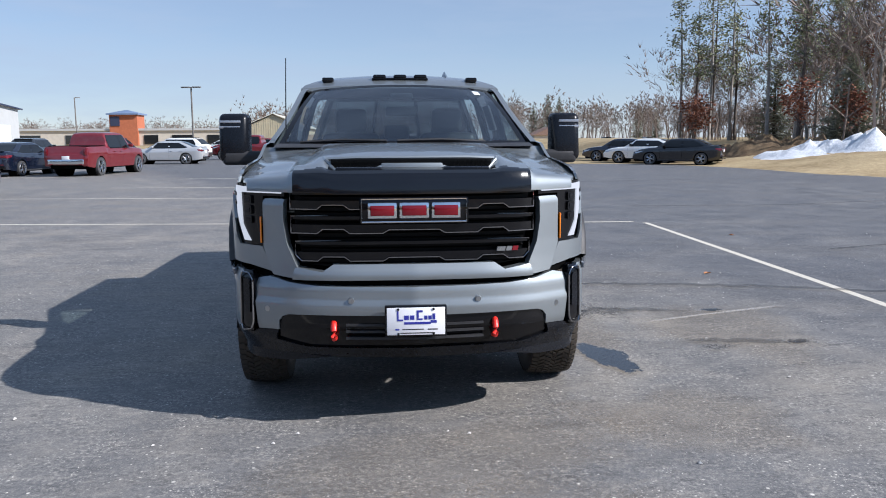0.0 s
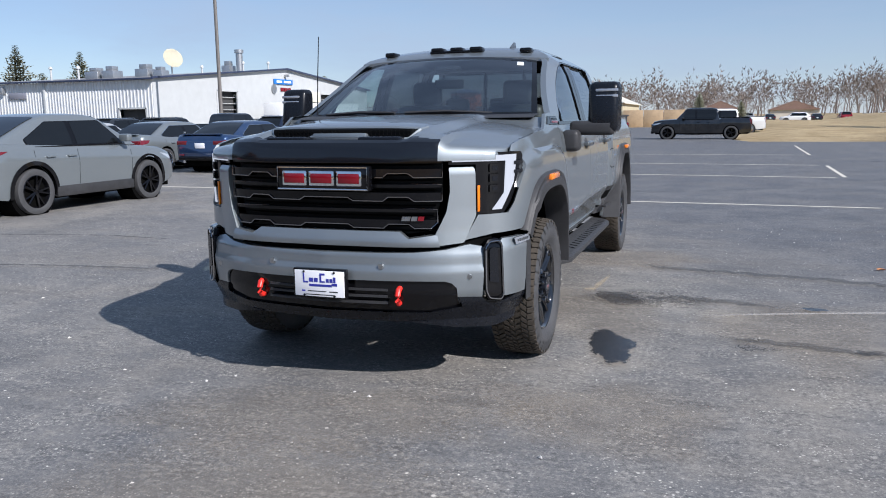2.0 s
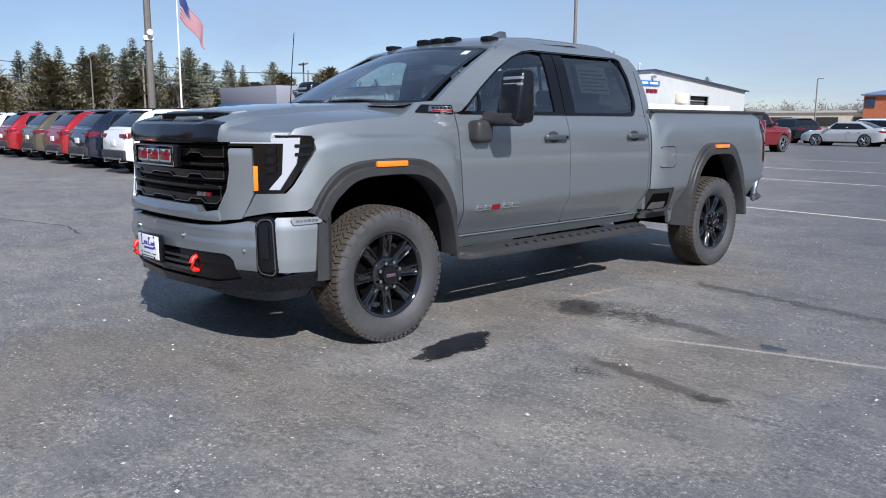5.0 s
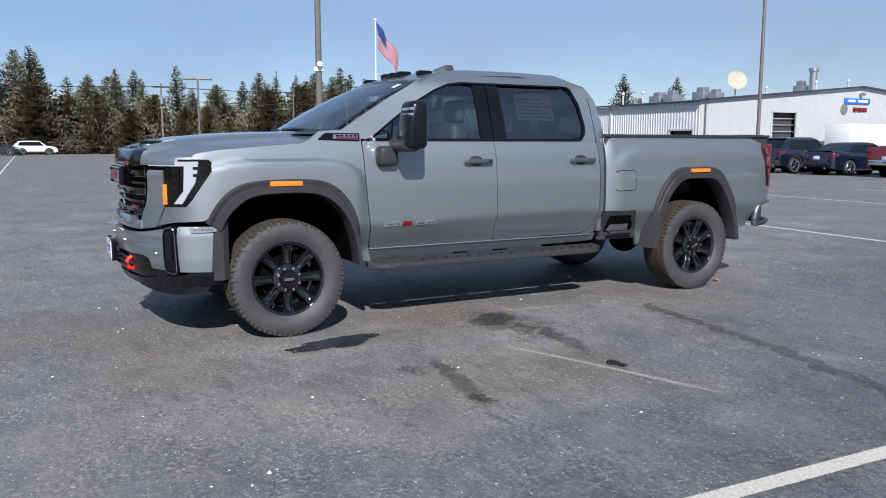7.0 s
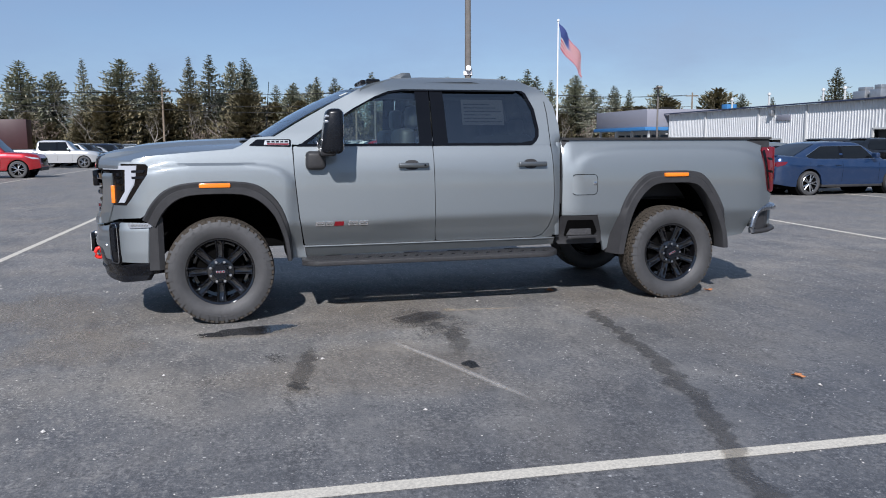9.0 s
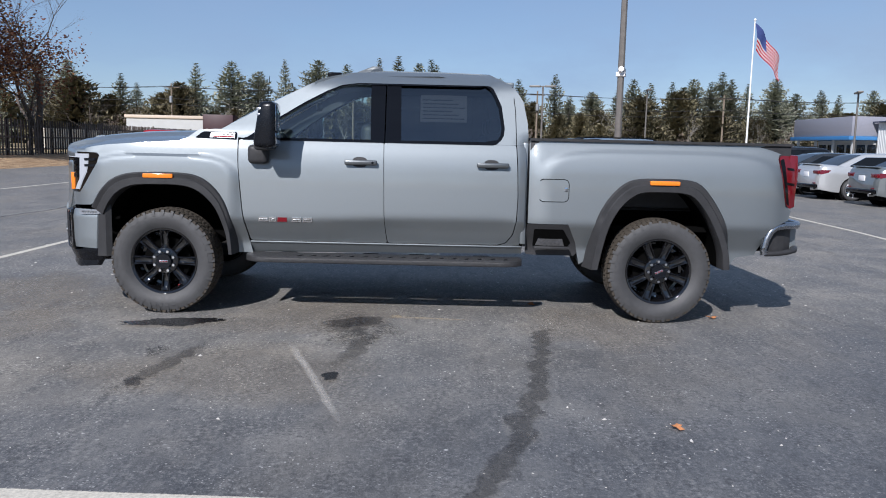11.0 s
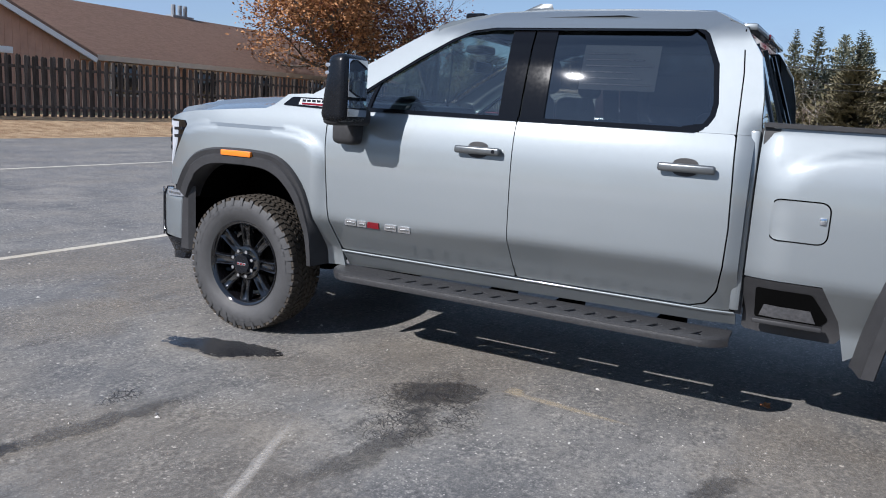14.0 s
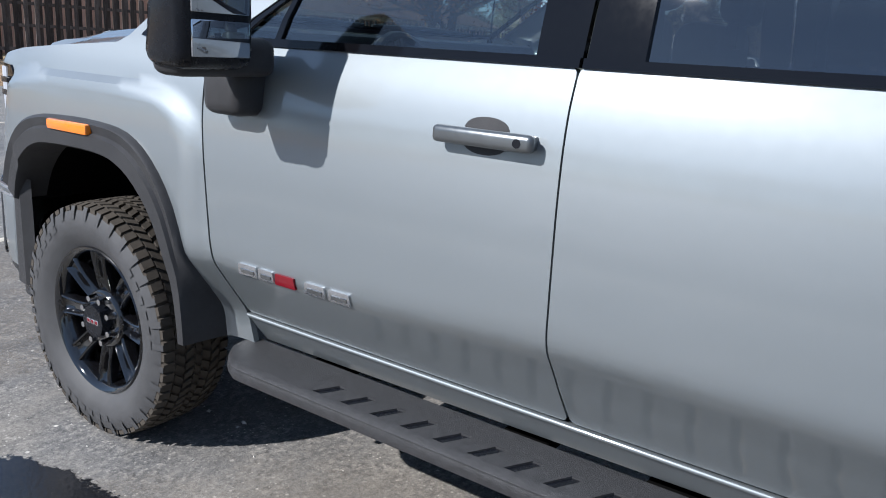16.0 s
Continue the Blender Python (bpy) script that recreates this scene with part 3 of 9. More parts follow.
STAINS = [
    (1.39, 0.20, 0.15, 0.40, M_WET, 3, "wet dark patch on asphalt"), (2.73, 1.59, 0.085, 0.06, M_WET, 10, "small wet oil spot"),
    (1.28, 1.58, 0.20, 0.28, M_OIL, 30, "dark cracked oil stain"), (2.92, 0.48, 0.10, 0.07, M_OIL, 0, "dark oil spot"), (1.0, 1.2, 0.9, 1.5, M_BROWN, 15, "brown rusty wash on asphalt"),
    (0.2, -1.4, 1.5, 0.8, M_BROWN, 20, "brown rusty wash on asphalt"), (1.5, -1.0, 1.0, 0.7, M_BROWN, -30, "brown rusty wash on asphalt"), (1.2, 3.5, 0.9, 1.2, M_BROWN, 60, "brown rusty wash on asphalt"),
    (0.4, -2.4, 1.6, 1.1, M_BROWN, 10, "brown rusty wash on asphalt"), (2.6, 1.0, 1.0, 1.4, M_BROWN, 25, "brown rusty wash on asphalt"),
    (1.52, 1.62, 0.56, 0.34, M_CRAZE, 20, "net of fine dark cracks in the asphalt"), (2.25, 0.38, 0.14, 0.10, M_CRAZE, 0, "net of fine dark cracks in the asphalt"),
    (1.00, 1.90, 0.10, 0.09, M_SAND, 0, "small spill of tan sand"), (1.05, 2.2, 0.06, 0.40, M_SAND, -8, "faint trail of tan sand"),
]
for i, (x, y, rx, ry, mm, turn, lab) in enumerate(STAINS):
    tagged(blot("ground_stain", x, y, rx * (1.35 if mm in (M_WET, M_OIL) else 1.0), ry * (1.35 if mm in (M_WET, M_OIL) else 1.0), mm, turn, (0.0175 if mm in (M_WET, M_OIL, M_CRAZE) else 0.0045) + 0.0004 * i, 40 + i), lab, "stain", "asphalt stains", "structure")
tagged(strip("line_marking", [(3.75, 1.82), (2.58, 1.43), (1.75, 1.12)], 0.085, M_STREAK, 0.0135, 0.06), "faint pale streak on asphalt", "line marking", "parking lines", "structure")

# ---- the pickup truck ----
truck = thing("pickup_truck", "silver-grey heavy-duty crew cab pickup truck parked on the asphalt", "pickup truck")
SIDE = [(0.40, 0.872), (0.52, 0.878), (0.58, 0.880), (0.61, 0.887), (0.68, 0.927), (0.74, 0.962), (0.785, 0.990), (0.80, 0.996), (0.84, 0.999), (0.95, 1.000), (1.10, 1.000),
        (1.22, 0.994), (1.30, 0.984), (1.36, 0.970), (1.41, 0.950), (1.44, 0.934)]
SIDE_T = np.linspace(0.40, 1.44, 105)
SIDE_X = np.interp(SIDE_T, *zip(*SIDE))
SIDE_X = np.where(SIDE_T < 1.05, np.convolve(np.pad(SIDE_X, 1, "edge"), np.ones(3) / 3, "valid"), np.convolve(np.pad(SIDE_X, 5, "edge"), np.ones(11) / 11, "valid"))


def side_x(y, z):
    """Half the truck's width at (y, z), from the sill up to the roof rail."""
    if 0.6 < z < 0.97 and 0.4 < y < 3.0:
        z -= (lerp_table(y, [(0.4, 0.785), (0.7, 0.772), (1.2, 0.775), (1.8, 0.80), (2.7, 0.808), (3.0, 0.785)]) - 0.785) * lerp_table(z, [(0.60, 0.0), (0.72, 1.0), (0.84, 1.0), (0.97, 0.0)])
    if z <= 1.44:
        x = float(np.interp(z, SIDE_T, SIDE_X))
    else:
        x = float(SIDE_X[-1]) - 0.265 * (z - 1.44) - 0.12 * (z - 1.44) ** 2
        if y < 1.45:
            x -= 0.30 * max(0.0, z - 1.5) * (1.45 - y)
        if z > 1.88:
            x -= 2.4 * (z - 1.88) ** 1.3
    if y < -0.15:
        d = -0.15 - y
        x -= 0.165 * d * d + (0.5 * (d - 0.5) ** 2 if d > 0.5 else 0)
    if z < 1.46 and y > 2.93:
        b = 0.0
        for cy, w in ((4.03, 0.66),):
            s = max(0.0, 1 - ((y - cy) / (w + 0.35)) ** 4 - max(0.0, (z - 1.05) / 0.36) ** 4)
            b = max(b, min(1.0, s * 4))
        x += 0.018 * b * b * (3 - 2 * b) - 0.006
        if y > 4.75:
            x -= 0.25 * (y - 4.75) ** 2
    if 2.85 < y < 3.02 and z < 1.46:
        x -= 0.035 * (1 - abs(y - 2.94) / 0.09) ** 2 if abs(y - 2.94) < 0.09 else 0.0
    if z < 1.44 and -0.62 < y < 0.62:
        s = max(0.0, 1 - (y / 0.62) ** 4 - max(0.0, (z - 1.0) / 0.30) ** 4)
        b = min(1.0, 3 * s)
        x += 0.026 * b * b * (3 - 2 * b)
    return x


def side(y, z, off=0.0):
    return (side_x(y, z) + off, y, z)


def both(name, bm, material, parent, label="", smooth=35):
    """The part on the driver's side and its mirror image on the other."""
    b2 = mirrored(bm)
    p1, p2 = parent if isinstance(parent, tuple) else (parent, parent)
    return part(name, bm, material, p1, label, smooth), part(name, b2, material, p2, label, smooth)


def rounded(pts, r=0.03, n=4):
    """A polygon with its corners rounded."""
    out = []
    pts = [Vector(p) for p in pts]
    for i, p in enumerate(pts):
        a, b = pts[i - 1], pts[(i + 1) % len(pts)]
        ra = min(r, 0.45 * (a - p).length, 0.45 * (b - p).length)
        s, e = p + (a - p).normalized() * ra, p + (b - p).normalized() * ra
        for k in range(n + 1):
            t = k / n
            out.append(tuple((1 - t) ** 2 * s + 2 * t * (1 - t) * p + t * t * e))
    return out


# front face: a path in plan round the nose
def nose(pts):
    pts = [Vector(p) for p in pts]
    ls = [0.0]
    for a, b in zip(pts, pts[1:]):
        ls.append(ls[-1] + (b - a).length)

    def at(s):
        sg = -1 if s < 0 else 1
        s = abs(s)
        return sg * float(np.interp(s, ls, [p.x for p in pts])), float(np.interp(s, ls, [p.y for p in pts]))
    return at


def curve2(pts, n=6):
    """Catmull-Rom through 2D points."""
    pts = [Vector(p) for p in pts]
    out = []
    for i in range(len(pts) - 1):
        p0, p1, p2, p3 = pts[max(i - 1, 0)], pts[i], pts[i + 1], pts[min(i + 2, len(pts) - 1)]
        for k in range(n):
            t = k / n
            out.append(0.5 * ((2 * p1) + (p2 - p0) * t + (2 * p0 - 5 * p1 + 4 * p2 - p3) * t * t + (3 * p1 - p0 - 3 * p2 + p3) * t ** 3))
    return out + [pts[-1]]


BUMP_PTS = curve2([(0, -1.055), (0.32, -1.025), (0.52, -0.987), (0.66, -0.935), (0.76, -0.878), (0.848, -0.825), (0.932, -0.745), (0.975, -0.65), (0.996, -0.56), (1.012, -0.45)])
LAMP_PTS = curve2([(0, -1.0), (0.35, -0.985), (0.52, -0.957), (0.62, -0.920), (0.70, -0.870), (0.785, -0.808), (0.865, -0.750), (0.926, -0.675), (0.959, -0.595), (0.978, -0.50), (0.990, -0.42)])
BUMP_PATH, LAMP_PATH = nose(BUMP_PTS), nose(LAMP_PTS)


def arc(pts, x=None, y=None):
    """Length along a plan path to where it has this x or this y."""
    ls = [0.0]
    for a, b in zip(pts, pts[1:]):
        ls.append(ls[-1] + (b - a).length)
    return float(np.interp(x, [p.x for p in pts], ls)) if y is None else float(np.interp(y, [p.y for p in pts], ls))


def lx(x):
    return arc(LAMP_PTS, x=x)


def ly(y):
    return arc(LAMP_PTS, y=y)


def wx(x):
    return arc(BUMP_PTS, x=x)


def wy(y):
    return arc(BUMP_PTS, y=y)


def fender_side(y, z):
    """The fender's skin: the truck's side, and before the wheel round the nose."""
    if y >= -0.5:
        return side(y, z)
    x, yy = LAMP_PATH(ly(-0.5) + (y + 0.5))
    k = lerp_table(y, [(-0.62, 0.0), (-0.5, 1.0)])
    tuck = lerp_table(z, [(1.30, 0.0), (1.36, 0.025)])
    wide = lerp_table(z, [(0.98, 0.022), (1.22, 0.0)]) * lerp_table(y, [(-0.95, 0.0), (-0.62, 1.0)])
    return (x + wide * (1 - k) + (side_x(-0.5, z) - 0.978) * k - tuck * (1 - k), yy + tuck * (1 - k), z)


def fu(s):
    return s - ly(-0.5) - 0.5


ARCH_F = [(-0.57, 0.86), (-0.50, 0.985), (-0.40, 1.085), (-0.27, 1.135), (-0.10, 1.15), (0.12, 1.15), (0.28, 1.13), (0.40, 1.06), (0.50, 0.93), (0.562, 0.74), (0.580, 0.60), (0.586, 0.50)]
ARCH_R = [(3.43, 0.44), (3.46, 0.62), (3.51, 0.85), (3.60, 1.02), (3.72, 1.14), (3.84, 1.18), (4.03, 1.185), (4.22, 1.18), (4.34, 1.14), (4.46, 1.00), (4.56, 0.82), (4.62, 0.62), (4.645, 0.46)]
IN_F = [(-0.47, 0.80), (-0.42, 0.90), (-0.34, 0.985), (-0.24, 1.035), (-0.10, 1.05), (0.12, 1.05), (0.24, 1.03), (0.34, 0.975), (0.437, 0.865), (0.503, 0.70), (0.527, 0.58), (0.535, 0.50)]
IN_R = [(3.53, 0.44), (3.56, 0.60), (3.61, 0.79), (3.69, 0.94), (3.79, 1.035), (3.88, 1.07), (4.03, 1.075), (4.18, 1.07), (4.28, 1.035), (4.38, 0.92), (4.47, 0.76), (4.53, 0.60), (4.545, 0.46)]
ARCH_F, IN_F, ARCH_R, IN_R = ([tuple(p) for p in curve2(q, 3)] for q in (ARCH_F, IN_F, ARCH_R, IN_R))

HL_OUT = [(ly(-0.540), 1.293), (ly(-0.518), 1.272), (ly(-0.522), 1.215), (lx(0.938), 1.02), (lx(0.915), 0.972), (lx(0.792), 0.972)]
FENDER = [(fu(lx(0.735)), 0.835), (fu(lx(0.86)), 0.865), (-0.585, 0.875)] + ARCH_F[1:] + [(0.698, 0.50), (0.672, 0.60), (0.635, 0.85), (0.606, 1.20), (0.598, 1.40), (0.60, 1.50), (0.42, 1.505),
          (0.28, 1.495), (0.19, 1.43), (0.13, 1.405), (-0.15, 1.385), (-0.45, 1.36), (-0.60, 1.34), (-0.64, 1.330), (-0.66, 1.298)] + [(fu(u) + 0.004, z) for u, z in HL_OUT[:-1]] + [(fu(lx(0.795)), 0.968)]
FDOOR = rounded([(0.684, 0.605), (1.806, 0.605), (1.792, 0.70), (1.782, 0.85), (1.779, 1.05), (1.772, 1.425), (0.607, 1.425), (0.612, 1.20), (0.643, 0.85)], 0.018)
RDOOR = rounded([(1.813, 0.605), (2.715, 0.607), (2.785, 0.628), (2.835, 0.70), (2.856, 0.82), (2.862, 1.0), (2.855, 1.2), (2.842, 1.425), (1.777, 1.425), (1.784, 1.05), (1.787, 0.85), (1.797, 0.70)], 0.018)
CABREAR = [(2.722, 0.600), (2.925, 0.605), (2.925, 1.4252), (2.849, 1.4252), (2.862, 1.2), (2.869, 1.0), (2.863, 0.82), (2.842, 0.697), (2.790, 0.622)]
BED = [(2.955, 0.80), (3.28, 0.80), (3.36, 0.64), (3.40, 0.46)] + ARCH_R[1:] + [(4.70, 0.545), (4.855, 0.57), (4.94, 0.80), (5.08, 0.87), (5.10, 0.95), (5.05, 0.98), (4.972, 1.36), (4.985, 1.40), (5.08, 1.42), (5.09, 1.475), (2.955, 1.475)]
ROCKER = [(0.70, 0.50), (2.925, 0.53), (2.925, 0.598), (0.68, 0.598)]

fenders = both("front_fender", slab(FENDER, fender_side, 0.04, 0.02, cuts_v=0.022, inward= lambda y, z: (-1, 0, 0) if y > -0.6 else (-0.5, 0.8, 0)), M_PAINT, truck)
fdoors = both("front_door", slab(FDOOR, side, 0.06, 0.02, cuts_v=0.018), M_PAINT, truck)
rdoors = both("rear_door", slab(RDOOR, side, 0.06, 0.02, cuts_v=0.018), M_PAINT, truck)
both("cab_corner", slab(CABREAR, side, 0.06, 0.02, cuts_v=0.018), M_PAINT, truck)
beds = both("bed_side", slab(BED, side, 0.05, 0.03, cuts_v=0.022), M_PAINT, truck)
both("rocker_panel", slab(ROCKER, lambda y, z: side(y, z, 0.004 + 0.006 * math.sqrt(max(0.0, 1 - ((z - 0.591) / 0.0075) ** 2)) - 0.60 * max(0.0, 0.588 - z)), 0.2, 0.03, cuts_v=0.0025), M_PAINT, truck)

# cab above the belt line
RAIL = [(0.66, 1.437), (0.90, 1.60), (1.12, 1.74), (1.30, 1.838), (1.42, 1.885), (1.55, 1.905), (2.59, 1.905), (2.635, 1.90), (2.725, 1.955), (2.63, 2.014), (2.2, 2.026),
        (1.75, 2.024), (1.45, 1.999), (1.22, 1.926), (0.95, 1.785), (0.68, 1.635), (0.46, 1.505), (0.60, 1.44)]
CPILL = [(2.842, 1.4262), (2.945, 1.4262), (2.935, 1.60), (2.90, 1.78), (2.815, 1.91), (2.72, 1.953), (2.63, 1.90), (2.655, 1.88), (2.722, 1.74), (2.748, 1.56), (2.742, 1.50), (2.716, 1.456), (2.68, 1.437), (2.68, 1.4262)]
rails = both("roof_rail", slab(RAIL, side, 0.05, 0.04), M_PAINT, truck)
both("rear_pillar", slab(CPILL, side, 0.05, 0.04), M_PAINT, truck)
both("centre_pillar", slab([(1.665, 1.437), (1.775, 1.437), (1.775, 1.903), (1.655, 1.903)], lambda y, z: side(y, z, -0.006), 0.1, 0.02), M_GLOSSBLK, fdoors)
both("door_seam", slab([(2.842, 1.427), (2.848, 1.427), (2.838, 1.70), (2.812, 1.905), (2.806, 1.905), (2.832, 1.70)], lambda y, z: side(y, z, 0.0012), 0.1, 0.004), M_DARK, rdoors)
both("centre_pillar", slab([(1.785, 1.437), (1.912, 1.437), (1.900, 1.903), (1.785, 1.903)], lambda y, z: side(y, z, -0.006), 0.1, 0.02), M_GLOSSBLK, rdoors)
both("quarter_trim", slab([(2.60, 1.437), (2.68, 1.437), (2.718, 1.456), (2.744, 1.50), (2.750, 1.56), (2.724, 1.74), (2.657, 1.88), (2.61, 1.903), (2.585, 1.903), (2.632, 1.875), (2.697, 1.73), (2.723, 1.56), (2.715, 1.503), (2.692, 1.467), (2.60, 1.450)], lambda y, z: side(y, z, -0.004), 0.1, 0.02), M_GLOSSBLK, rdoors)
both("belt_trim", slab([(0.64, 1.424), (1.776, 1.424), (1.776, 1.445), (0.655, 1.445)], lambda y, z: side(y, z, 0.006), 0.2, 0.02), M_GLOSSBLK, fdoors)
both("belt_trim", slab([(1.784, 1.424), (2.655, 1.424), (2.685, 1.436), (2.70, 1.447), (1.784, 1.445)], lambda y, z: side(y, z, 0.006), 0.2, 0.02), M_GLOSSBLK, rdoors)
WIN_F = [(0.70, 1.44), (1.668, 1.44), (1.66, 1.903), (1.55, 1.903), (1.42, 1.883), (1.30, 1.835), (1.12, 1.737), (0.90, 1.597)]
WIN_R = [(1.905, 1.44), (2.68, 1.44), (2.712, 1.46), (2.735, 1.505), (2.738, 1.56), (2.712, 1.735), (2.648, 1.875), (2.61, 1.903), (1.895, 1.903)]
both("window_pane", slab(WIN_F, lambda y, z: side(y, z, -0.016), 0.1, 0), M_GLASS, fdoors)
both("window_pane", slab(WIN_R, lambda y, z: side(y, z, -0.016), 0.1, 0), M_TINT, rdoors)
both("window_divider", slab([(0.845, 1.44), (0.868, 1.44), (0.905, 1.60), (0.885, 1.587)], lambda y, z: side(y, z, -0.008), 0.1, 0.02), M_GLOSSBLK, fdoors)
both("window_edge", slab(RAIL[:7] + [(2.56, 1.893), (1.55, 1.892), (1.425, 1.872), (1.305, 1.824), (1.13, 1.727), (0.91, 1.59), (0.70, 1.437)], lambda y, z: side(y, z, -0.004), 0.1, 0.015), M_GLOSSBLK, rails)


def flanged(bm):
    """Turns a sheet's faces up and folds its rim down."""
    bmesh.ops.remove_doubles(bm, verts=bm.verts[:], dist=0.0005)
    bm.normal_update()
    for f in bm.faces:
        if f.normal.z < 0:
            f.normal_flip()
    rim = bmesh.ops.extrude_edge_only(bm, edges=[e for e in bm.edges if e.is_boundary])["geom"]
    bmesh.ops.translate(bm, verts=[v for v in rim if isinstance(v, bmesh.types.BMVert)], vec=(0, 0, -0.025))


def roof_z(x, y):
    e = lerp_table(y, [(1.18, 1.905), (1.25, 1.940), (1.45, 1.999), (1.75, 2.024), (2.2, 2.026), (2.63, 2.014), (2.725, 1.962), (2.82, 1.915)])
    w = roof_w(y)
    return e + 0.030 * max(0.0, 1 - (abs(x) / w) ** 2.2)


def roof_w(y):
    z = lerp_table(y, [(1.18, 1.89), (1.45, 1.999), (1.75, 2.024), (2.2, 2.026), (2.63, 2.014), (2.82, 1.93)])
    return side_x(y, z) + 0.004


bm = bmesh.new()
rows = []
for y in (1.19, 1.25, 1.35, 1.5, 1.75, 2.0, 2.25, 2.5, 2.65, 2.74, 2.80):
    w = roof_w(y)
    rows.append([(w * u, y, roof_z(w * u, y)) for u in np.linspace(-1, 1, 25)])
grid(bm, rows)
flanged(bm)
roof = part("roof", bm, M_PAINT, truck)


def shield(u, v, off=0.0):
    """The windshield: u across from -1 to 1, v up from 0 to 1."""
    w = 0.845 + (0.665 - 0.845) * v
    x = u * w
    y = 0.43 + (1.205 - 0.43) * v - (0.15 - 0.05 * v) * (1 - u * u) + off
    z = 1.485 + (1.90 - 1.485) * v + 0.028 * math.sin(math.pi * v) + 0.035 * v * (1 - u * u) + 0.01 * (1 - v)
    return x, y, z


bm = bmesh.new()
grid(bm, [[shield(u, v) for u in np.linspace(-1, 1, 29)] for v in np.linspace(0, 1, 11)])
windshield = part("windshield", bm, M_WSGLASS, truck, "clear curved windshield with a white sticker")
bm = bmesh.new()
for u0, u1, v0, v1 in ((-1, 1, 0, 0.035), (-1, 1, 0.95, 1.0), (-1, -0.955, 0, 1), (0.955, 1, 0, 1)):
    grid(bm, [[shield(u, v, -0.004) for u in np.linspace(u0, u1, 17)] for v in np.linspace(v0, v1, 11)])
part("edge_band", bm, M_GLOSSBLK, windshield)
bm = bmesh.new()
grid(bm, [[shield(u, v, -0.007) for u in (0.80, 0.87)] for v in (0.83, 0.92)])
part("sticker", bm, M_PAPER, windshield, "small white paper sticker")
bm = bmesh.new()
box(bm, -0.09, 0.09, 1.02, 1.16, 1.82, 1.87, 0.02)
part("sensor_pod", bm, M_PLASTIC, windshield)
bm = bmesh.new()
for s0, s1 in (((0.55, 0.37, 1.507), (-0.05, 0.30, 1.515)), ((-0.12, 0.29, 1.515), (-0.70, 0.40, 1.507))):
    sweep(bm, [s0, ((s0[0] + s1[0]) / 2, (s0[1] + s1[1]) / 2 - 0.02, 1.522), s1], 0.010, 5)
part("wiper", bm, M_PLASTIC, windshield)
bm = bmesh.new()
grid(bm, [[(x, y + 0.10 * (abs(x) / 0.86) ** 2, z) for x in np.linspace(-0.86, 0.86, 15)] for y, z in ((0.14, 1.475), (0.22, 1.49), (0.34, 1.50))])
part("cowl_panel", bm, M_PLASTIC, truck)

bm = bmesh.new()
grid(bm, [[(u * (0.86 - 0.20 * v), 2.93 - 0.15 * v, 1.44 + 0.48 * v) for u in np.linspace(-1, 1, 9)] for v in (0, 0.5, 1)])
rearglass = part("rear_window", bm, M_TINT, truck, "tinted rear window with a sliding centre pane")
bm = bmesh.new()
for u in (-0.92, -0.28, 0.28, 0.92):
    sweep(bm, [(u * 0.86, 2.925, 1.44), (u * 0.66, 2.775, 1.92)], 0.018, 6)
for v in (0.03, 0.97):
    sweep(bm, [(-(0.86 - 0.2 * v), 2.93 - 0.15 * v, 1.44 + 0.48 * v), ((0.86 - 0.2 * v), 2.93 - 0.15 * v, 1.44 + 0.48 * v)], 0.022, 6)
part("frame", bm, M_GLOSSBLK, rearglass)
part("cab_back", bx(-0.93, 0.93, 2.90, 2.945, 0.62, 1.45, 0.01), M_PAINT, truck)
bm = bx(-0.62, 0.62, 2.76, 2.84, 1.915, 1.95, 0.012)
part("rear_spoiler", bm, M_PAINT, roof)
part("brake_lamp", bx(-0.16, 0.16, 2.835, 2.85, 1.915, 1.945, 0.006), M_TAIL, roof)


# hood
def hood_z(x, y):
    t = abs(x) / 0.94
    c = lerp_table(y, [(-0.955, 1.282), (-0.945, 1.335), (-0.93, 1.362), (-0.90, 1.378), (-0.80, 1.412), (-0.6, 1.456), (-0.3, 1.485), (0.0, 1.498), (0.3, 1.505), (0.45, 1.508)])
    e = lerp_table(y, [(-0.955, 1.282), (-0.94, 1.303), (-0.90, 1.315), (-0.72, 1.330), (-0.45, 1.362), (-0.15, 1.387), (0.11, 1.410), (0.15, 1.440), (0.2, 1.475), (0.3, 1.50), (0.45, 1.508)])
    k = lerp_table(abs(x), [(0.0, 1.0), (0.40, 0.97), (0.615, 0.86), (0.650, 0.42), (0.94, 0.0)])
    w = lerp_table(y, [(-0.90, 1.0), (-0.55, 0.0)])
    z = e + (c - e) * (w * k + (1 - w) * (1 - t ** 2.6))
    k = lerp_table(abs(x), [(0.40, 1.0), (0.47, 0.0)])
    if y < -0.72:
        z -= 0.055 * k * lerp_table(y, [(-0.90, 0.15), (-0.85, 0.7), (-0.735, 1.0), (-0.72, 0.0)])
    z -= 0.020 * lerp_table(abs(x), [(0.50, 0.0), (0.58, 1.0), (0.70, 0.8), (0.94, 0.0)]) * lerp_table(y, [(-0.9, 0.0), (-0.6, 1.0)])
    return z


def hood_end(x):
    """Where the hood ends before the cowl."""
    return 0.20 + 0.10 * (abs(x) / 0.9) ** 2


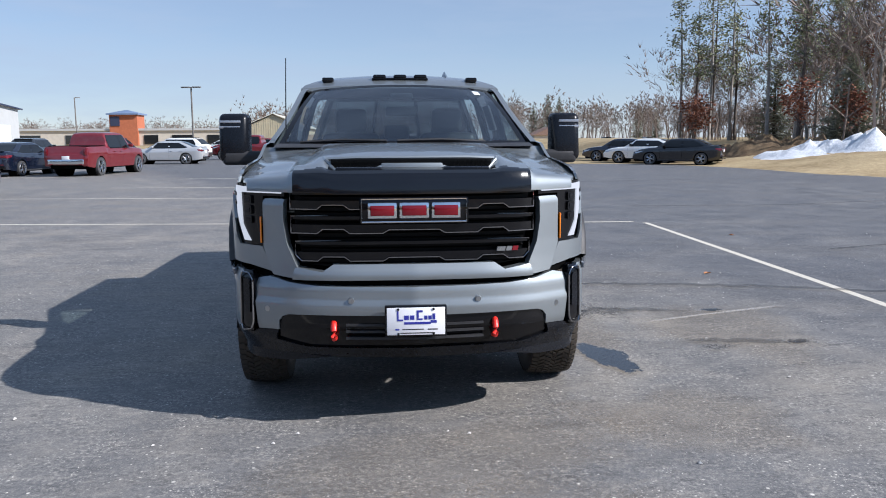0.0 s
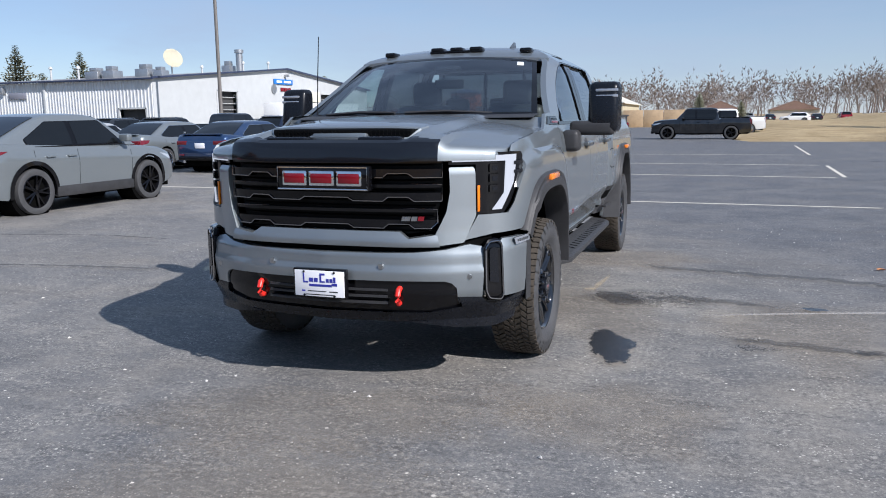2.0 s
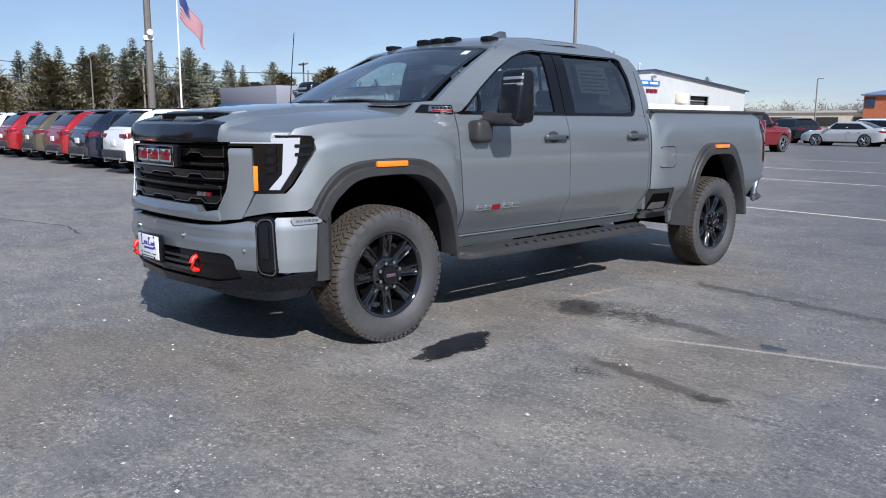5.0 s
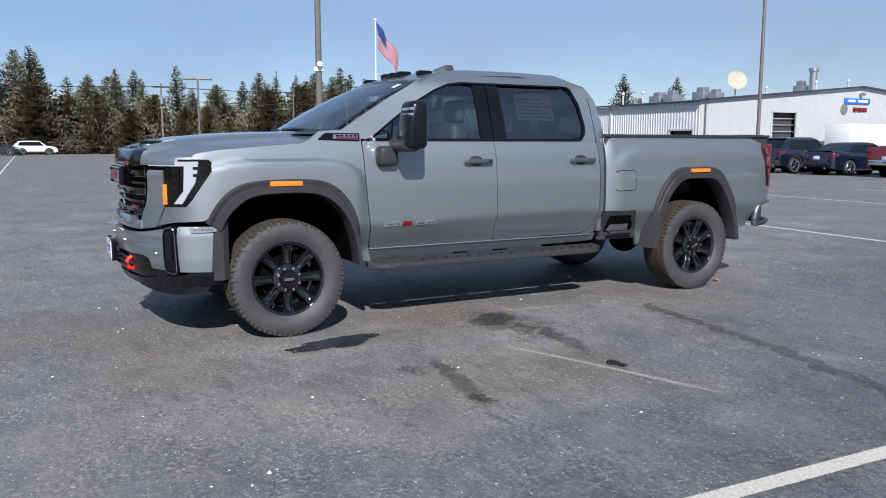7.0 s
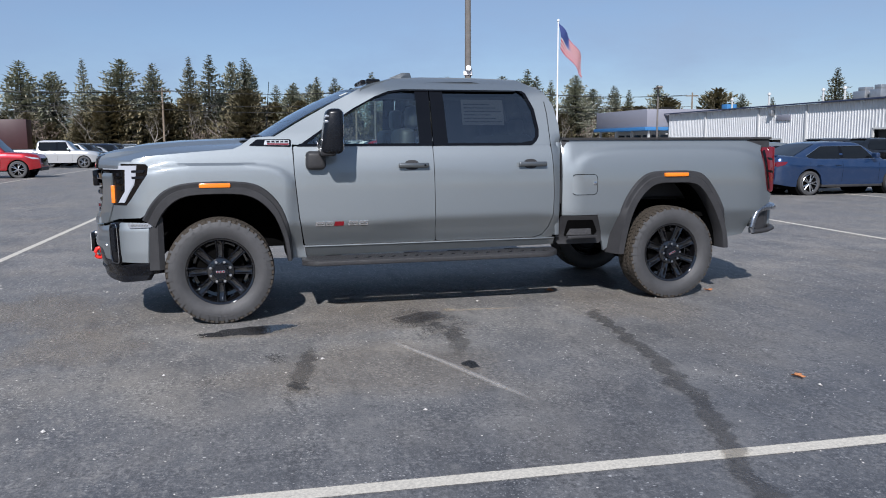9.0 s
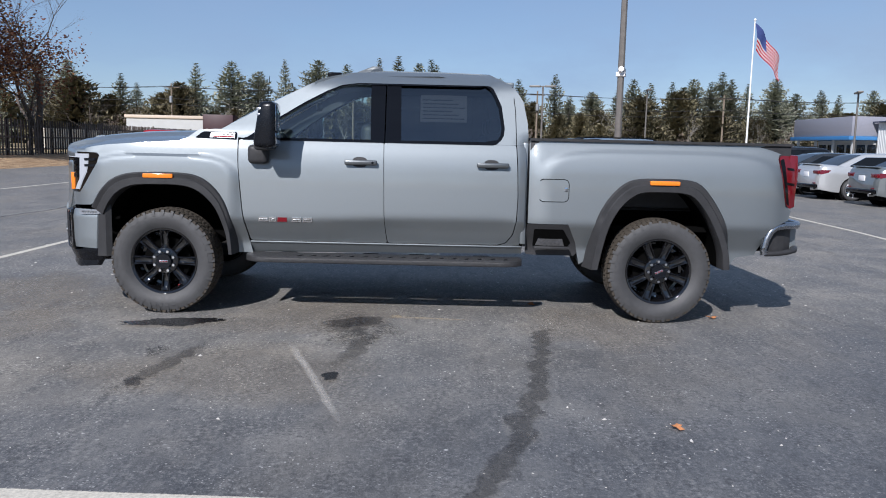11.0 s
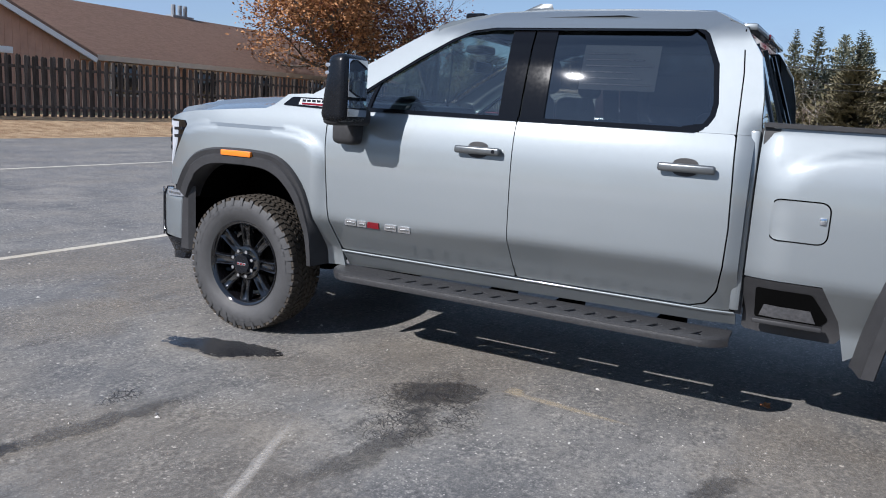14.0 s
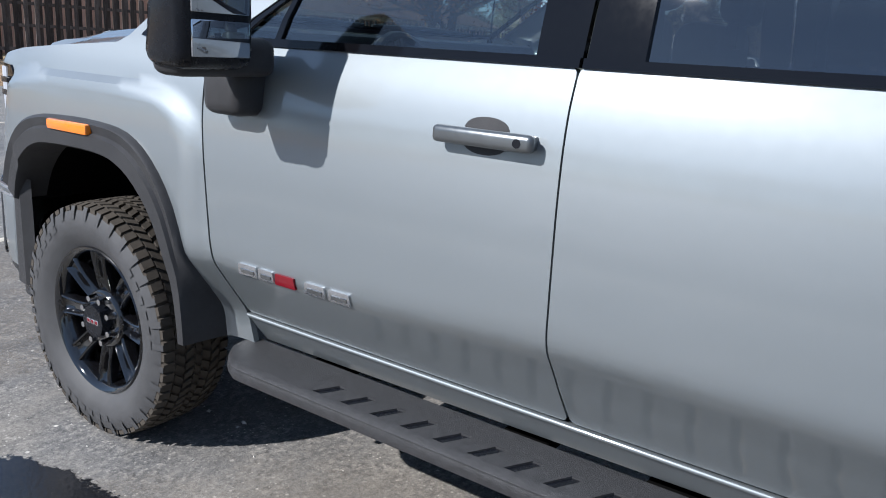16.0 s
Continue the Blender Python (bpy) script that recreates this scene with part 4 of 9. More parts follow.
bm = bmesh.new()
xs = sorted(set([round(v, 3) for v in np.linspace(-0.93, 0.93, 37)] + [s * v for s in (-1, 1) for v in (0.40, 0.42, 0.44, 0.46, 0.48, 0.50, 0.56, 0.58, 0.60, 0.615, 0.625, 0.64, 0.65)]))
ys = [-0.955, -0.945, -0.93, -0.90, -0.88, -0.86, -0.83, -0.80, -0.77, -0.735, -0.72, -0.68, -0.62, -0.56, -0.50, -0.42, -0.34, -0.24, -0.12, 0.0, 0.1, 0.16, 0.2]
rows = []
for y in ys:
    row = []
    for x in xs:
        f = (y + 0.955) / 1.155
        y0 = LAMP_PATH(lx(min(abs(x), 0.955)))[1] - 0.008
        yy = y0 + (hood_end(x) - y0) * f
        lim = side_x(yy, 1.36) - 0.006 - lerp_table(yy, [(-0.72, 0.012), (-0.5, 0.0)])
        xx = max(-lim, min(lim, x))
        row.append((xx, yy, hood_z(x, y)))
    rows.append(row)
grid(bm, rows, mi=lambda i, k: 1 if abs(xs[k] + xs[k + 1]) / 2 < 0.62 and (ys[i] < -0.865 - 0.06 * max(0.0, (abs(xs[k] + xs[k + 1]) / 2 - 0.46) / 0.16) or ys[i] < -0.77 and abs(xs[k] + xs[k + 1]) / 2 < 0.45) else 0)
flanged(bm)
hood = part("hood", bm, [M_PAINT, M_HOODBLK], truck, "silver-grey hood with a black front band and an air scoop", 28)
bm = bmesh.new()
zs = hood_z(0, -0.737)
box(bm, -0.43, 0.43, -0.785, -0.745, zs - 0.005, zs + 0.052, 0.006)
part("scoop_centre", bx(-0.165, 0.165, -0.815, -0.76, zs - 0.02, zs + 0.030, 0.010), M_PAINT, hood)
part("scoop_mouth", bm, M_MESH, hood, "black mesh scoop mouth")
bm = bmesh.new()
for k in range(34):
    x = -0.40 + 0.8 * k / 33
    box(bm, x - 0.003, x + 0.003, -0.790, -0.782, zs, zs + 0.048)
for z in (zs + 0.015, zs + 0.035):
    box(bm, -0.42, 0.42, -0.790, -0.783, z - 0.003, z + 0.003)
part("scoop_mesh", bm, M_MESH, hood, smooth=0)
for sx in (-1, 1):
    bm = bmesh.new()
    x0, x1 = (0.16, 0.40) if sx > 0 else (-0.40, -0.16)
    box(bm, x0, x1, -0.915, -0.825, zs - 0.012, zs + 0.012, 0.010, 2)
    part("scoop_lip", bm, M_SATINBLK, hood)
bm = bmesh.new()
sweep(bm, [(-0.47, -0.66, zs + 0.056), (-0.455, -0.74, zs + 0.045), (-0.41, -0.80, zs - 0.004), (-0.20, -0.805, zs - 0.004), (-0.17, -0.805, zs + 0.008), (0.17, -0.805, zs + 0.008), (0.20, -0.805, zs - 0.004),
           (0.41, -0.80, zs - 0.004), (0.455, -0.74, zs + 0.045), (0.47, -0.66, zs + 0.056)], 0.011, 6)
sweep(bm, [(-0.45, -0.735, zs + 0.05), (-0.3, -0.755, zs + 0.056), (0.3, -0.755, zs + 0.056), (0.45, -0.735, zs + 0.05)], 0.011, 6)
part("scoop_frame", bm, M_PAINT, hood)


def on(path, off=0.0, lean=0.0, zmid=0.7, bulge=None):
    def f(s, z):
        x, y = path(s)
        x2, y2 = path(s + 0.01)
        d = Vector((x2 - x, y2 - y)).normalized()
        nx, ny = d.y, -d.x
        o = off + lean * (z - zmid)
        if bulge:
            o += lerp_table(z, bulge)
        return (x + nx * o, y + ny * o, z)
    return f


def into(path):
    def f(s, z):
        x, y = path(s)
        return (-0.5 * x, 0.8, 0)
    return f


def nose_part(name, poly, path, off, material, parent, deep=0.03, lean=0.0, mirror=True, label="", cut=0.05, zmid=0.7, bulge=None):
    bm = slab(poly, on(path, off, lean, zmid, bulge), cut, deep, into(path), cuts_v=0.02 if bulge else None)
    if mirror:
        return both(name, bm, material, parent, label)
    return part(name, bm, material, parent, label)


# bumper
SYM = lambda pts: pts + [(-s, z) for s, z in reversed(pts)]
FACE = [(0.52, -0.016), (0.56, -0.004), (0.64, 0.004), (0.685, 0.006), (0.70, -0.004), (0.765, -0.008), (0.785, -0.016), (0.80, -0.032), (0.84, -0.060)]
bumper = nose_part("front_bumper", SYM([(0.53, 0.628), (wx(0.655), 0.625), (wx(0.69), 0.612), (wx(0.712), 0.585), (wx(0.718), 0.535), (wx(0.835), 0.53), (wx(0.84), 0.80), (wx(0.78), 0.812), (wx(0.66), 0.79), (0.50, 0.778), (0.30, 0.775)]), BUMP_PATH, 0.0, M_PAINT, truck, 0.06, mirror=False, label="silver-grey front bumper with parking sensors", bulge=FACE, cut=0.03)
nose_part("bumper_corner", [(wx(0.930), 0.525), (wy(-0.545), 0.520), (wy(-0.525), 0.835), (wx(0.928), 0.838), (wx(0.912), 0.815)], BUMP_PATH, 0.0, M_PAINT, bumper, 0.04, bulge=[(0.52, -0.006), (0.60, 0.0), (0.78, 0.0), (0.838, -0.016)], cut=0.025)
nose_part("corner_lamp", rounded([(wy(-0.67), 0.795), (wy(-0.505), 0.802), (wy(-0.505), 0.838), (wy(-0.685), 0.834)], 0.008), BUMP_PATH, 0.008, M_BEZEL, bumper, 0.02, label="pale corner marker with raised bars")
for k in range(6):
    y = -0.655 + 0.022 * k
    nose_part("marker_bar", [(wy(y), 0.811), (wy(y + 0.014), 0.812), (wy(y + 0.014), 0.826), (wy(y), 0.825)], BUMP_PATH, 0.011, M_STEEL, bumper, 0.006)
nose_part("flare_foot", [(wy(-0.535), 0.46), (wy(-0.46), 0.46), (wy(-0.46), 0.878), (wy(-0.515), 0.870)], BUMP_PATH, -0.002, M_PLASTIC, bumper, 0.05)
nose_part("air_vent", rounded([(wx(0.842), 0.56), (wx(0.858), 0.515), (wx(0.918), 0.500), (wx(0.928), 0.53), (wx(0.920), 0.82), (wx(0.908), 0.842), (wx(0.862), 0.838), (wx(0.838), 0.80)], 0.012), BUMP_PATH, 0.006, M_GLOSSBLK, bumper, 0.05, label="gloss black bumper vent", cut=0.025, bulge=[(0.50, -0.012), (0.54, 0.0), (0.80, 0.0), (0.842, -0.018)])
f = on(BUMP_PATH, 0.012)
bm = bmesh.new()
sweep(bm, [f(u, z) for u, z in rounded([(wx(0.848), 0.565), (wx(0.862), 0.525), (wx(0.912), 0.512), (wx(0.921), 0.535), (wx(0.914), 0.81), (wx(0.903), 0.832), (wx(0.864), 0.828), (wx(0.845), 0.795)], 0.012)], 0.0045, 5, closed=True)
both("vent_edge", bm, M_DKCHROME, bumper)
nose_part("vent_blade", rounded([(wx(0.862), 0.615), (wx(0.900), 0.605), (wx(0.895), 0.795), (wx(0.872), 0.80), (wx(0.860), 0.785)], 0.01), BUMP_PATH, 0.017, M_SATINBLK, bumper, 0.03, cut=0.02)
nose_part("lower_grille", SYM([(0.50, 0.450), (wx(0.60), 0.455), (wx(0.74), 0.465), (wx(0.735), 0.485), (wx(0.720), 0.53), (wx(0.716), 0.588), (wx(0.692), 0.616), (wx(0.655), 0.630), (0.53, 0.633)]), BUMP_PATH, -0.014, M_GLOSSBLK, bumper, 0.06, mirror=False, bulge=[(0.45, -0.035), (0.55, 0.0)], cut=0.03)
nose_part("valance", SYM([(0.60, 0.392), (wx(0.90), 0.405), (wy(-0.55), 0.42), (wy(-0.47), 0.43), (wy(-0.47), 0.522), (wy(-0.60), 0.523), (wx(0.93), 0.498), (wx(0.86), 0.508), (wx(0.835), 0.527), (wx(0.724), 0.533), (wx(0.742), 0.478), (0.58, 0.448)]), BUMP_PATH, -0.012, M_SATINBLK, bumper, 0.10, mirror=False, bulge=[(0.39, -0.05), (0.50, 0.0)], cut=0.03)
nose_part("air_dam", [(0.46, 0.394), (0.75, 0.358), (wx(0.90), 0.352), (wy(-0.58), 0.372), (wy(-0.55), 0.42), (0.60, 0.402)], BUMP_PATH, -0.055, M_SATINBLK, bumper, 0.04)
for k in range(3):
    z = 0.50 + 0.035 * k
    nose_part("grille_bar", SYM([(0.36, z), (0.36, z + 0.012)]), BUMP_PATH, -0.004, M_PLASTIC, bumper, 0.03, mirror=False)
# near-black sheet: stands for the shade between grille sill and bumper
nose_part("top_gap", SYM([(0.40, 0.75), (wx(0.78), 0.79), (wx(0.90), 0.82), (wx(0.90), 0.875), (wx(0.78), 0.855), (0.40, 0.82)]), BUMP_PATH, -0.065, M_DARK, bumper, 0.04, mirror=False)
for y in (-0.77, -0.328, 0.328, 0.77):
    s = wx(abs(y)) * (1 if y > 0 else -1)
    x, y = BUMP_PATH(s)
    bm = bmesh.new()
    off = 0.004
    z = 0.705 if abs(s) < 0.5 else 0.645
    cyl(bm, (x, y - off + 0.01, z), (x, y - off - 0.004, z), 0.017, 0.015, 16)
    cyl(bm, (x, y - off - 0.004, z), (x, y - off - 0.006, z), 0.010, 0.010, 16)
    part("parking_sensor", bm, M_STEEL, bumper)
for sx in (-1, 1):
    bm = bmesh.new()
    X = sx * 0.42
    sweep(bm, [(X, -0.94, 0.586), (X, -0.985, 0.588), (X, -1.012, 0.578), (X, -1.024, 0.550), (X, -1.022, 0.522), (X, -1.008, 0.506), (X - sx * 0.006, -0.980, 0.502), (X - sx * 0.010, -0.955, 0.506)], [0.015, 0.016, 0.016, 0.016, 0.016, 0.015, 0.013, 0.010], 12)
    part("tow_hook", bm, M_REDHOOK, bumper, "bright red tow hook")
plate = part("licence_plate", bx(-0.158, 0.158, -1.100, -1.066, 0.528, 0.690, 0.006), M_GLOSSBLK, truck, "white dealer plate in a black frame with blue bars")
part("plate_face", bx(-0.148, 0.148, -1.104, -1.098, 0.538, 0.680, 0.003), M_PLATE, plate)
for x0, x1, z0, z1, mm in ((-0.096, -0.088, 0.612, 0.664, M_BLUEINK), (-0.088, -0.066, 0.612, 0.620, M_BLUEINK), (-0.060, -0.036, 0.618, 0.640, M_BLUEINK), (-0.030, -0.008, 0.618, 0.640, M_BLUEINK), (0.004, 0.014, 0.616, 0.666, M_BLUEINK), (0.014, 0.034, 0.656, 0.666, M_BLUEINK),
                           (0.014, 0.034, 0.616, 0.624, M_BLUEINK), (0.042, 0.058, 0.618, 0.638, M_BLUEINK), (0.063, 0.080, 0.618, 0.638, M_BLUEINK), (0.084, 0.098, 0.618, 0.648, M_BLUEINK), (-0.060, 0.075, 0.594, 0.606, M_BLUEINK), (0.075, 0.106, 0.600, 0.614, M_BLUEINK),
                           (-0.105, -0.085, 0.564, 0.572, M_BLUEINK), (0.06, 0.11, 0.565, 0.570, M_SATINBLK), (-0.07, 0.04, 0.566, 0.570, M_SATINBLK), (-0.08, 0.09, 0.547, 0.551, M_SATINBLK)):
    part("printed_bar", bx(x0, x1, -1.1055, -1.1035, z0, z1), mm, plate, smooth=0)
for x, z in ((-0.09, 0.672), (0.09, 0.672), (-0.09, 0.545), (0.09, 0.545)):
    bm = bmesh.new()
    cyl(bm, (x, -1.100, z), (x, -1.108, z), 0.007, 0.006, 10)
    part("plate_screw", bm, M_SATINBLK, plate)

# grille
gw = lx(0.655)
GR = [(-gw, 1.282), (gw, 1.282), (gw, 1.10), (lx(0.60), 0.885), (0.40, 0.862), (-0.40, 0.862), (-lx(0.60), 0.885), (-gw, 1.10)]
grille = nose_part("grille", GR, LAMP_PATH, -0.065, M_MESH, truck, 0.05, mirror=False, label="black grille with dark chrome rails and a red badge")
RAILS = [(1.262, 1.172, 0.652), (1.135, 1.048, 0.650), (1.005, 0.905, 0.625)]
for zt, zb, w in RAILS:
    wb = w - (0.0 if zb > 1.0 else 0.035)
    k = 0.022
    low = [(-wb, zb), (-0.50, zb), (-0.47, zb + k), (-0.36, zb + k), (-0.33, zb), (-0.16, zb), (-0.13, zb + k * 0.8), (0.13, zb + k * 0.8), (0.16, zb), (0.33, zb), (0.36, zb + k), (0.47, zb + k), (0.50, zb), (wb, zb)]
    rail = nose_part("rail", low + [(w, zb + 0.022 + k), (-w, zb + 0.022 + k)], LAMP_PATH, -0.012, M_GLOSSBLK, grille, 0.05, mirror=False)
    top = nose_part("rail", [(-w, zt - 0.016), (w, zt - 0.016), (w, zt), (-w, zt)], LAMP_PATH, -0.014, M_GLOSSBLK, grille, 0.045, mirror=False)
    bm = bmesh.new()
    f = on(LAMP_PATH, -0.006)
    sweep(bm, [f(s, z) for s, z in low], 0.0042, 5)
    sweep(bm, [f(-wb, zb), f(-w, zb + 0.03), f(-w, zt), f(w, zt), f(w, zb + 0.03), f(wb, zb)], 0.003, 5)
    part("edge_trim", bm, M_DKCHROME, grille)
bm = bmesh.new()
f = on(LAMP_PATH, -0.055)
for k in range(15):
    z = 0.885 + 0.027 * k
    sweep(bm, [f(s, z) for s in np.linspace(-0.62, 0.62, 9)], 0.004, 4)
part("louvre_mesh", bm, M_MESH, grille, smooth=0)
badge = part("badge", bx(-0.278, 0.278, -1.034, -0.985, 1.100, 1.235, 0.012), M_GLOSSBLK, truck, "red enamel badge in a black frame")
bm = bmesh.new()
sweep(bm, [(-0.265, -1.036, 1.110), (-0.265, -1.036, 1.226), (0.265, -1.036, 1.226), (0.265, -1.036, 1.110)], 0.004, 5, closed=True)
part("chrome_rim", bm, M_CHROME, badge)
for x0, x1 in ((-0.235, -0.088), (-0.075, 0.075), (0.088, 0.235)):
    part("badge_block", bx(x0, x1, -1.040, -1.030, 1.128, 1.208, 0.006), M_CHROME, badge, "red block with a chrome edge")
    part("enamel", bx(x0 + 0.013, x1 - 0.013, -1.0445, -1.039, 1.142, 1.194, 0.004), M_RED, badge)
for x0, x1, mm in ((0.43, 0.475, M_STEEL), (0.48, 0.51, M_STEEL), (0.515, 0.545, M_RED)):
    nose_part("grille_mark", [(lx(x0), 0.945), (lx(x1), 0.945), (lx(x1) + 0.006, 0.968), (lx(x0) + 0.006, 0.968)], LAMP_PATH, 0.002, mm, grille, 0.012, mirror=False)
# silver frame round the grille
nose_part("grille_side", rounded([(lx(0.668), 1.222), (lx(0.782), 1.222), (lx(0.786), 1.19), (lx(0.788), 0.965), (lx(0.730), 0.825), (lx(0.60), 0.812), (lx(0.60), 0.87), (lx(0.655), 0.99), (lx(0.672), 1.10)], 0.012), LAMP_PATH, 0.006, M_PAINT, grille, 0.05, cut=0.03, bulge=[(0.81, 0.012), (0.90, 0.004), (1.0, 0.0), (1.20, 0.0), (1.222, -0.012)])
nose_part("grille_sill", SYM([(lx(0.62), 0.808), (lx(0.61), 0.872), (0.47, 0.852), (0.42, 0.888)]), LAMP_PATH, 0.0, M_PAINT, grille, 0.07, mirror=False, cut=0.03, bulge=[(0.80, 0.024), (0.83, 0.030), (0.85, 0.024), (0.89, 0.0)])

# headlights
HL = [(lx(0.668), 1.235), (lx(0.668), 1.294), (lx(0.90), 1.296)] + HL_OUT + [(lx(0.79), 1.235)]
lamps = nose_part("headlight", HL, LAMP_PATH, -0.004, M_GLOSSBLK, truck, 0.05, label="black headlight with a white L-shaped daytime lamp", cut=0.03)
nose_part("daytime_strip", [(lx(0.682), 1.250), (lx(0.79), 1.250), (lx(0.918), 1.250), (lx(0.912), 1.08), (lx(0.862), 0.992), (lx(0.902), 0.992), (ly(-0.630), 1.135), (ly(-0.616), 1.205), (ly(-0.606), 1.282), (lx(0.682), 1.278)], LAMP_PATH, 0.004, M_DRL, lamps, 0.012, cut=0.02)
both("side_reflector", bx(0.799, 0.807, -0.816, -0.762, 0.985, 1.125, 0.003), M_AMBER, lamps, "amber side reflector")
for z0, z1 in ((1.190, 1.236), (1.135, 1.182), (1.085, 1.125)):
    nose_part("projector", rounded([(lx(0.850), z0), (lx(0.892), z0), (lx(0.896), z1), (lx(0.850), z1)], 0.010), LAMP_PATH, 0.008, M_GLOSSBLK, lamps, 0.02, cut=0.02)
    nose_part("lens", rounded([(lx(0.860), z0 + 0.010), (lx(0.882), z0 + 0.010), (lx(0.884), z1 - 0.010), (lx(0.860), z1 - 0.010)], 0.006), LAMP_PATH, 0.010, M_SATINBLK, lamps, 0.004, cut=0.02)
for z in (1.226, 1.178):
    nose_part("lamp_fin", rounded([(ly(-0.635), z), (ly(-0.545), z + 0.002), (ly(-0.545), z + 0.022), (ly(-0.635), z + 0.020)], 0.006), LAMP_PATH, 0.010, M_SATINBLK, lamps, 0.012, cut=0.02)

# wheel arch flares
for outer, inner, panels in ((ARCH_F, IN_F, fenders), (ARCH_R, IN_R, beds)):
    rows = []
    for (yo, zo), (yi, zi) in zip(outer, inner):
        def at(f, x):
            return (x, yo + (yi - yo) * f, zo + (zi - zo) * f)
        b0 = side_x(yo, zo)
        xo = max(b0 + 0.018, 1.035)
        if outer is ARCH_F and yo < -0.45:
            xo = b0 + 0.012
        rows.append([at(-0.04, b0 - 0.02), at(0.0, b0 + 0.012), at(0.10, b0 + 0.024), at(0.38, xo), at(0.46, xo + 0.012), at(0.94, xo + 0.014), at(1.0, xo + 0.004), at(1.0, 0.90)])
    bm = bmesh.new()
    grid(bm, rows)
    fl = both("wheel_flare", bm, M_PLASTIC, truck, "matte black wheel arch flare", 40)
    ym = (0.0 if outer is ARCH_F else 4.05) - 0.015
    zm = 1.122 if outer is ARCH_F else 1.152
    both("side_marker", bx(1.030, 1.064, ym - 0.12, ym + 0.12, zm - 0.018, zm + 0.018, 0.008), M_AMBER, fl, "amber side marker lamp")
    # liner and house, near-black: the shade inside the arch is in their colour
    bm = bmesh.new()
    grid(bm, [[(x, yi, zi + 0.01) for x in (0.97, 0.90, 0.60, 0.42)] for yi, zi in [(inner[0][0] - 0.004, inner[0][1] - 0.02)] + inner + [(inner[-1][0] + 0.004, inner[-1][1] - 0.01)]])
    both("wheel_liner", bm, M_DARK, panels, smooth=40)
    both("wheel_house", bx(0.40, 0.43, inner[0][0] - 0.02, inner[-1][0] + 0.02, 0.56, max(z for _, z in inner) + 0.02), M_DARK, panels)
both("fender_vent", slab(rounded([(0.255, 1.432), (0.59, 1.422), (0.59, 1.482), (0.32, 1.482)], 0.012), lambda y, z: side(y, z, 0.006), 0.06, 0.02), M_GLOSSBLK, fenders, "gloss black fender vent with a badge")
both("vent_badge", slab([(0.375, 1.438), (0.575, 1.434), (0.575, 1.474), (0.385, 1.474)], lambda y, z: side(y, z, 0.011), 0.1, 0.01), M_STEEL, fenders, "silver badge plate with red lower bar")
both("badge_bar", slab([(0.40, 1.440), (0.572, 1.437), (0.572, 1.449), (0.40, 1.451)], lambda y, z: side(y, z, 0.013), 0.1, 0.004), M_RED, fenders)
for k in range(5):
    y = 0.40 + 0.035 * k
    both("badge_bar", slab([(y, 1.456), (y + 0.026, 1.456), (y + 0.026, 1.470), (y, 1.470)], lambda yy, z: side(yy, z, 0.013), 0.1, 0.003), M_SATINBLK, fenders)

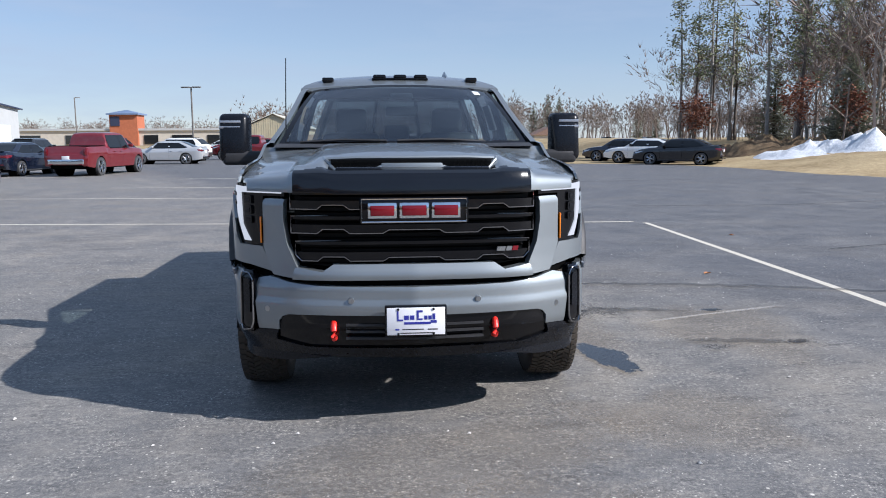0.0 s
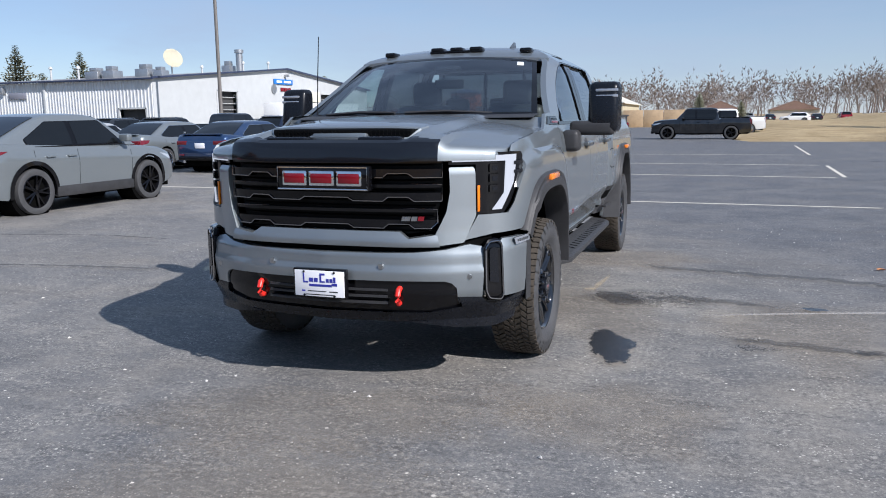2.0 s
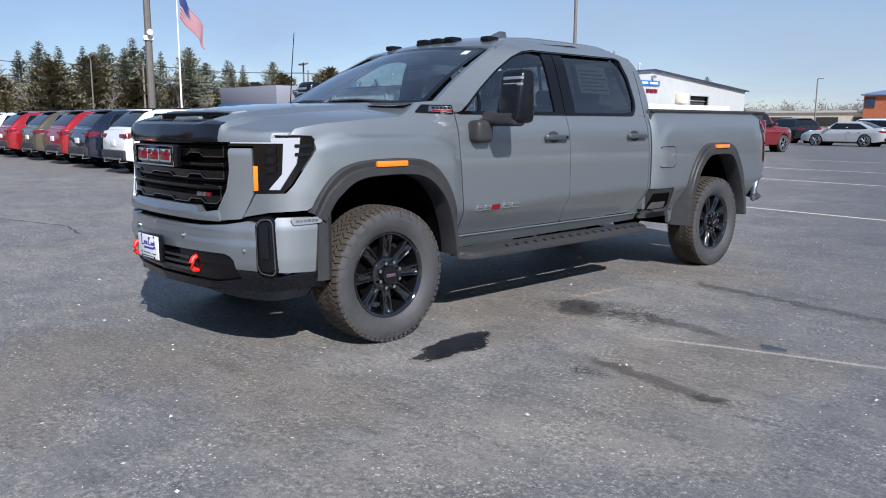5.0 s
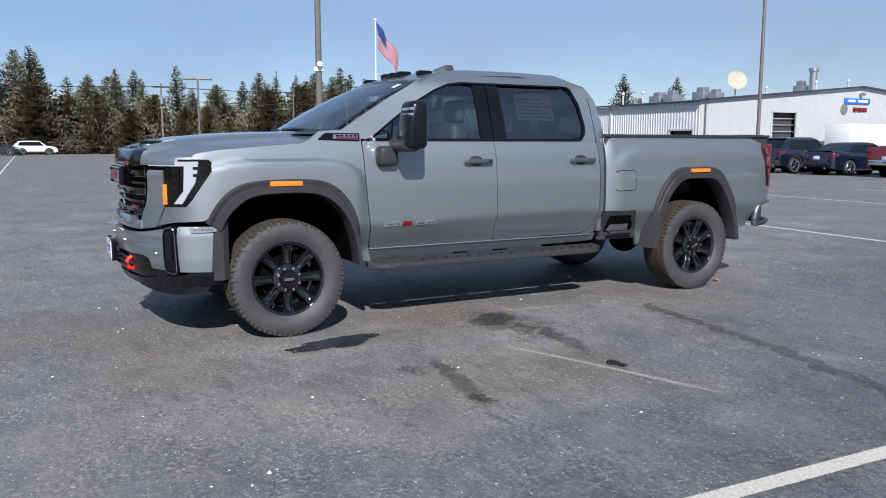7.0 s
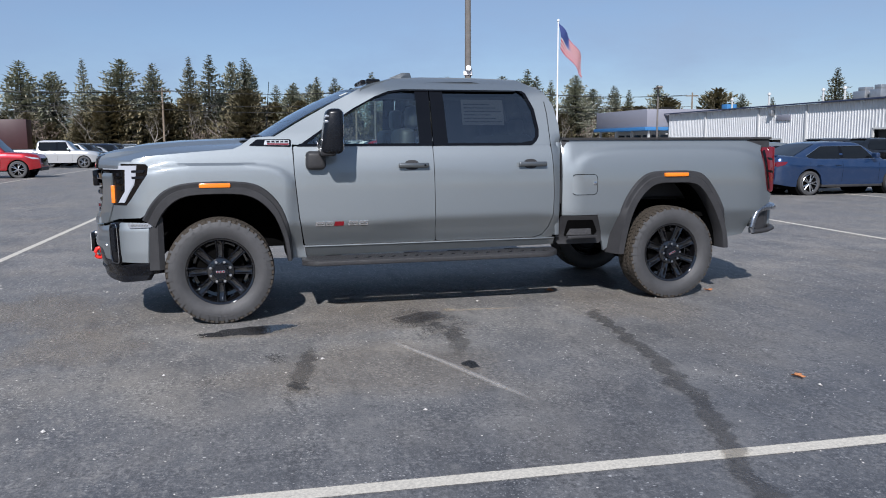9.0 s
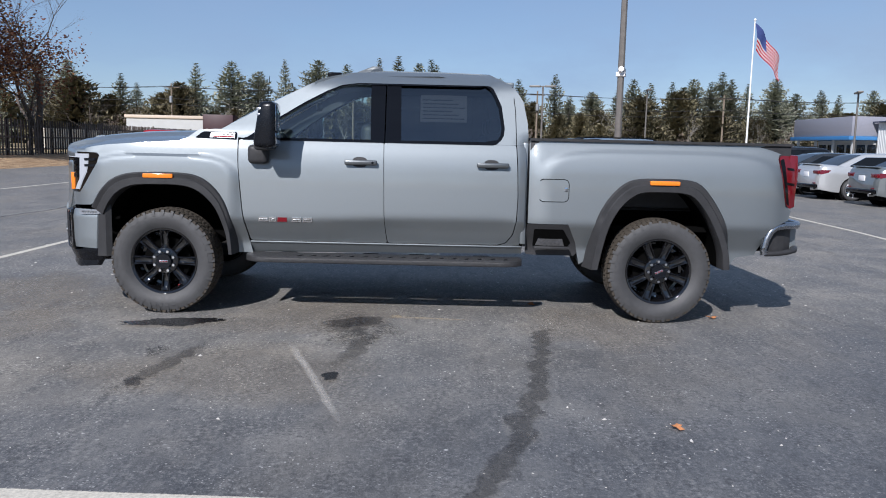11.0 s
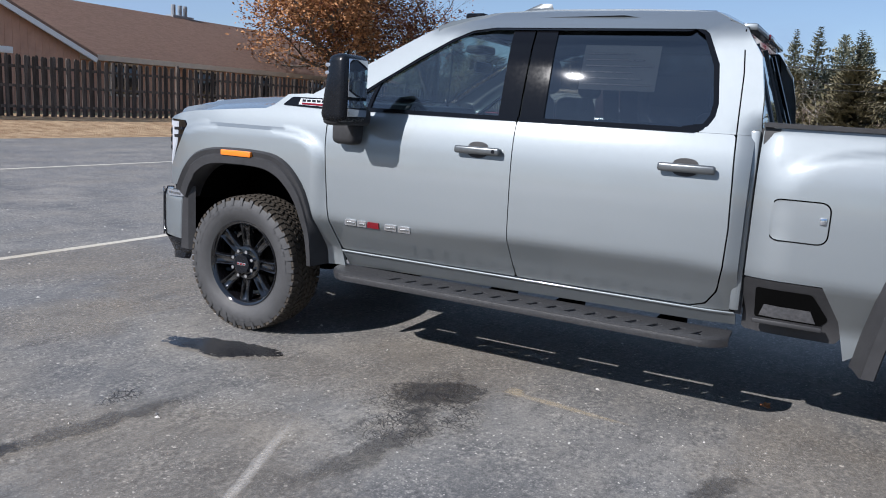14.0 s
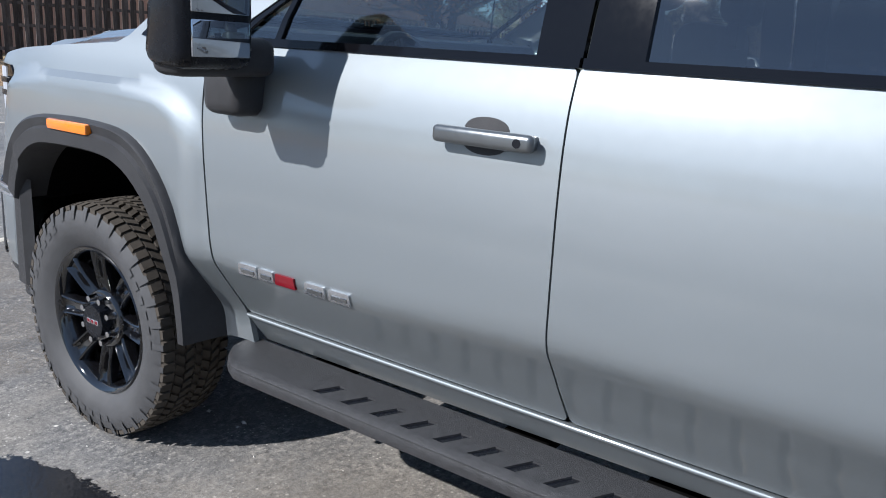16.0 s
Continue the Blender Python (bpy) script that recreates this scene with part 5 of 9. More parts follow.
# ---- wheels ----
def tyre_mesh(R=0.430, r=0.268, w=0.275):
    bm = bmesh.new()
    h = w / 2
    prof = [(-h * 0.62, r - 0.004), (-h * 0.80, r + 0.004), (-h * 0.96, r + 0.035), (-h * 1.04, r + 0.075), (-h * 1.02, R - 0.055), (-h * 0.95, R - 0.028), (-h * 0.80, R - 0.014), (-h * 0.4, R - 0.011), (0, R - 0.010),
            (h * 0.4, R - 0.011), (h * 0.80, R - 0.014), (h * 0.95, R - 0.028), (h * 1.02, R - 0.055), (h * 1.04, r + 0.075), (h * 0.96, r + 0.035), (h * 0.80, r + 0.004), (h * 0.62, r - 0.004)]
    revolve(bm, prof, 72, mi=lambda i, k: 1 if 5 <= k <= 10 else 0)
    # tread blocks
    rng = random.Random(3)
    n = 66

    def block(a0, a1, x0, x1, r0, r1, skew):
        vs = []
        for rr, sh in ((r0, 0.0), (r1, 0.06)):
            for (a, x) in ((a0, x0), (a1, x0), (a1, x1), (a0, x1)):
                am = (a0 + a1) / 2
                aa = am + (a - am) * (1 - sh) + skew * (x - (x0 + x1) / 2)
                rad = rr - 0.012 * (abs(x) / h) ** 4
                vs.append(bm.verts.new((x * (1 - 0.01 * sh), rad * math.cos(aa), rad * math.sin(aa))))
        for f in ((4, 5, 6, 7), (0, 4, 7, 3), (1, 2, 6, 5), (0, 1, 5, 4), (3, 7, 6, 2)):
            fc = bm.faces.new([vs[i] for i in f])
            fc.material_index = 1
    step = 2 * math.pi / n
    for k in range(n):
        a = k * step
        j = rng.uniform(-0.06, 0.06) * step
        for x0, x1, da, wd, sk in ((-0.131, -0.094, 0.0, 0.74, 0.3), (0.094, 0.131, 0.5, 0.74, -0.3), (-0.088, -0.056, 0.45, 0.66, -1.6), (0.056, 0.088, 0.05, 0.66, 1.6), (-0.050, -0.017, 0.75, 0.64, 1.2), (0.017, 0.050, 0.3, 0.64, -1.2), (-0.012, 0.012, 0.6, 0.6, 1.8)):
            c = a + (da + j) * step
            block(c - wd * step / 2, c + wd * step / 2, x0, x1, R - 0.016, R - 0.001, sk)
        for s in (-1, 1):
            if k % 2 == (0 if s > 0 else 1):
                # shoulder lugs
                c0, c1 = a + 0.05 * step, a + 0.62 * step
                pts = [(s * h * 0.97, R - 0.012), (s * h * 1.035, R - 0.045), (s * h * 1.045, R - 0.058)]
                q = [[bm.verts.new((x, rr * math.cos(c), rr * math.sin(c))) for x, rr in pts] for c in (c0, c1)]
                for i in range(2):
                    f = bm.faces.new((q[0][i], q[1][i], q[1][i + 1], q[0][i + 1]) if s > 0 else (q[0][i], q[0][i + 1], q[1][i + 1], q[1][i]))
                    f.material_index = 0
    # raised sidewall characters stand as plain bars
    for c in range(0, 360, 8):
        if (c // 8) % 15 in (0, 1, 2, 3, 4, 5):
            a0, a1 = radians(c), radians(c + 4.6)
            for s in (1,):
                q = [bm.verts.new((s * (h * 1.04 + 0.002), rr * math.cos(a), rr * math.sin(a))) for a, rr in ((a0, R - 0.085), (a1, R - 0.085), (a1, R - 0.062), (a0, R - 0.062))]
                bm.faces.new(q)
    return bm


def rim_mesh():
    """Black eight-spoke rim, its face at x = 0.10, turned round x."""
    bm = bmesh.new()
    revolve(bm, [(-0.10, 0.255), (-0.09, 0.268), (-0.06, 0.250), (0.07, 0.245), (0.10, 0.262), (0.112, 0.272), (0.118, 0.268), (0.112, 0.255), (0.095, 0.246), (0.05, 0.236), (-0.02, 0.225)], 64)
    revolve(bm, [(-0.02, 0.225), (-0.03, 0.18), (-0.035, 0.02)], 48)
    for k in range(8):
        a0 = 2 * math.pi * k / 8
        rows = []
        for rr, half, x, th, dip in ((0.090, 0.036, 0.074, 0.05, 0.004), (0.12, 0.034, 0.084, 0.05, 0.020), (0.16, 0.034, 0.093, 0.045, 0.030), (0.20, 0.036, 0.099, 0.04, 0.030), (0.235, 0.040, 0.103, 0.036, 0.022), (0.256, 0.046, 0.104, 0.03, 0.004)):
            row = []
            for dx, f in ((x - th, -1.0), (x - 0.014, -0.97), (x - 0.003, -0.88), (x, -0.76), (x - 0.004, -0.62), (x - dip, -0.46), (x - dip * 1.1, 0.0), (x - dip, 0.46), (x - 0.004, 0.62), (x, 0.76), (x - 0.003, 0.88), (x - 0.014, 0.97), (x - th, 1.0)):
                t = f * half
                row.append((dx, rr * math.cos(a0) - t * math.sin(a0), rr * math.sin(a0) + t * math.cos(a0)))
            rows.append(row)
        grid(bm, rows)
    revolve(bm, [(0.0, 0.112), (0.07, 0.112), (0.086, 0.107), (0.090, 0.098), (0.090, 0.0)], 40)
    bmesh.ops.recalc_face_normals(bm, faces=bm.faces[:])
    return bm


def build_wheel(label):
    w = new("wheel")
    tagged(w, label=label)
    part("tyre", tyre_mesh(), [M_RUBBER, M_TREAD], w, "all-terrain tyre with dusty tread blocks", 30)
    part("rim", rim_mesh(), M_RIMBLK, w, "gloss black eight-spoke rim", 60)
    bm = bmesh.new()
    cyl(bm, (0.085, 0, 0), (0.128, 0, 0), 0.070, 0.062, 8)
    part("hub_cap", bm, M_SATINBLK, w)
    for a in (-0.024, 0.0, 0.024):
        part("hub_mark", bx(0.1275, 0.1300, a - 0.0105, a + 0.0105, -0.009, 0.009, 0.001), M_LETTER, w, "small bright centre mark")
        part("hub_mark", bx(0.1290, 0.1308, a - 0.0070, a + 0.0070, -0.0058, 0.0058, 0.001), M_RED, w, "small red centre mark")
    for k in range(8):
        a = 2 * math.pi * (k + 0.5) / 8
        bm = bmesh.new()
        cyl(bm, (0.08, 0.083 * math.cos(a), 0.083 * math.sin(a)), (0.122, 0.083 * math.cos(a), 0.083 * math.sin(a)), 0.0150, 0.0115, 6)
        part("lug_nut", bm, M_CHROME, w, "bright lug nut")
    # near-black disc: the shade behind the spokes is put into its colour
    bm = bmesh.new()
    cyl(bm, (-0.03, 0, 0), (0.02, 0, 0), 0.19, 0.19, 40)
    part("brake_disc", bm, M_DARK, w)
    return w


wheel = build_wheel("black alloy wheel with an all-terrain tyre")
wheel.parent = truck
wheel.matrix_basis = pose(0.885, 0, 0.428)
for x, y, rx, rz in ((0.885, 4.037, 25, 0), (-0.885, 0, 10, 180), (-0.885, 4.037, 40, 180)):
    copy_thing(wheel, pose(x, y, 0.428, 0, 0, rz) @ pose(0, 0, 0, rx, 0, 0))

# ---- underside ----
for s in (-1, 1):
    part("frame_rail", bx(s * 0.42, s * 0.52, -0.75, 4.95, 0.56, 0.74, 0.01), M_DARK, truck)
part("floor_pan", bx(-0.88, 0.88, 0.62, 2.95, 0.60, 0.68, 0.02), M_DARK, truck)
part("engine_tray", bx(-0.60, 0.60, -0.84, -0.50, 0.46, 0.95, 0.02), M_DARK, truck)
part("engine_block", bx(-0.42, 0.42, -0.85, 0.65, 0.55, 1.25, 0.02), M_DARK, truck)
for y in (0.0, 4.037):
    bm = bmesh.new()
    cyl(bm, (-0.80, y, 0.43), (0.80, y, 0.43), 0.055, n=12)
    bmesh.ops.create_uvsphere(bm, u_segments=12, v_segments=8, radius=0.17, matrix=Matrix.Translation((0.1 if y == 0 else 0, y, 0.42)))
    part("axle", bm, M_DARK, truck)
bm = bmesh.new()
sweep(bm, [(-0.35, 0.6, 0.5), (-0.4, 2.0, 0.5), (-0.45, 3.2, 0.52), (-0.6, 3.6, 0.60), (-0.62, 4.5, 0.62), (-0.75, 4.9, 0.56)], 0.045, 8)
part("exhaust_pipe", bm, M_DKCHROME, truck)
part("bed_underside", bx(-0.80, 0.80, 2.95, 4.98, 0.74, 0.78), M_DARK, truck)

# ---- bed ----
part("bed_floor", bx(-0.60, 0.60, 2.99, 5.08, 0.90, 0.93, 0.004), M_PLASTIC, truck)
both("bed_floor_edge", bx(0.60, 0.89, 2.99, 3.44, 0.90, 0.93), M_PLASTIC, truck)
both("bed_floor_edge", bx(0.60, 0.89, 4.66, 5.08, 0.90, 0.93), M_PLASTIC, truck)
wheel_box = bx(0.58, 0.60, 3.44, 4.66, 0.90, 1.13)
box(wheel_box, 0.60, 0.89, 3.44, 4.66, 1.105, 1.13)
both("wheel_box", wheel_box, M_PLASTIC, truck)
both("bed_wall", bx(0.89, 0.93, 2.96, 5.08, 1.12, 1.47, 0.004), M_PLASTIC, truck)
part("bed_headboard", bx(-0.89, 0.89, 2.96, 2.99, 0.90, 1.47, 0.004), M_PLASTIC, truck)
both("bed_cap", slab([(0.885, 2.957), (0.95, 2.957), (0.95, 5.09), (0.885, 5.09)], lambda x, y: (x - 0.02 * max(0, y - 4.75) ** 2, y, 1.488), 0.3, 0.02, lambda x, y: (0, 0, -1)), M_PLASTIC, truck)
part("bed_front_cap", bx(-0.90, 0.90, 2.957, 3.01, 1.455, 1.49, 0.008), M_PLASTIC, truck)
tg = part("tailgate", bx(-0.80, 0.80, 5.09, 5.135, 0.87, 1.478, 0.012), M_PAINT, truck)
part("handle", bx(-0.14, 0.14, 5.13, 5.145, 1.30, 1.37, 0.006), M_PLASTIC, tg)
TL = [(5.055, 0.985), (5.09, 0.962), (5.118, 0.985), (5.150, 1.25), (5.150, 1.360), (5.130, 1.385), (5.00, 1.395), (4.978, 1.368), (4.998, 1.232)]
tails = both("tail_light", slab(rounded(TL, 0.02), lambda y, z: (side_x(min(y, 5.06), z) + 0.008 - 0.9 * max(0, y - 5.06) ** 1.3, y, z), 0.03, 0.04), M_TAIL, truck, "dark red tail light")
both("lamp_bar", slab(rounded([(5.052, 1.0), (5.074, 0.99), (5.016, 1.37), (4.982, 1.355)], 0.01), lambda y, z: (side_x(y, z) + 0.011, y, z), 0.03, 0.01), M_GLOSSBLK, tails)
for z in (1.16, 1.28):
    both("lamp_bar", slab([(5.045, z), (5.115, z - 0.01), (5.115, z + 0.01), (5.04, z + 0.018)], lambda y, zz: (side_x(min(y, 5.06), zz) + 0.012 - 0.9 * max(0, y - 5.06) ** 1.3, y, zz), 0.03, 0.008), M_GLOSSBLK, tails)
both("tail_light_back", bx(0.80, 0.95, 5.065, 5.135, 0.97, 1.40, 0.015), M_TAIL, tails)
rb = nose(curve2([(0, 5.33), (0.5, 5.32), (0.78, 5.28), (0.90, 5.20), (0.958, 5.08), (0.968, 4.86)]))


def rbs(off=0.0):
    def f(s, z):
        x, y = rb(s)
        return (x + off * (1 if x > 0 else -1), y + off, z)
    return f


rbumper = part("rear_bumper", slab(SYM([(0.55, 0.62), (0.80, 0.60), (0.80, 0.815), (0.55, 0.82)]), rbs(-0.03), 0.05, 0.08, lambda s, z: ((s < -1.0) - (s > 1.0), -1, 0)), M_PAINT, truck, "silver-grey rear bumper with black corner steps")
def bumper_bar(pts, r, flat):
    """A rounded bar along pts, its section stretched upwards by flat."""
    bm = bmesh.new()
    sweep(bm, [(x, y, z / flat) for x, y, z in pts], r, 12)
    for v in bm.verts:
        v.co.z *= flat
    return bm


RAIL_R = [tuple(p) for p in zip(*(np.interp(np.linspace(0, 10, 41), range(11), c) for c in zip((0.962, 4.905, 0.585), (0.966, 4.900, 0.64), (0.967, 4.915, 0.71), (0.966, 4.945, 0.775), (0.960, 4.985, 0.808), (0.945, 5.06, 0.822), (0.915, 5.13, 0.822), (0.86, 5.20, 0.822), (0.76, 5.25, 0.822), (0.5, 5.275, 0.822), (0.0, 5.28, 0.822))))]
both("corner_rail", bumper_bar(RAIL_R, 0.030, 1.0), M_BRIGHT, rbumper, "bright metal bumper rail", 60)
LIP_R = [(0.955, 4.92, 0.590), (0.950, 5.00, 0.592), (0.925, 5.10, 0.600), (0.87, 5.19, 0.612), (0.78, 5.235, 0.620), (0.5, 5.255, 0.625), (0.0, 5.26, 0.625)]
both("lower_lip", bumper_bar(LIP_R, 0.028, 0.8), M_PLASTIC, rbumper, "black plastic lower bumper lip", 60)
bm = bmesh.new()
grid(bm, [[(x - 0.035, y - 0.03, z) for z in (0.58, 0.66, 0.74, 0.825)] for x, y, _ in RAIL_R[10:]])
both("step_recess", bm, M_PLASTIC, rbumper, "black recessed corner step", 60)
bm = bmesh.new()
grid(bm, [[(x - k * 0.11, y - k * 0.06, 0.846 - 0.01 * k) for k in (0.0, 0.5, 1.0)] for x, y, _ in RAIL_R[16:]])
both("step_pad", bm, M_PLASTIC, rbumper, "black step pad", 60)
part("hitch", bx(-0.06, 0.06, 5.02, 5.32, 0.50, 0.58, 0.008), M_DARK, truck)
# step ahead of the rear wheel
STEP = [(2.955, 0.53), (3.36, 0.53), (3.40, 0.60), (3.29, 0.795), (2.955, 0.795)]
both("bed_step", slab(rounded(STEP, 0.02), lambda y, z: side(y, z, -0.004), 0.06, 0.03), M_PLASTIC, truck, "matte black bed-side step")
# flat near-black patch on the step; a recess's shade is put into its colour
both("step_recess", slab(rounded([(3.01, 0.60), (3.29, 0.60), (3.32, 0.64), (3.245, 0.755), (3.01, 0.755)], 0.015), lambda y, z: side(y, z, 0.001), 0.08, 0.004), M_DARK, truck)
both("step_tread", bx(0.93, 0.972, 3.01, 3.30, 0.590, 0.612, 0.006), M_PLASTIC, truck, "ribbed metal step tread")
M_STEPTREAD = mat("worn_step_tread", (0.10, 0.10, 0.105), 0.5, 0, 0.4, 60, 0.7, 260)
both("tread_plate", slab([(3.03, 0.612), (3.27, 0.612), (3.245, 0.672), (3.05, 0.672)], lambda y, z: side(y, z, 0.007), 0.05, 0.012), M_STEPTREAD, truck, "dimpled grey step tread")
# dark sheet between cab and bed: the gap's shade as a colour
both("cab_gap", slab([(2.925, 0.60), (2.955, 0.60), (2.955, 1.47), (2.925, 1.43)], lambda y, z: (0.90, y, z), 0.3, 0.02), M_PLASTIC, truck)

# ---- running boards ----
def board():
    bm = bmesh.new()
    xi, xo, zt = 0.845, 1.028, 0.502

    def edge(y):
        return xo - 0.10 * max(0.0, (0.79 - y) / 0.14) ** 2 - 0.10 * max(0.0, (y - 2.79) / 0.14) ** 2
    ys = [0.655, 0.67, 0.69, 0.72, 0.76, 0.80, 0.95]
    first = len(ys)
    for k in range(17):
        ys += [1.075 + k * 0.105, 1.107 + k * 0.105]
    last = len(ys)
    ys += [2.80, 2.84, 2.87, 2.90, 2.92]
    xs = [xi, 0.930, 0.998, 1.015, xo]
    made = {}

    def vert(i, j):
        if (i, j) not in made:
            f = (xs[j] - xi) / (xo - xi)
            lag = 0.042 * min(1.0, max(0.0, (0.998 - xs[j]) / 0.068)) if first - 1 < i < last else 0.0
            made[i, j] = bm.verts.new((xi + (edge(ys[i]) - xi) * f, ys[i] + lag, zt - 0.010 * f - 0.010 * max(0.0, f - 0.9) / 0.1))
        return made[i, j]
    for i in range(len(ys) - 1):
        for j in range(len(xs) - 1):
            if j == 1 and first <= i < last and (i - first) % 2 == 0:
                continue
            bm.faces.new((vert(i, j), vert(i, j + 1), vert(i + 1, j + 1), vert(i + 1, j)))
    bm.normal_update()
    if bm.faces[:][0].normal.z < 0:
        bmesh.ops.reverse_faces(bm, faces=bm.faces[:])
    rim = [e for e in bm.edges if len(e.link_faces) == 1]
    down = bmesh.ops.extrude_edge_only(bm, edges=rim)
    bmesh.ops.translate(bm, vec=(0, 0, -0.016), verts=[g for g in down["geom"] if isinstance(g, bmesh.types.BMVert)])
    span = np.linspace(0.655, 2.92, 40)
    grid(bm, [[(edge(y) - 0.001, y, zt - 0.022), (edge(y) + 0.003, y, zt - 0.034), (edge(y) - 0.002, y, zt - 0.058), (edge(y) - 0.03, y, zt - 0.066)] for y in span])
    box(bm, xi, xi + 0.012, 0.67, 2.90, zt - 0.05, zt - 0.006, 0.004)
    return bm


M_BOARD = mat("textured_black_coat", (0.032, 0.032, 0.034), 0.46, 0, 0.35, 60, 0.9, 330)
boards = both("running_board", board(), M_BOARD, truck, "textured black running board with slots")
for k in range(17):
    y = 1.075 + k * 0.105
    bm = bmesh.new()
    prism(bm, [(0.930, y + 0.042, 0.492), (0.998, y, 0.489), (0.998, y + 0.024, 0.489), (0.930, y + 0.066, 0.492)], (0, 0, -0.004))
    both("step_insert", bm, M_SATINBLK, boards)
for y in (0.95, 1.65, 2.05, 2.60):
    both("board_bracket", bx(0.60, 0.92, y - 0.07, y + 0.07, 0.44, 0.475, 0.01), M_DARK, boards)

# ---- mirrors ----
def mirror_set():
    lo = bmesh.new()
    box(lo, 0.955, 1.075, 0.70, 0.86, 1.235, 1.385, 0.035, 3)
    box(lo, 0.99, 1.30, 0.80, 0.925, 1.345, 1.445, 0.03, 3)
    hi = bmesh.new()
    vs = box(hi, 1.105, 1.335, 0.80, 0.975, 1.365, 1.715, 0.04, 3)
    for v in hi.verts:
        if v.co.y < 0.86:
            v.co.y += 0.05 * max(0.0, v.co.z - 1.44) / 0.27
            v.co.x += -0.012 if v.co.x > 1.2 else 0.012
    return lo, hi


lo, hi = mirror_set()
both("mirror_arm", lo, M_PLASTIC, truck, "black plastic towing mirror arm")
mheads = both("mirror_head", hi, M_SATINBLK, truck, "black towing mirror head with lamp strips")
both("mirror_pane", bx(1.135, 1.305, 0.972, 0.979, 1.495, 1.69, 0.003), M_MIRROR, mheads)
both("spot_pane", bx(1.135, 1.305, 0.972, 0.979, 1.395, 1.480, 0.003), M_MIRROR, mheads)
for z in (1.645, 1.605):
    both("lamp_strip", bx(1.165, 1.319, 0.834, 0.90, z, z + 0.020, 0.005), M_BEZEL, mheads, "pale lamp strip")

# ---- handles, badges, fuel door ----
def handle(y0, y1, zc):
    x = side_x((y0 + y1) / 2, zc)
    bm = bmesh.new()
    box(bm, x + 0.018, x + 0.045, y0, y1, zc - 0.020, zc + 0.020, 0.012, 3)
    box(bm, x - 0.01, x + 0.03, y0 + 0.008, y0 + 0.04, zc - 0.016, zc + 0.016, 0.006)
    box(bm, x - 0.01, x + 0.03, y1 - 0.05, y1 - 0.008, zc - 0.016, zc + 0.016, 0.006)
    return bm


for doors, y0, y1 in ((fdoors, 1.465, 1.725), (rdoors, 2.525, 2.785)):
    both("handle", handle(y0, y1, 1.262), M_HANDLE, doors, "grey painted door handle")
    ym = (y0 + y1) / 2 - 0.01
    # flat dark disc: the shade in the handle's hollow is put into its colour
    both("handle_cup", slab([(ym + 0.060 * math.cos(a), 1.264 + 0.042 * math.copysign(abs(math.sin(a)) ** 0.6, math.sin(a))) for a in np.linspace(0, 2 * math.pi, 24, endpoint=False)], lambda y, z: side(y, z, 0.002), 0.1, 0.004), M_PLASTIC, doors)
bm = bmesh.new()
xh = side_x(1.7, 1.262) + 0.045
cyl(bm, (xh - 0.005, 1.690, 1.262), (xh + 0.0015, 1.690, 1.262), 0.010, 0.010, 14)
part("keyhole", bm, M_SATINBLK, fdoors[0])
# lettering on the door is drawn as plain blocks
MARKS = [(0.765, 0.845, M_LETTER), (0.850, 0.915, M_LETTER), (0.920, 1.000, M_RED), (1.035, 1.115, M_LETTER), (1.125, 1.205, M_LETTER)]
for y0, y1, mm in MARKS:
    both("door_mark", slab(rounded([(y0, 0.770), (y1, 0.770), (y1, 0.806), (y0 + 0.008, 0.806)], 0.004), lambda y, z: side(y, z, 0.007), 0.05, 0.012), mm, fdoors, "plain raised block")
    if mm is M_LETTER:
        both("door_mark_inset", slab([(y0 + 0.016, 0.778), (y1 - 0.010, 0.778), (y1 - 0.010, 0.790), (y0 + 0.016, 0.790)], lambda y, z: side(y, z, 0.0085), 0.05, 0.002), M_STEEL, fdoors)
fuel = slab(rounded([(3.035, 0.985), (3.27, 0.985), (3.27, 1.160), (3.035, 1.160)], 0.045, 6), lambda y, z: side(y, z, 0.003), 0.05, 0.008)
part("fuel_door", fuel, M_PAINT, beds[0])
part("fuel_gap", slab(rounded([(3.029, 0.979), (3.276, 0.979), (3.276, 1.166), (3.029, 1.166)], 0.05, 6), lambda y, z: side(y, z, 0.0012), 0.05, 0.003), M_DARK, beds[0])
bm = bmesh.new()
xf = side_x(3.245, 1.08)
box(bm, xf, xf + 0.012, 3.235, 3.262, 1.07, 1.10, 0.004)
part("fuel_latch", bm, M_CHROME, beds[0])

# ---- roof lamps and aerials ----
for x in (-0.56, 0.56):
    bm = bx(x - 0.045, x + 0.045, 1.27, 1.39, roof_z(x, 1.33) - 0.01, roof_z(x, 1.33) + 0.028, 0.014, seg=3)
    part("roof_lamp", bm, M_GLOSSBLK, roof, "small black roof marker lamp")
bm = bmesh.new()
zr = roof_z(0, 1.32)
box(bm, -0.22, 0.22, 1.28, 1.40, zr - 0.012, zr + 0.012, 0.010)
for x in (-0.16, 0.0, 0.16):
    box(bm, x - 0.05, x + 0.05, 1.275, 1.39, zr, zr + 0.035, 0.014, 3)
part("roof_lamp_bar", bm, M_GLOSSBLK, roof, "black centre marker lamp bar")
bm = bmesh.new()
zf = roof_z(0.38, 1.55)
rows = []
for k in range(6):
    t = k / 5
    w = 0.022 * (1 - t) ** 0.7 + 0.004
    y0, y1 = 1.50 + 0.13 * t, 1.72 - 0.02 * t
    rows.append([(0.38, y0, zf + 0.052 * t), (0.38 + w, (y0 + y1) / 2, zf + 0.052 * t), (0.38, y1, zf + 0.052 * t), (0.38 - w, (y0 + y1) / 2, zf + 0.052 * t)])
grid(bm, rows, closed=True)
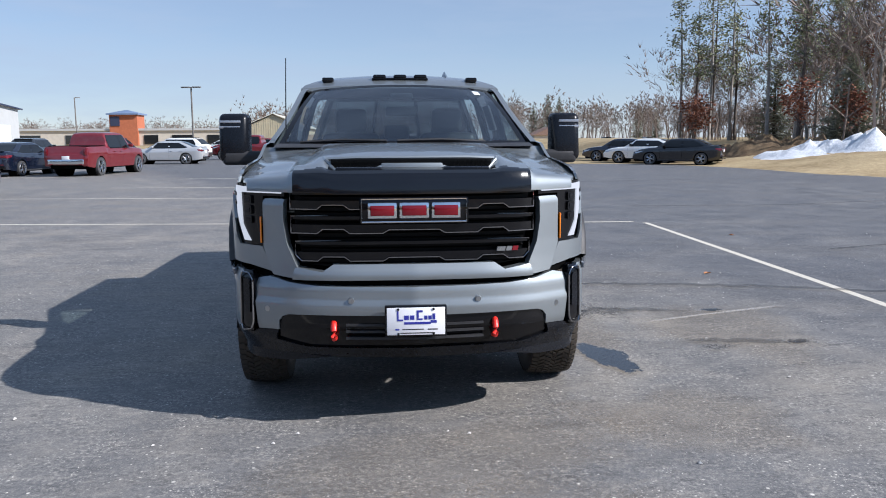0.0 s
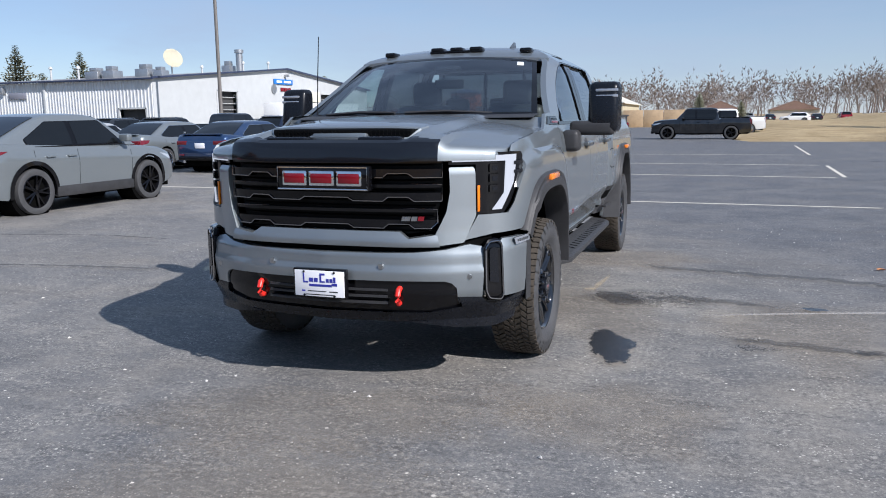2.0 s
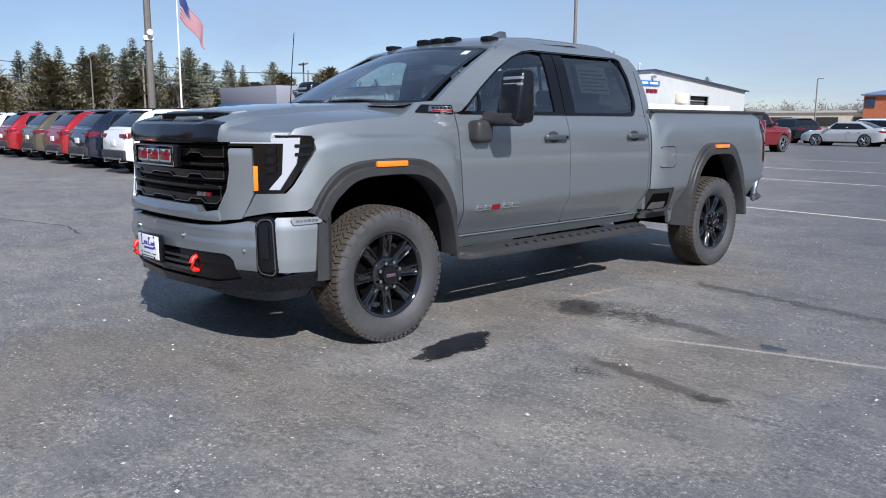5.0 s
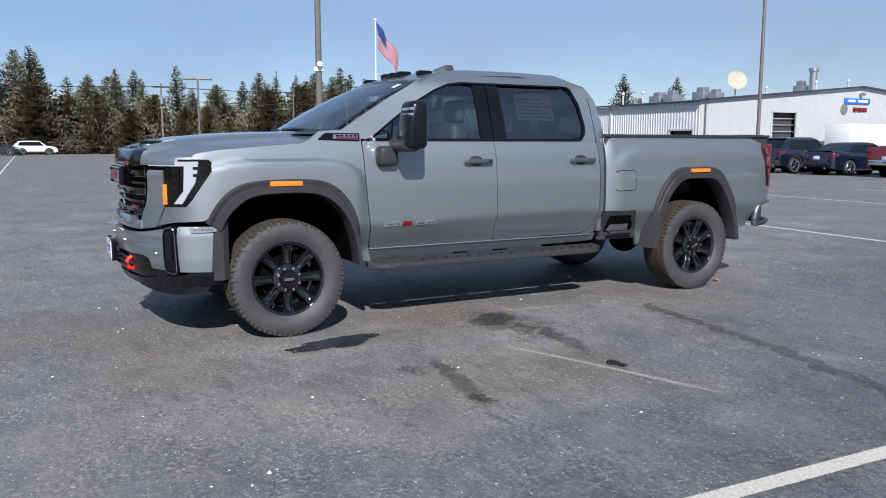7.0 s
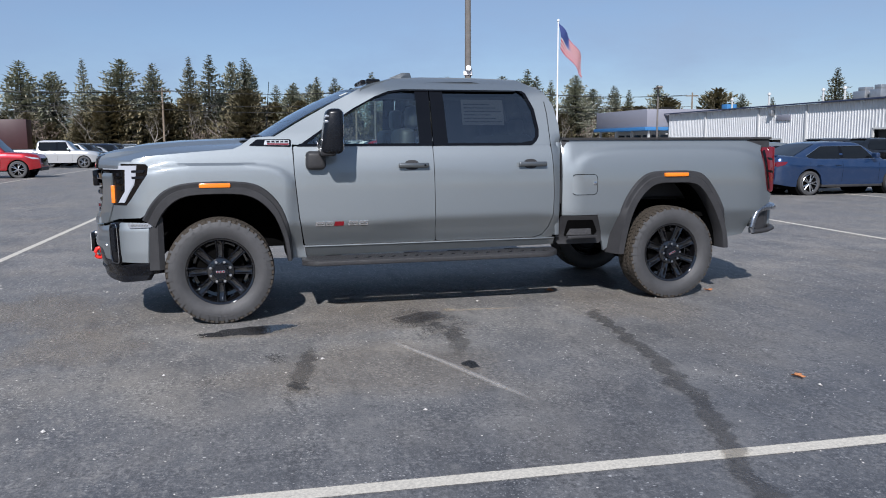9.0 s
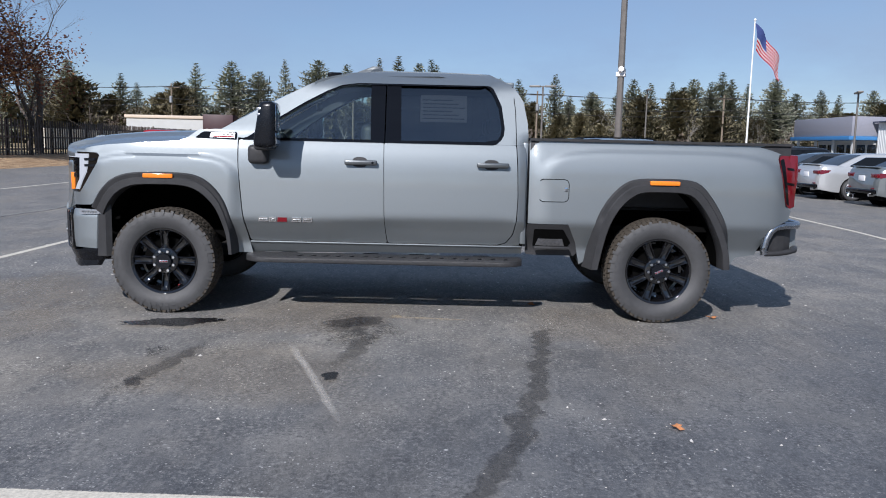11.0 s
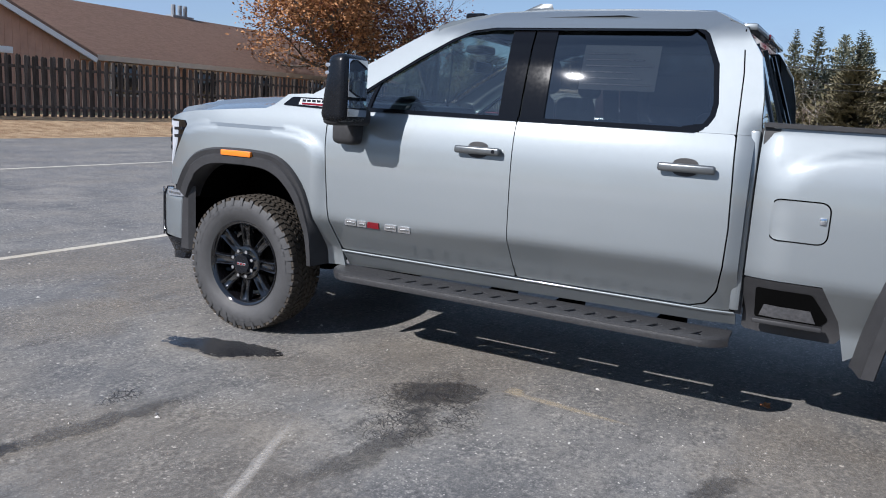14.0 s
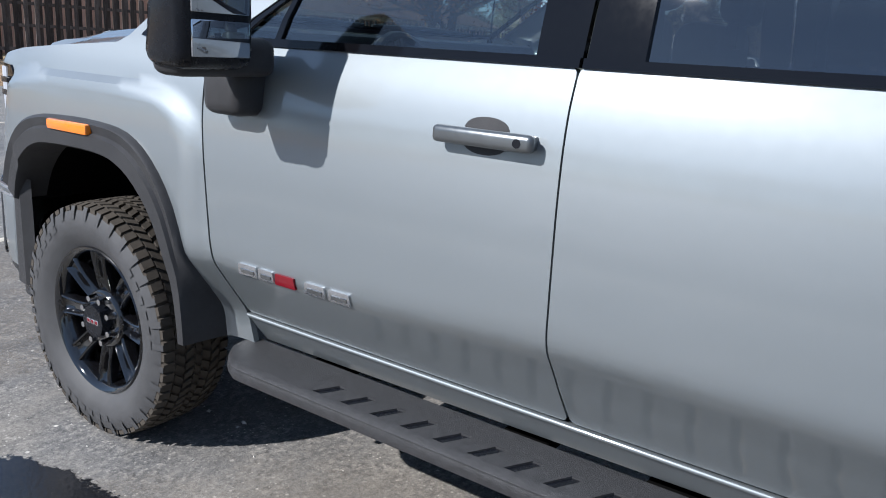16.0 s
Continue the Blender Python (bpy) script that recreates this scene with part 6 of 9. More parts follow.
part("fin_aerial", bm, M_HANDLE, roof)
bm = bmesh.new()
cyl(bm, (-0.80, 0.44, 1.44), (-0.80, 0.445, 1.51), 0.014, 0.010, 10)
sweep(bm, [(-0.80, 0.445, 1.50), (-0.795, 0.465, 1.8), (-0.79, 0.49, 2.07)], [0.0045, 0.004, 0.003], 6)
part("whip_aerial", bm, M_SATINBLK, truck, "thin black whip aerial")

# ---- cabin ----
bm = bmesh.new()
box(bm, -0.84, 0.84, 0.30, 0.86, 1.05, 1.42, 0.05)
box(bm, -0.80, 0.80, 0.25, 0.70, 1.38, 1.475, 0.03)
part("dashboard", bm, M_PLASTIC, truck)
part("console", bx(-0.13, 0.13, 0.85, 1.70, 0.70, 1.08, 0.03), M_PLASTIC, truck)
bm = bmesh.new()
a = Matrix.Translation((0.40, 0.92, 1.30)) @ Matrix.Rotation(radians(-68), 4, "X")
pts = [a @ Vector((0.19 * math.cos(t), 0.19 * math.sin(t), 0)) for t in np.linspace(0, 2 * math.pi, 28, endpoint=False)]
sweep(bm, pts, 0.016, 8, closed=True)
for t in (0, math.pi, 1.5 * math.pi):
    sweep(bm, [a @ Vector((0, 0, -0.02)), a @ Vector((0.19 * math.cos(t), 0.19 * math.sin(t), 0))], 0.014, 6)
cyl(bm, a @ Vector((0, 0, -0.2)), a @ Vector((0, 0, 0.02)), 0.05, 0.07, 14)
part("steering_wheel", bm, M_SEAT, truck)
for sx in (-1, 1):
    x = sx * 0.40
    bm = bmesh.new()
    box(bm, x - 0.25, x + 0.25, 1.12, 1.62, 0.82, 1.00, 0.05, 3)
    vs = box(bm, x - 0.24, x + 0.24, 1.55, 1.70, 0.95, 1.58, 0.06, 3)
    box(bm, x - 0.13, x + 0.13, 1.66, 1.76, 1.58, 1.78, 0.045, 3)
    box(bm, x - 0.05, x + 0.05, 1.68, 1.72, 1.5, 1.62)
    part("front_seat", bm, M_SEAT, truck, "black leather front seat with headrest")
bm = bmesh.new()
box(bm, -0.72, 0.72, 2.15, 2.62, 0.85, 1.02, 0.05, 3)
box(bm, -0.72, 0.72, 2.60, 2.78, 0.98, 1.52, 0.06, 3)
for x in (-0.45, 0.0, 0.45):
    box(bm, x - 0.12, x + 0.12, 2.64, 2.74, 1.52, 1.66, 0.04, 3)
part("rear_seat", bm, M_SEAT, truck)
bm = bmesh.new()
grid(bm, [[(x, y, roof_z(x, y) - 0.045) for x in np.linspace(-0.66, 0.66, 9)] for y in (1.24, 1.6, 2.2, 2.75)])
part("headliner", bm, M_TRIM, truck)
both("door_card", bx(0.865, 0.90, 0.66, 1.77, 0.66, 1.415, 0.01), M_SEAT, fdoors)
both("door_card", bx(0.865, 0.90, 1.80, 2.80, 0.66, 1.415, 0.01), M_SEAT, rdoors)
bm = bmesh.new()
box(bm, -0.12, 0.12, 1.10, 1.125, 1.70, 1.77, 0.015)
part("rear_view_mirror", bm, M_PLASTIC, windshield)
# price sheet inside the rear window
part("price_sheet", slab([(2.06, 1.60), (2.44, 1.60), (2.44, 1.82), (2.06, 1.82)], lambda y, z: side(y, z, -0.022), 0.2, 0.002), M_PAPER, rdoors[0], "printed white price sheet")
for k in range(6):
    part("printed_bar", slab([(2.08, 1.625 + 0.03 * k), (2.42 - 0.05 * (k % 3), 1.625 + 0.03 * k), (2.42 - 0.05 * (k % 3), 1.632 + 0.03 * k), (2.08, 1.632 + 0.03 * k)], lambda y, z: side(y, z, -0.0205), 0.3, 0), M_SATINBLK, rdoors[0])

# ---- buildings ----
M_WHITEMETAL = mat("white_metal_wall", (0.47, 0.48, 0.475), 0.45, 0, 0.06, 1.5, coords="World")
M_RIBBED = mat("ribbed_white_metal", (0.62, 0.63, 0.63), 0.42, 0, 0.08, 1.5, coords="World")
M_TRIMDK = mat("dark_blue_trim", (0.03, 0.04, 0.08), 0.5, 0, 0.1, coords="World")
M_BLUESIGN = mat("blue_sign", (0.02, 0.16, 0.50), 0.4, 0, 0.05)
M_ROOFGREY = mat("grey_roofing", (0.22, 0.22, 0.23), 0.8, 0, 0.2, coords="World")
M_GREYPANEL = mat("grey_composite", (0.27, 0.27, 0.31), 0.4, 0.2, 0.06, coords="World")
M_BLUEBAND = mat("blue_band", (0.045, 0.17, 0.38), 0.4, 0, 0.06)
M_TAN = mat("tan_metal", (0.50, 0.44, 0.30), 0.55, 0, 0.08, 1.2, coords="World")
M_TANROOF = mat("pale_metal_roof", (0.60, 0.56, 0.46), 0.45, 0, 0.08, coords="World")
M_TANWOOD = mat("tan_board", (0.46, 0.33, 0.20), 0.8, 0, 0.15, 2, coords="World")
M_BEIGE = mat("beige_stucco", (0.56, 0.51, 0.43), 0.8, 0, 0.1, 1, coords="World")
M_BRICK = mat("orange_brick", (0.42, 0.13, 0.06), 0.8, 0, 0.15, 2, coords="World")
M_CREAM = mat("cream_dish", (0.78, 0.72, 0.55), 0.5, 0, 0.06)
M_GALV = mat("galvanised_steel", (0.42, 0.43, 0.44), 0.4, 0.8, 0.12)
M_POLE = mat("bronze_pole", (0.17, 0.155, 0.14), 0.5, 0.3, 0.15)
M_SHINGLE = two_tone("brown_shingle", (0.215, 0.140, 0.108), (0.30, 0.20, 0.158), 3.0, 0.95, 0.5, 0.02, stretch=(1, 1, 5))
M_SIDING = mat("pinkish_brown_siding", (0.50, 0.29, 0.205), 0.75, 0, 0.12, 3, coords="World")
M_FASCIA = mat("pale_fascia", (0.56, 0.47, 0.38), 0.6, 0, 0.08, coords="World")
M_DARKWIN = mat("dark_window", (0.015, 0.017, 0.02), 0.08, 0, 0.1, coat=0.5)
M_FENCE = two_tone("weathered_board", (0.050, 0.041, 0.036), (0.135, 0.112, 0.097), 4.0, 0.9, 0.5, 0.01, stretch=(3, 3, 0.35))
nt = M_FENCE.node_tree
b = nt.nodes["Principled BSDF"]
old = b.inputs["Base Color"].links[0].from_socket
nt.links.new(mixed(nt, 1.0, old, ramp(nt, nt.nodes.new("ShaderNodeObjectInfo").outputs["Random"], [(0.0, 0.45), (0.6, 1.0), (1.0, 1.7)]), "MULTIPLY"), b.inputs["Base Color"])
# dark colour that stands for the unlit inside of the workshop bays
M_INSIDE = mat("dim_interior", (0.05, 0.05, 0.05), 0.9, 0, 0.2)


def ribbed(bm, x0, x1, y, z0, z1, pitch=0.30, deep=0.04):
    """A ribbed metal wall that faces -y."""
    n = int(abs(x1 - x0) / pitch)
    rows = [[], []]
    for i in range(n):
        for f, d in ((0.0, 0), (0.55, 0), (0.65, deep), (0.9, deep)):
            x = x0 + (x1 - x0) * (i + f) / n
            rows[0].append((x, y - d, z0))
            rows[1].append((x, y - d, z1))
    for r, z in zip(rows, (z0, z1)):
        r.append((x1, y, z))
    grid(bm, rows)


def dealership():
    d = thing("dealership_workshop", "long white metal dealership workshop with open bay doors", "building", at=(-60, 66, 0))
    inv = d.matrix_world.inverted()

    def p(name, bm, m, label="", smooth=30):
        bm.transform(inv)
        return part(name, bm, m, d, label, smooth)
    # south wall, ribbed, with two openings
    bm = bmesh.new()
    for x0, x1, z0 in ((-73.4, -55.9, 0), (-55.9, -53.9, 1.75), (-53.9, -43.4, 0), (-43.4, -40.7, 2.45), (-40.7, -40.05, 0)):
        ribbed(bm, x0, x1, 47, z0, 4.72)
    p("ribbed_wall", bm, M_RIBBED, smooth=0)
    for x0, x1, z1 in ((-55.9, -53.9, 1.75), (-43.4, -40.7, 2.45)):
        p("bay_opening", bx(x0, x1, 47.5, 52, 0, z1), M_INSIDE)
        bm = bmesh.new()
        for xx in (x0, x1):
            box(bm, xx - 0.08, xx + 0.08, 46.93, 47.1, 0, z1 + 0.08)
        box(bm, x0, x1, 46.93, 47.1, z1, z1 + 0.14)
        p("bay_frame", bm, M_WHITEMETAL)
    for x in (-50.8, -57.25, -66.0):
        p("downpipe", bx(x - 0.12, x + 0.12, 46.86, 46.98, 0, 4.7, 0.02), M_WHITEMETAL)
    p("wall_sign", bx(-54.6, -52.7, 46.85, 46.92, 3.45, 3.95, 0.02), M_GREYPANEL, "faded blue-grey wall sign")
    p("wall_lamp", bx(-55.4, -55.0, 46.6, 46.95, 3.9, 4.4, 0.05), M_GALV)
    # east gable wall with bay doors
    ys = [(47, 4.85), (55.4, 5.55), (58.6, 5.82), (67.2, 6.52), (74.6, 5.98), (78.7, 5.67), (87, 5.0)]

    def top(y):
        return lerp_table(y, ys)
    bm = bmesh.new()
    for y0, y1, z0 in ((47, 55.4, 0), (55.4, 58.6, 4.05), (58.6, 74.6, 0), (74.6, 78.7, 4.2), (78.7, 87, 0)):
        cut = [y0] + [y for y, _ in ys if y0 < y < y1] + [y1]
        for a, b in zip(cut, cut[1:]):
            prism(bm, [(-40, a, z0), (-40, b, z0), (-40, b, top(b)), (-40, a, top(a))], (-0.2, 0, 0))
    bmesh.ops.remove_doubles(bm, verts=bm.verts[:], dist=1e-3)
    p("gable_wall", bm, M_WHITEMETAL)
    for y0, y1, z1 in ((55.4, 58.6, 4.05), (74.6, 78.7, 4.2)):
        p("bay_opening", bx(-44.5, -40.5, y0, y1, 0, z1), M_INSIDE)
        bm = bmesh.new()
        for yy in (y0, y1):
            box(bm, -40.06, -39.94, yy - 0.1, yy + 0.1, 0, z1 + 0.1)
        box(bm, -40.06, -39.94, y0, y1, z1, z1 + 0.18)
        for k in range(3):
            z = z1 - 0.55 * k - 0.5
            box(bm, -40.35, -40.28, y0, y1, z - 0.02, z + 0.02)
        p("bay_frame", bm, M_WHITEMETAL)
    # roof and dark blue edge
    bm = bmesh.new()
    prism(bm, [(-73.6, 46.7, 4.72), (-39.7, 46.7, 4.80), (-39.7, 67.2, 6.50), (-73.6, 67.2, 6.2)], (0, 0, 0.08))
    prism(bm, [(-73.6, 67.2, 6.2), (-39.7, 67.2, 6.50), (-39.7, 87.4, 4.95), (-73.6, 87.4, 4.75)], (0, 0, 0.08))
    p("roof", bm, M_ROOFGREY)
    bm = bmesh.new()
    prism(bm, [(-39.62, 46.6, 4.78), (-39.62, 67.2, 6.50), (-39.62, 67.2, 6.64), (-39.62, 46.6, 4.92)], (-0.12, 0, 0))
    prism(bm, [(-39.62, 67.2, 6.50), (-39.62, 87.4, 4.92), (-39.62, 87.4, 5.06), (-39.62, 67.2, 6.64)], (-0.12, 0, 0))
    box(bm, -73.7, -39.6, 46.55, 46.68, 4.72, 4.84)
    p("roof_edge", bm, M_TRIMDK)
    p("back_wall", bx(-73.4, -40.2, 86.8, 87.0, 0, 4.8), M_WHITEMETAL)
    p("west_wall", bx(-73.4, -73.2, 47.1, 86.8, 0, 4.8), M_WHITEMETAL)
    # signs are plain shapes
    s = p("wall_sign", bx(-39.97, -39.85, 64.9, 68.5, 5.0, 5.5, 0.02), M_BLUESIGN, "blue wall sign with white bars")
    bm = bmesh.new()
    for y0, y1 in ((65.3, 66.3), (66.7, 68.1)):
        box(bm, -39.84, -39.82, y0, y1, 5.15, 5.36)
    p("sign_bars", bm, M_WHITE, smooth=0)
    bm = bmesh.new()
    cyl(bm, (-39.97, 64.9, 4.5), (-39.88, 64.9, 4.5), 0.46, 0.46, 20)
    p("round_emblem", bm, M_GALV)
    bm = bmesh.new()
    for y in (66.2, 66.9, 67.6):
        box(bm, -39.97, -39.88, y, y + 0.56, 4.3, 4.68, 0.03)
    p("emblem_block", bm, M_RED)
    p("heater_unit", bx(-39.98, -39.3, 71.8, 73.3, 3.3, 4.4, 0.1), M_CREAM)
    p("lamp_bracket", bx(-39.98, -39.5, 67.0, 67.3, 5.75, 6.0, 0.05), M_GALV)
    # roof plant
    bm = bmesh.new()
    cyl(bm, (-47.1, 70, 5.9), (-47.1, 70, 8.6), 0.36, n=20)
    cyl(bm, (-47.1, 70, 8.6), (-47.1, 70, 8.95), 0.48, n=20)
    p("roof_flue", bm, M_GALV, "galvanised roof flue")
    for c in ((-48.5, 70, 6.6, 0.55, 1.2), (-49.9, 52, 5.3, 0.70, 0.85), (-48.2, 52, 5.3, 0.62, 0.95), (-44.6, 52, 5.3, 0.66, 1.0), (-43.1, 52, 5.3, 0.5, 0.75)):
        x, y, z, w, h = c
        bm = bx(x - w, x + w, y - w, y + w, z - 0.4, z + h * 0.6, 0.05)
        box(bm, x - w * 0.6, x + w * 0.6, y - w * 0.6, y + w * 0.6, z + h * 0.6, z + h, 0.05)
        p("roof_unit", bm, M_GALV)
    for x, y, z in ((-46, 69, 7.4), (-46, 74, 7.7), (-46, 61.8, 6.6), (-55, 52, 6.2), (-60, 50, 6.1), (-66, 50, 5.9), (-50, 50, 6.0)):
        bm = bmesh.new()
        cyl(bm, (x, y, 4.5), (x, y, z), 0.09, n=8)
        cyl(bm, (x, y, z), (x, y, z + 0.22), 0.20, 0.12, n=10)
        p("vent_pipe", bm, M_WHITEMETAL)
    p("ridge_box", bx(-69.4, -68.4, 51, 52.2, 4.8, 5.65, 0.05), M_BLUEBAND)
    bm = bmesh.new()
    a = Matrix.Translation((-48.0, 60, 7.4)) @ Vector((0.8, -0.45, 0.35)).to_track_quat("Z", "Y").to_matrix().to_4x4()
    rows = [[a @ Vector((r * math.cos(t), r * math.sin(t), 0.20 * (r / 0.95) ** 2)) for t in np.linspace(0, 2 * math.pi, 25)] for r in (0.02, 0.35, 0.65, 0.95)]
    grid(bm, rows)
    bmesh.ops.solidify(bm, geom=bm.faces[:], thickness=0.05)
    p("satellite_dish", bm, M_CREAM, "pale satellite dish")
    bm = bmesh.new()
    cyl(bm, (-48.2, 60.1, 5.6), (-48.2, 60.1, 7.35), 0.07, n=8)
    p("dish_post", bm, M_GALV)


dealership()

# showroom with grey fascia
sr = thing("showroom", "grey panelled showroom with a blue band under the fascia", "building", at=(-80, 52, 0))


def sub(t, name, bm, m, label="", smooth=30):
    bm.transform(t.matrix_world.inverted())
    return part(name, bm, m, t, label, smooth)


sub(sr, "fascia", bx(-87, -73.8, 44.5, 58, 3.35, 5.35, 0.03), M_GREYPANEL)
sub(sr, "blue_band", bx(-87.2, -73.6, 44.2, 57.5, 2.95, 3.34, 0.03), M_BLUEBAND)
sub(sr, "front_wall", bx(-86, -74, 47, 47.3, 0, 2.95), M_WHITEMETAL)
for k in range(6):
    x = -85.6 + 2.1 * k
    sub(sr, "window", bx(x, x + 1.6, 46.94, 46.99, 0.3, 2.5, 0.02), M_DARKWIN)
for x in (-86.5, -82.2, -78.2, -74.2):
    sub(sr, "post", bx(x - 0.12, x + 0.12, 44.8, 45.04, 0, 2.95), M_WHITEMETAL)

# white box trailer in front of the gable
tr = thing("box_trailer", "white box trailer parked by the workshop", "trailer", at=(-37, 67, 0))
sub(tr, "box", bx(-38.2, -35.8, 60, 75.5, 0.9, 3.05, 0.04), M_WHITE)
for y in (60.5, 69.0, 70.2):
    bm = bmesh.new()
    cyl(bm, (-38.1, y, 0.45), (-35.9, y, 0.45), 0.45, n=18)
    sub(tr, "wheel", bm, M_RUBBER)

# tan shed and board fence
sh = thing("metal_shed", "tan ribbed metal shed with a pale roof", "shed", at=(-14, 110, 0))
bm = bmesh.new()
prism(bm, [(-17.8, 100, 0), (-9.9, 100, 0), (-9.9, 100, 3.05), (-13.8, 100, 4.7), (-17.8, 100, 3.05)], (0, 0.2, 0))
box(bm, -10.1, -9.9, 100.2, 122, 0, 3.05)
box(bm, -17.8, -17.6, 100.2, 122, 0, 3.05)
sub(sh, "wall", bm, M_TAN)
bm = bmesh.new()
for k in range(26):
    x = -17.7 + 0.3 * k
    box(bm, x, x + 0.05, 99.96, 100.0, 0, 3.0 + 1.6 * (1 - abs(x + 13.8) / 4.0))
sub(sh, "ribs", bm, M_TAN, smooth=0)
bm = bmesh.new()
prism(bm, [(-18.2, 99.7, 3.0), (-13.8, 99.7, 4.82), (-13.8, 99.7, 4.9), (-18.2, 99.7, 3.08)], (0, 22.6, 0))
prism(bm, [(-13.8, 99.7, 4.82), (-9.5, 99.7, 3.0), (-9.5, 99.7, 3.08), (-13.8, 99.7, 4.9)], (0, 22.6, 0))
sub(sh, "roof", bm, M_TANROOF)
sub(sh, "door", bx(-12.6, -11.6, 99.93, 99.98, 0, 2.1), M_WHITEMETAL)
bf = thing("board_fence", "tall tan board fence beside the shed", "fence", at=(-5, 100, 0))
for x0, x1 in ((-9.8, -7.3), (-7.25, -4.8), (-4.75, -2.0)):
    sub(bf, "panel", bx(x0, x1, 99.9, 100, 0, 2.15, 0.02), M_TANWOOD)
ts = thing("tyre_stack", "stack of old black tyres by the shed", "tyres", at=(-10.9, 99, 0))
for k in range(4):
    bm = bmesh.new()
    rows = []
    for a in np.linspace(0, 2 * math.pi, 19):
        rows.append([((-10.9 + (0.62 + 0.17 * math.cos(b)) * math.cos(a)), 98.8 + 0.17 * math.sin(b) + 0.25 * k * 0.6, 0.75 + (0.62 + 0.17 * math.cos(b)) * math.sin(a)) for b in np.linspace(0, 2 * math.pi, 9)])
    grid(bm, rows)
    sub(ts, "tyre", bm, M_RUBBER)

# far shops
rs = thing("shop_row", "low beige row of shops with a flat roof", "shops", at=(-75, 235, 0))
sub(rs, "wall", bx(-112, -40, 232, 250, 0, 4.3), M_BEIGE)
sub(rs, "parapet", bx(-112.5, -39.5, 231.5, 250, 4.3, 4.9), M_WHITEMETAL)
for x0, x1 in ((-104, -97), (-90, -84), (-80, -76), (-68, -64), (-60, -54), (-50, -44)):
    sub(rs, "window", bx(x0, x1, 231.8, 231.95, 0.4, 3.0), M_DARKWIN)
sub(rs, "tower", bx(-77.2, -69.4, 230.8, 238, 0, 8.8), M_BRICK)
sub(rs, "tower_panel", bx(-76.9, -74.3, 230.6, 230.78, 5.6, 8.3), M_TRIMDK)
bm = bmesh.new()
prism(bm, [(-77.8, 230, 8.8), (-68.8, 230, 8.8), (-68.8, 239, 8.8), (-77.8, 239, 8.8)], (0, 0, 0.4))
bmesh.ops.create_cone(bm, cap_ends=True, segments=4, radius1=6.2, radius2=0.5, depth=1.1, matrix=Matrix.Translation((-73.3, 234.5, 9.7)) @ Matrix.Rotation(radians(45), 4, "Z"))
sub(rs, "tower_roof", bm, mat("blue_grey_roof", (0.14, 0.2, 0.32), 0.6, 0, 0.1, coords="World"))
fw = thing("far_warehouse", "long low white warehouse far across the lots", "warehouse", at=(-140, 250, 0))
sub(fw, "wall", bx(-175, -118, 245, 260, 0, 5.2), M_WHITEMETAL)
sub(fw, "roof", bx(-176, -117, 244, 261, 5.2, 5.6), M_ROOFGREY)
for i, (x, y, w, h) in enumerate(((16, 168, 9, 3.0), (2, 172, 7, 3.4), (36, 160, 7, 2.8))):
    hs = thing("far_house", "small pale house among the bare trees", "house", at=(x, y, 0))
    sub(hs, "wall", bx(x - w / 2, x + w / 2, y, y + 7, 0, h * 0.75), M_BEIGE if i != 1 else M_WHITEMETAL)
    bm = bmesh.new()
    prism(bm, [(x - w / 2 - 0.4, y - 0.4, h * 0.75), (x + w / 2 + 0.4, y - 0.4, h * 0.75), (x, y - 0.4, h * 0.75 + 1.8)], (0, 7.8, 0))
    sub(hs, "roof", bm, M_SHINGLE)
sw = thing("roadside_store", "low pale store with a dark sign wall", "building", at=(-130, -42, 0))
sub(sw, "wall", bx(-138, -122, -62, -38, 0, 4.2), M_BEIGE)
sub(sw, "sign_wall", bx(-122, -121.5, -38, -26, 0, 4.4), mat("maroon_wall", (0.10, 0.03, 0.03), 0.7, 0, 0.1))
sub(sw, "parapet", bx(-138.5, -121.6, -62, -37.8, 4.2, 4.6), M_WHITEMETAL)
sub(thing("garden_wall", "long low pale wall beyond the trees", "wall", at=(-75, -30, 0)), "panel", bx(-98, -58, -30.2, -30, 0, 2.2), M_BEIGE)

# brown house behind the fence
hs = thing("brown_house", "long brown house with a shingle hip roof", "house", at=(-28, -31, 0))
G = 0.3
sub(hs, "wall", bx(-42.8, -16.5, -39.4, -26.6, G - 0.4, 2.72), M_SIDING)
bm = bmesh.new()
E0, E1, RZ = 2.75, -26.0, 5.65
a = [(-44.0, -26.0, E0), (-16.8, -26.0, E0), (-16.8, -33.0, RZ), (-39.0, -33.0, RZ)]
b = [(-44.0, -40.0, E0), (-39.0, -33.0, RZ), (-16.8, -33.0, RZ), (-16.8, -40.0, E0)]
c = [(-44.0, -26.0, E0), (-39.0, -33.0, RZ), (-44.0, -40.0, E0)]
for q in (a, b, c):
    bm.faces.new([bm.verts.new(v) for v in q])
bmesh.ops.solidify(bm, geom=bm.faces[:], thickness=-0.12)
sub(hs, "roof", bm, M_SHINGLE)
bm = bmesh.new()
box(bm, -44.1, -16.8, -26.0, -25.9, E0 - 0.20, E0 + 0.03)
box(bm, -44.1, -44.0, -40.0, -25.9, E0 - 0.20, E0 + 0.03)
sub(hs, "fascia", bm, M_FASCIA)
sub(hs, "soffit", bx(-44.0, -16.8, -26.6, -26.0, E0 - 0.2, E0 - 0.15), M_FASCIA)
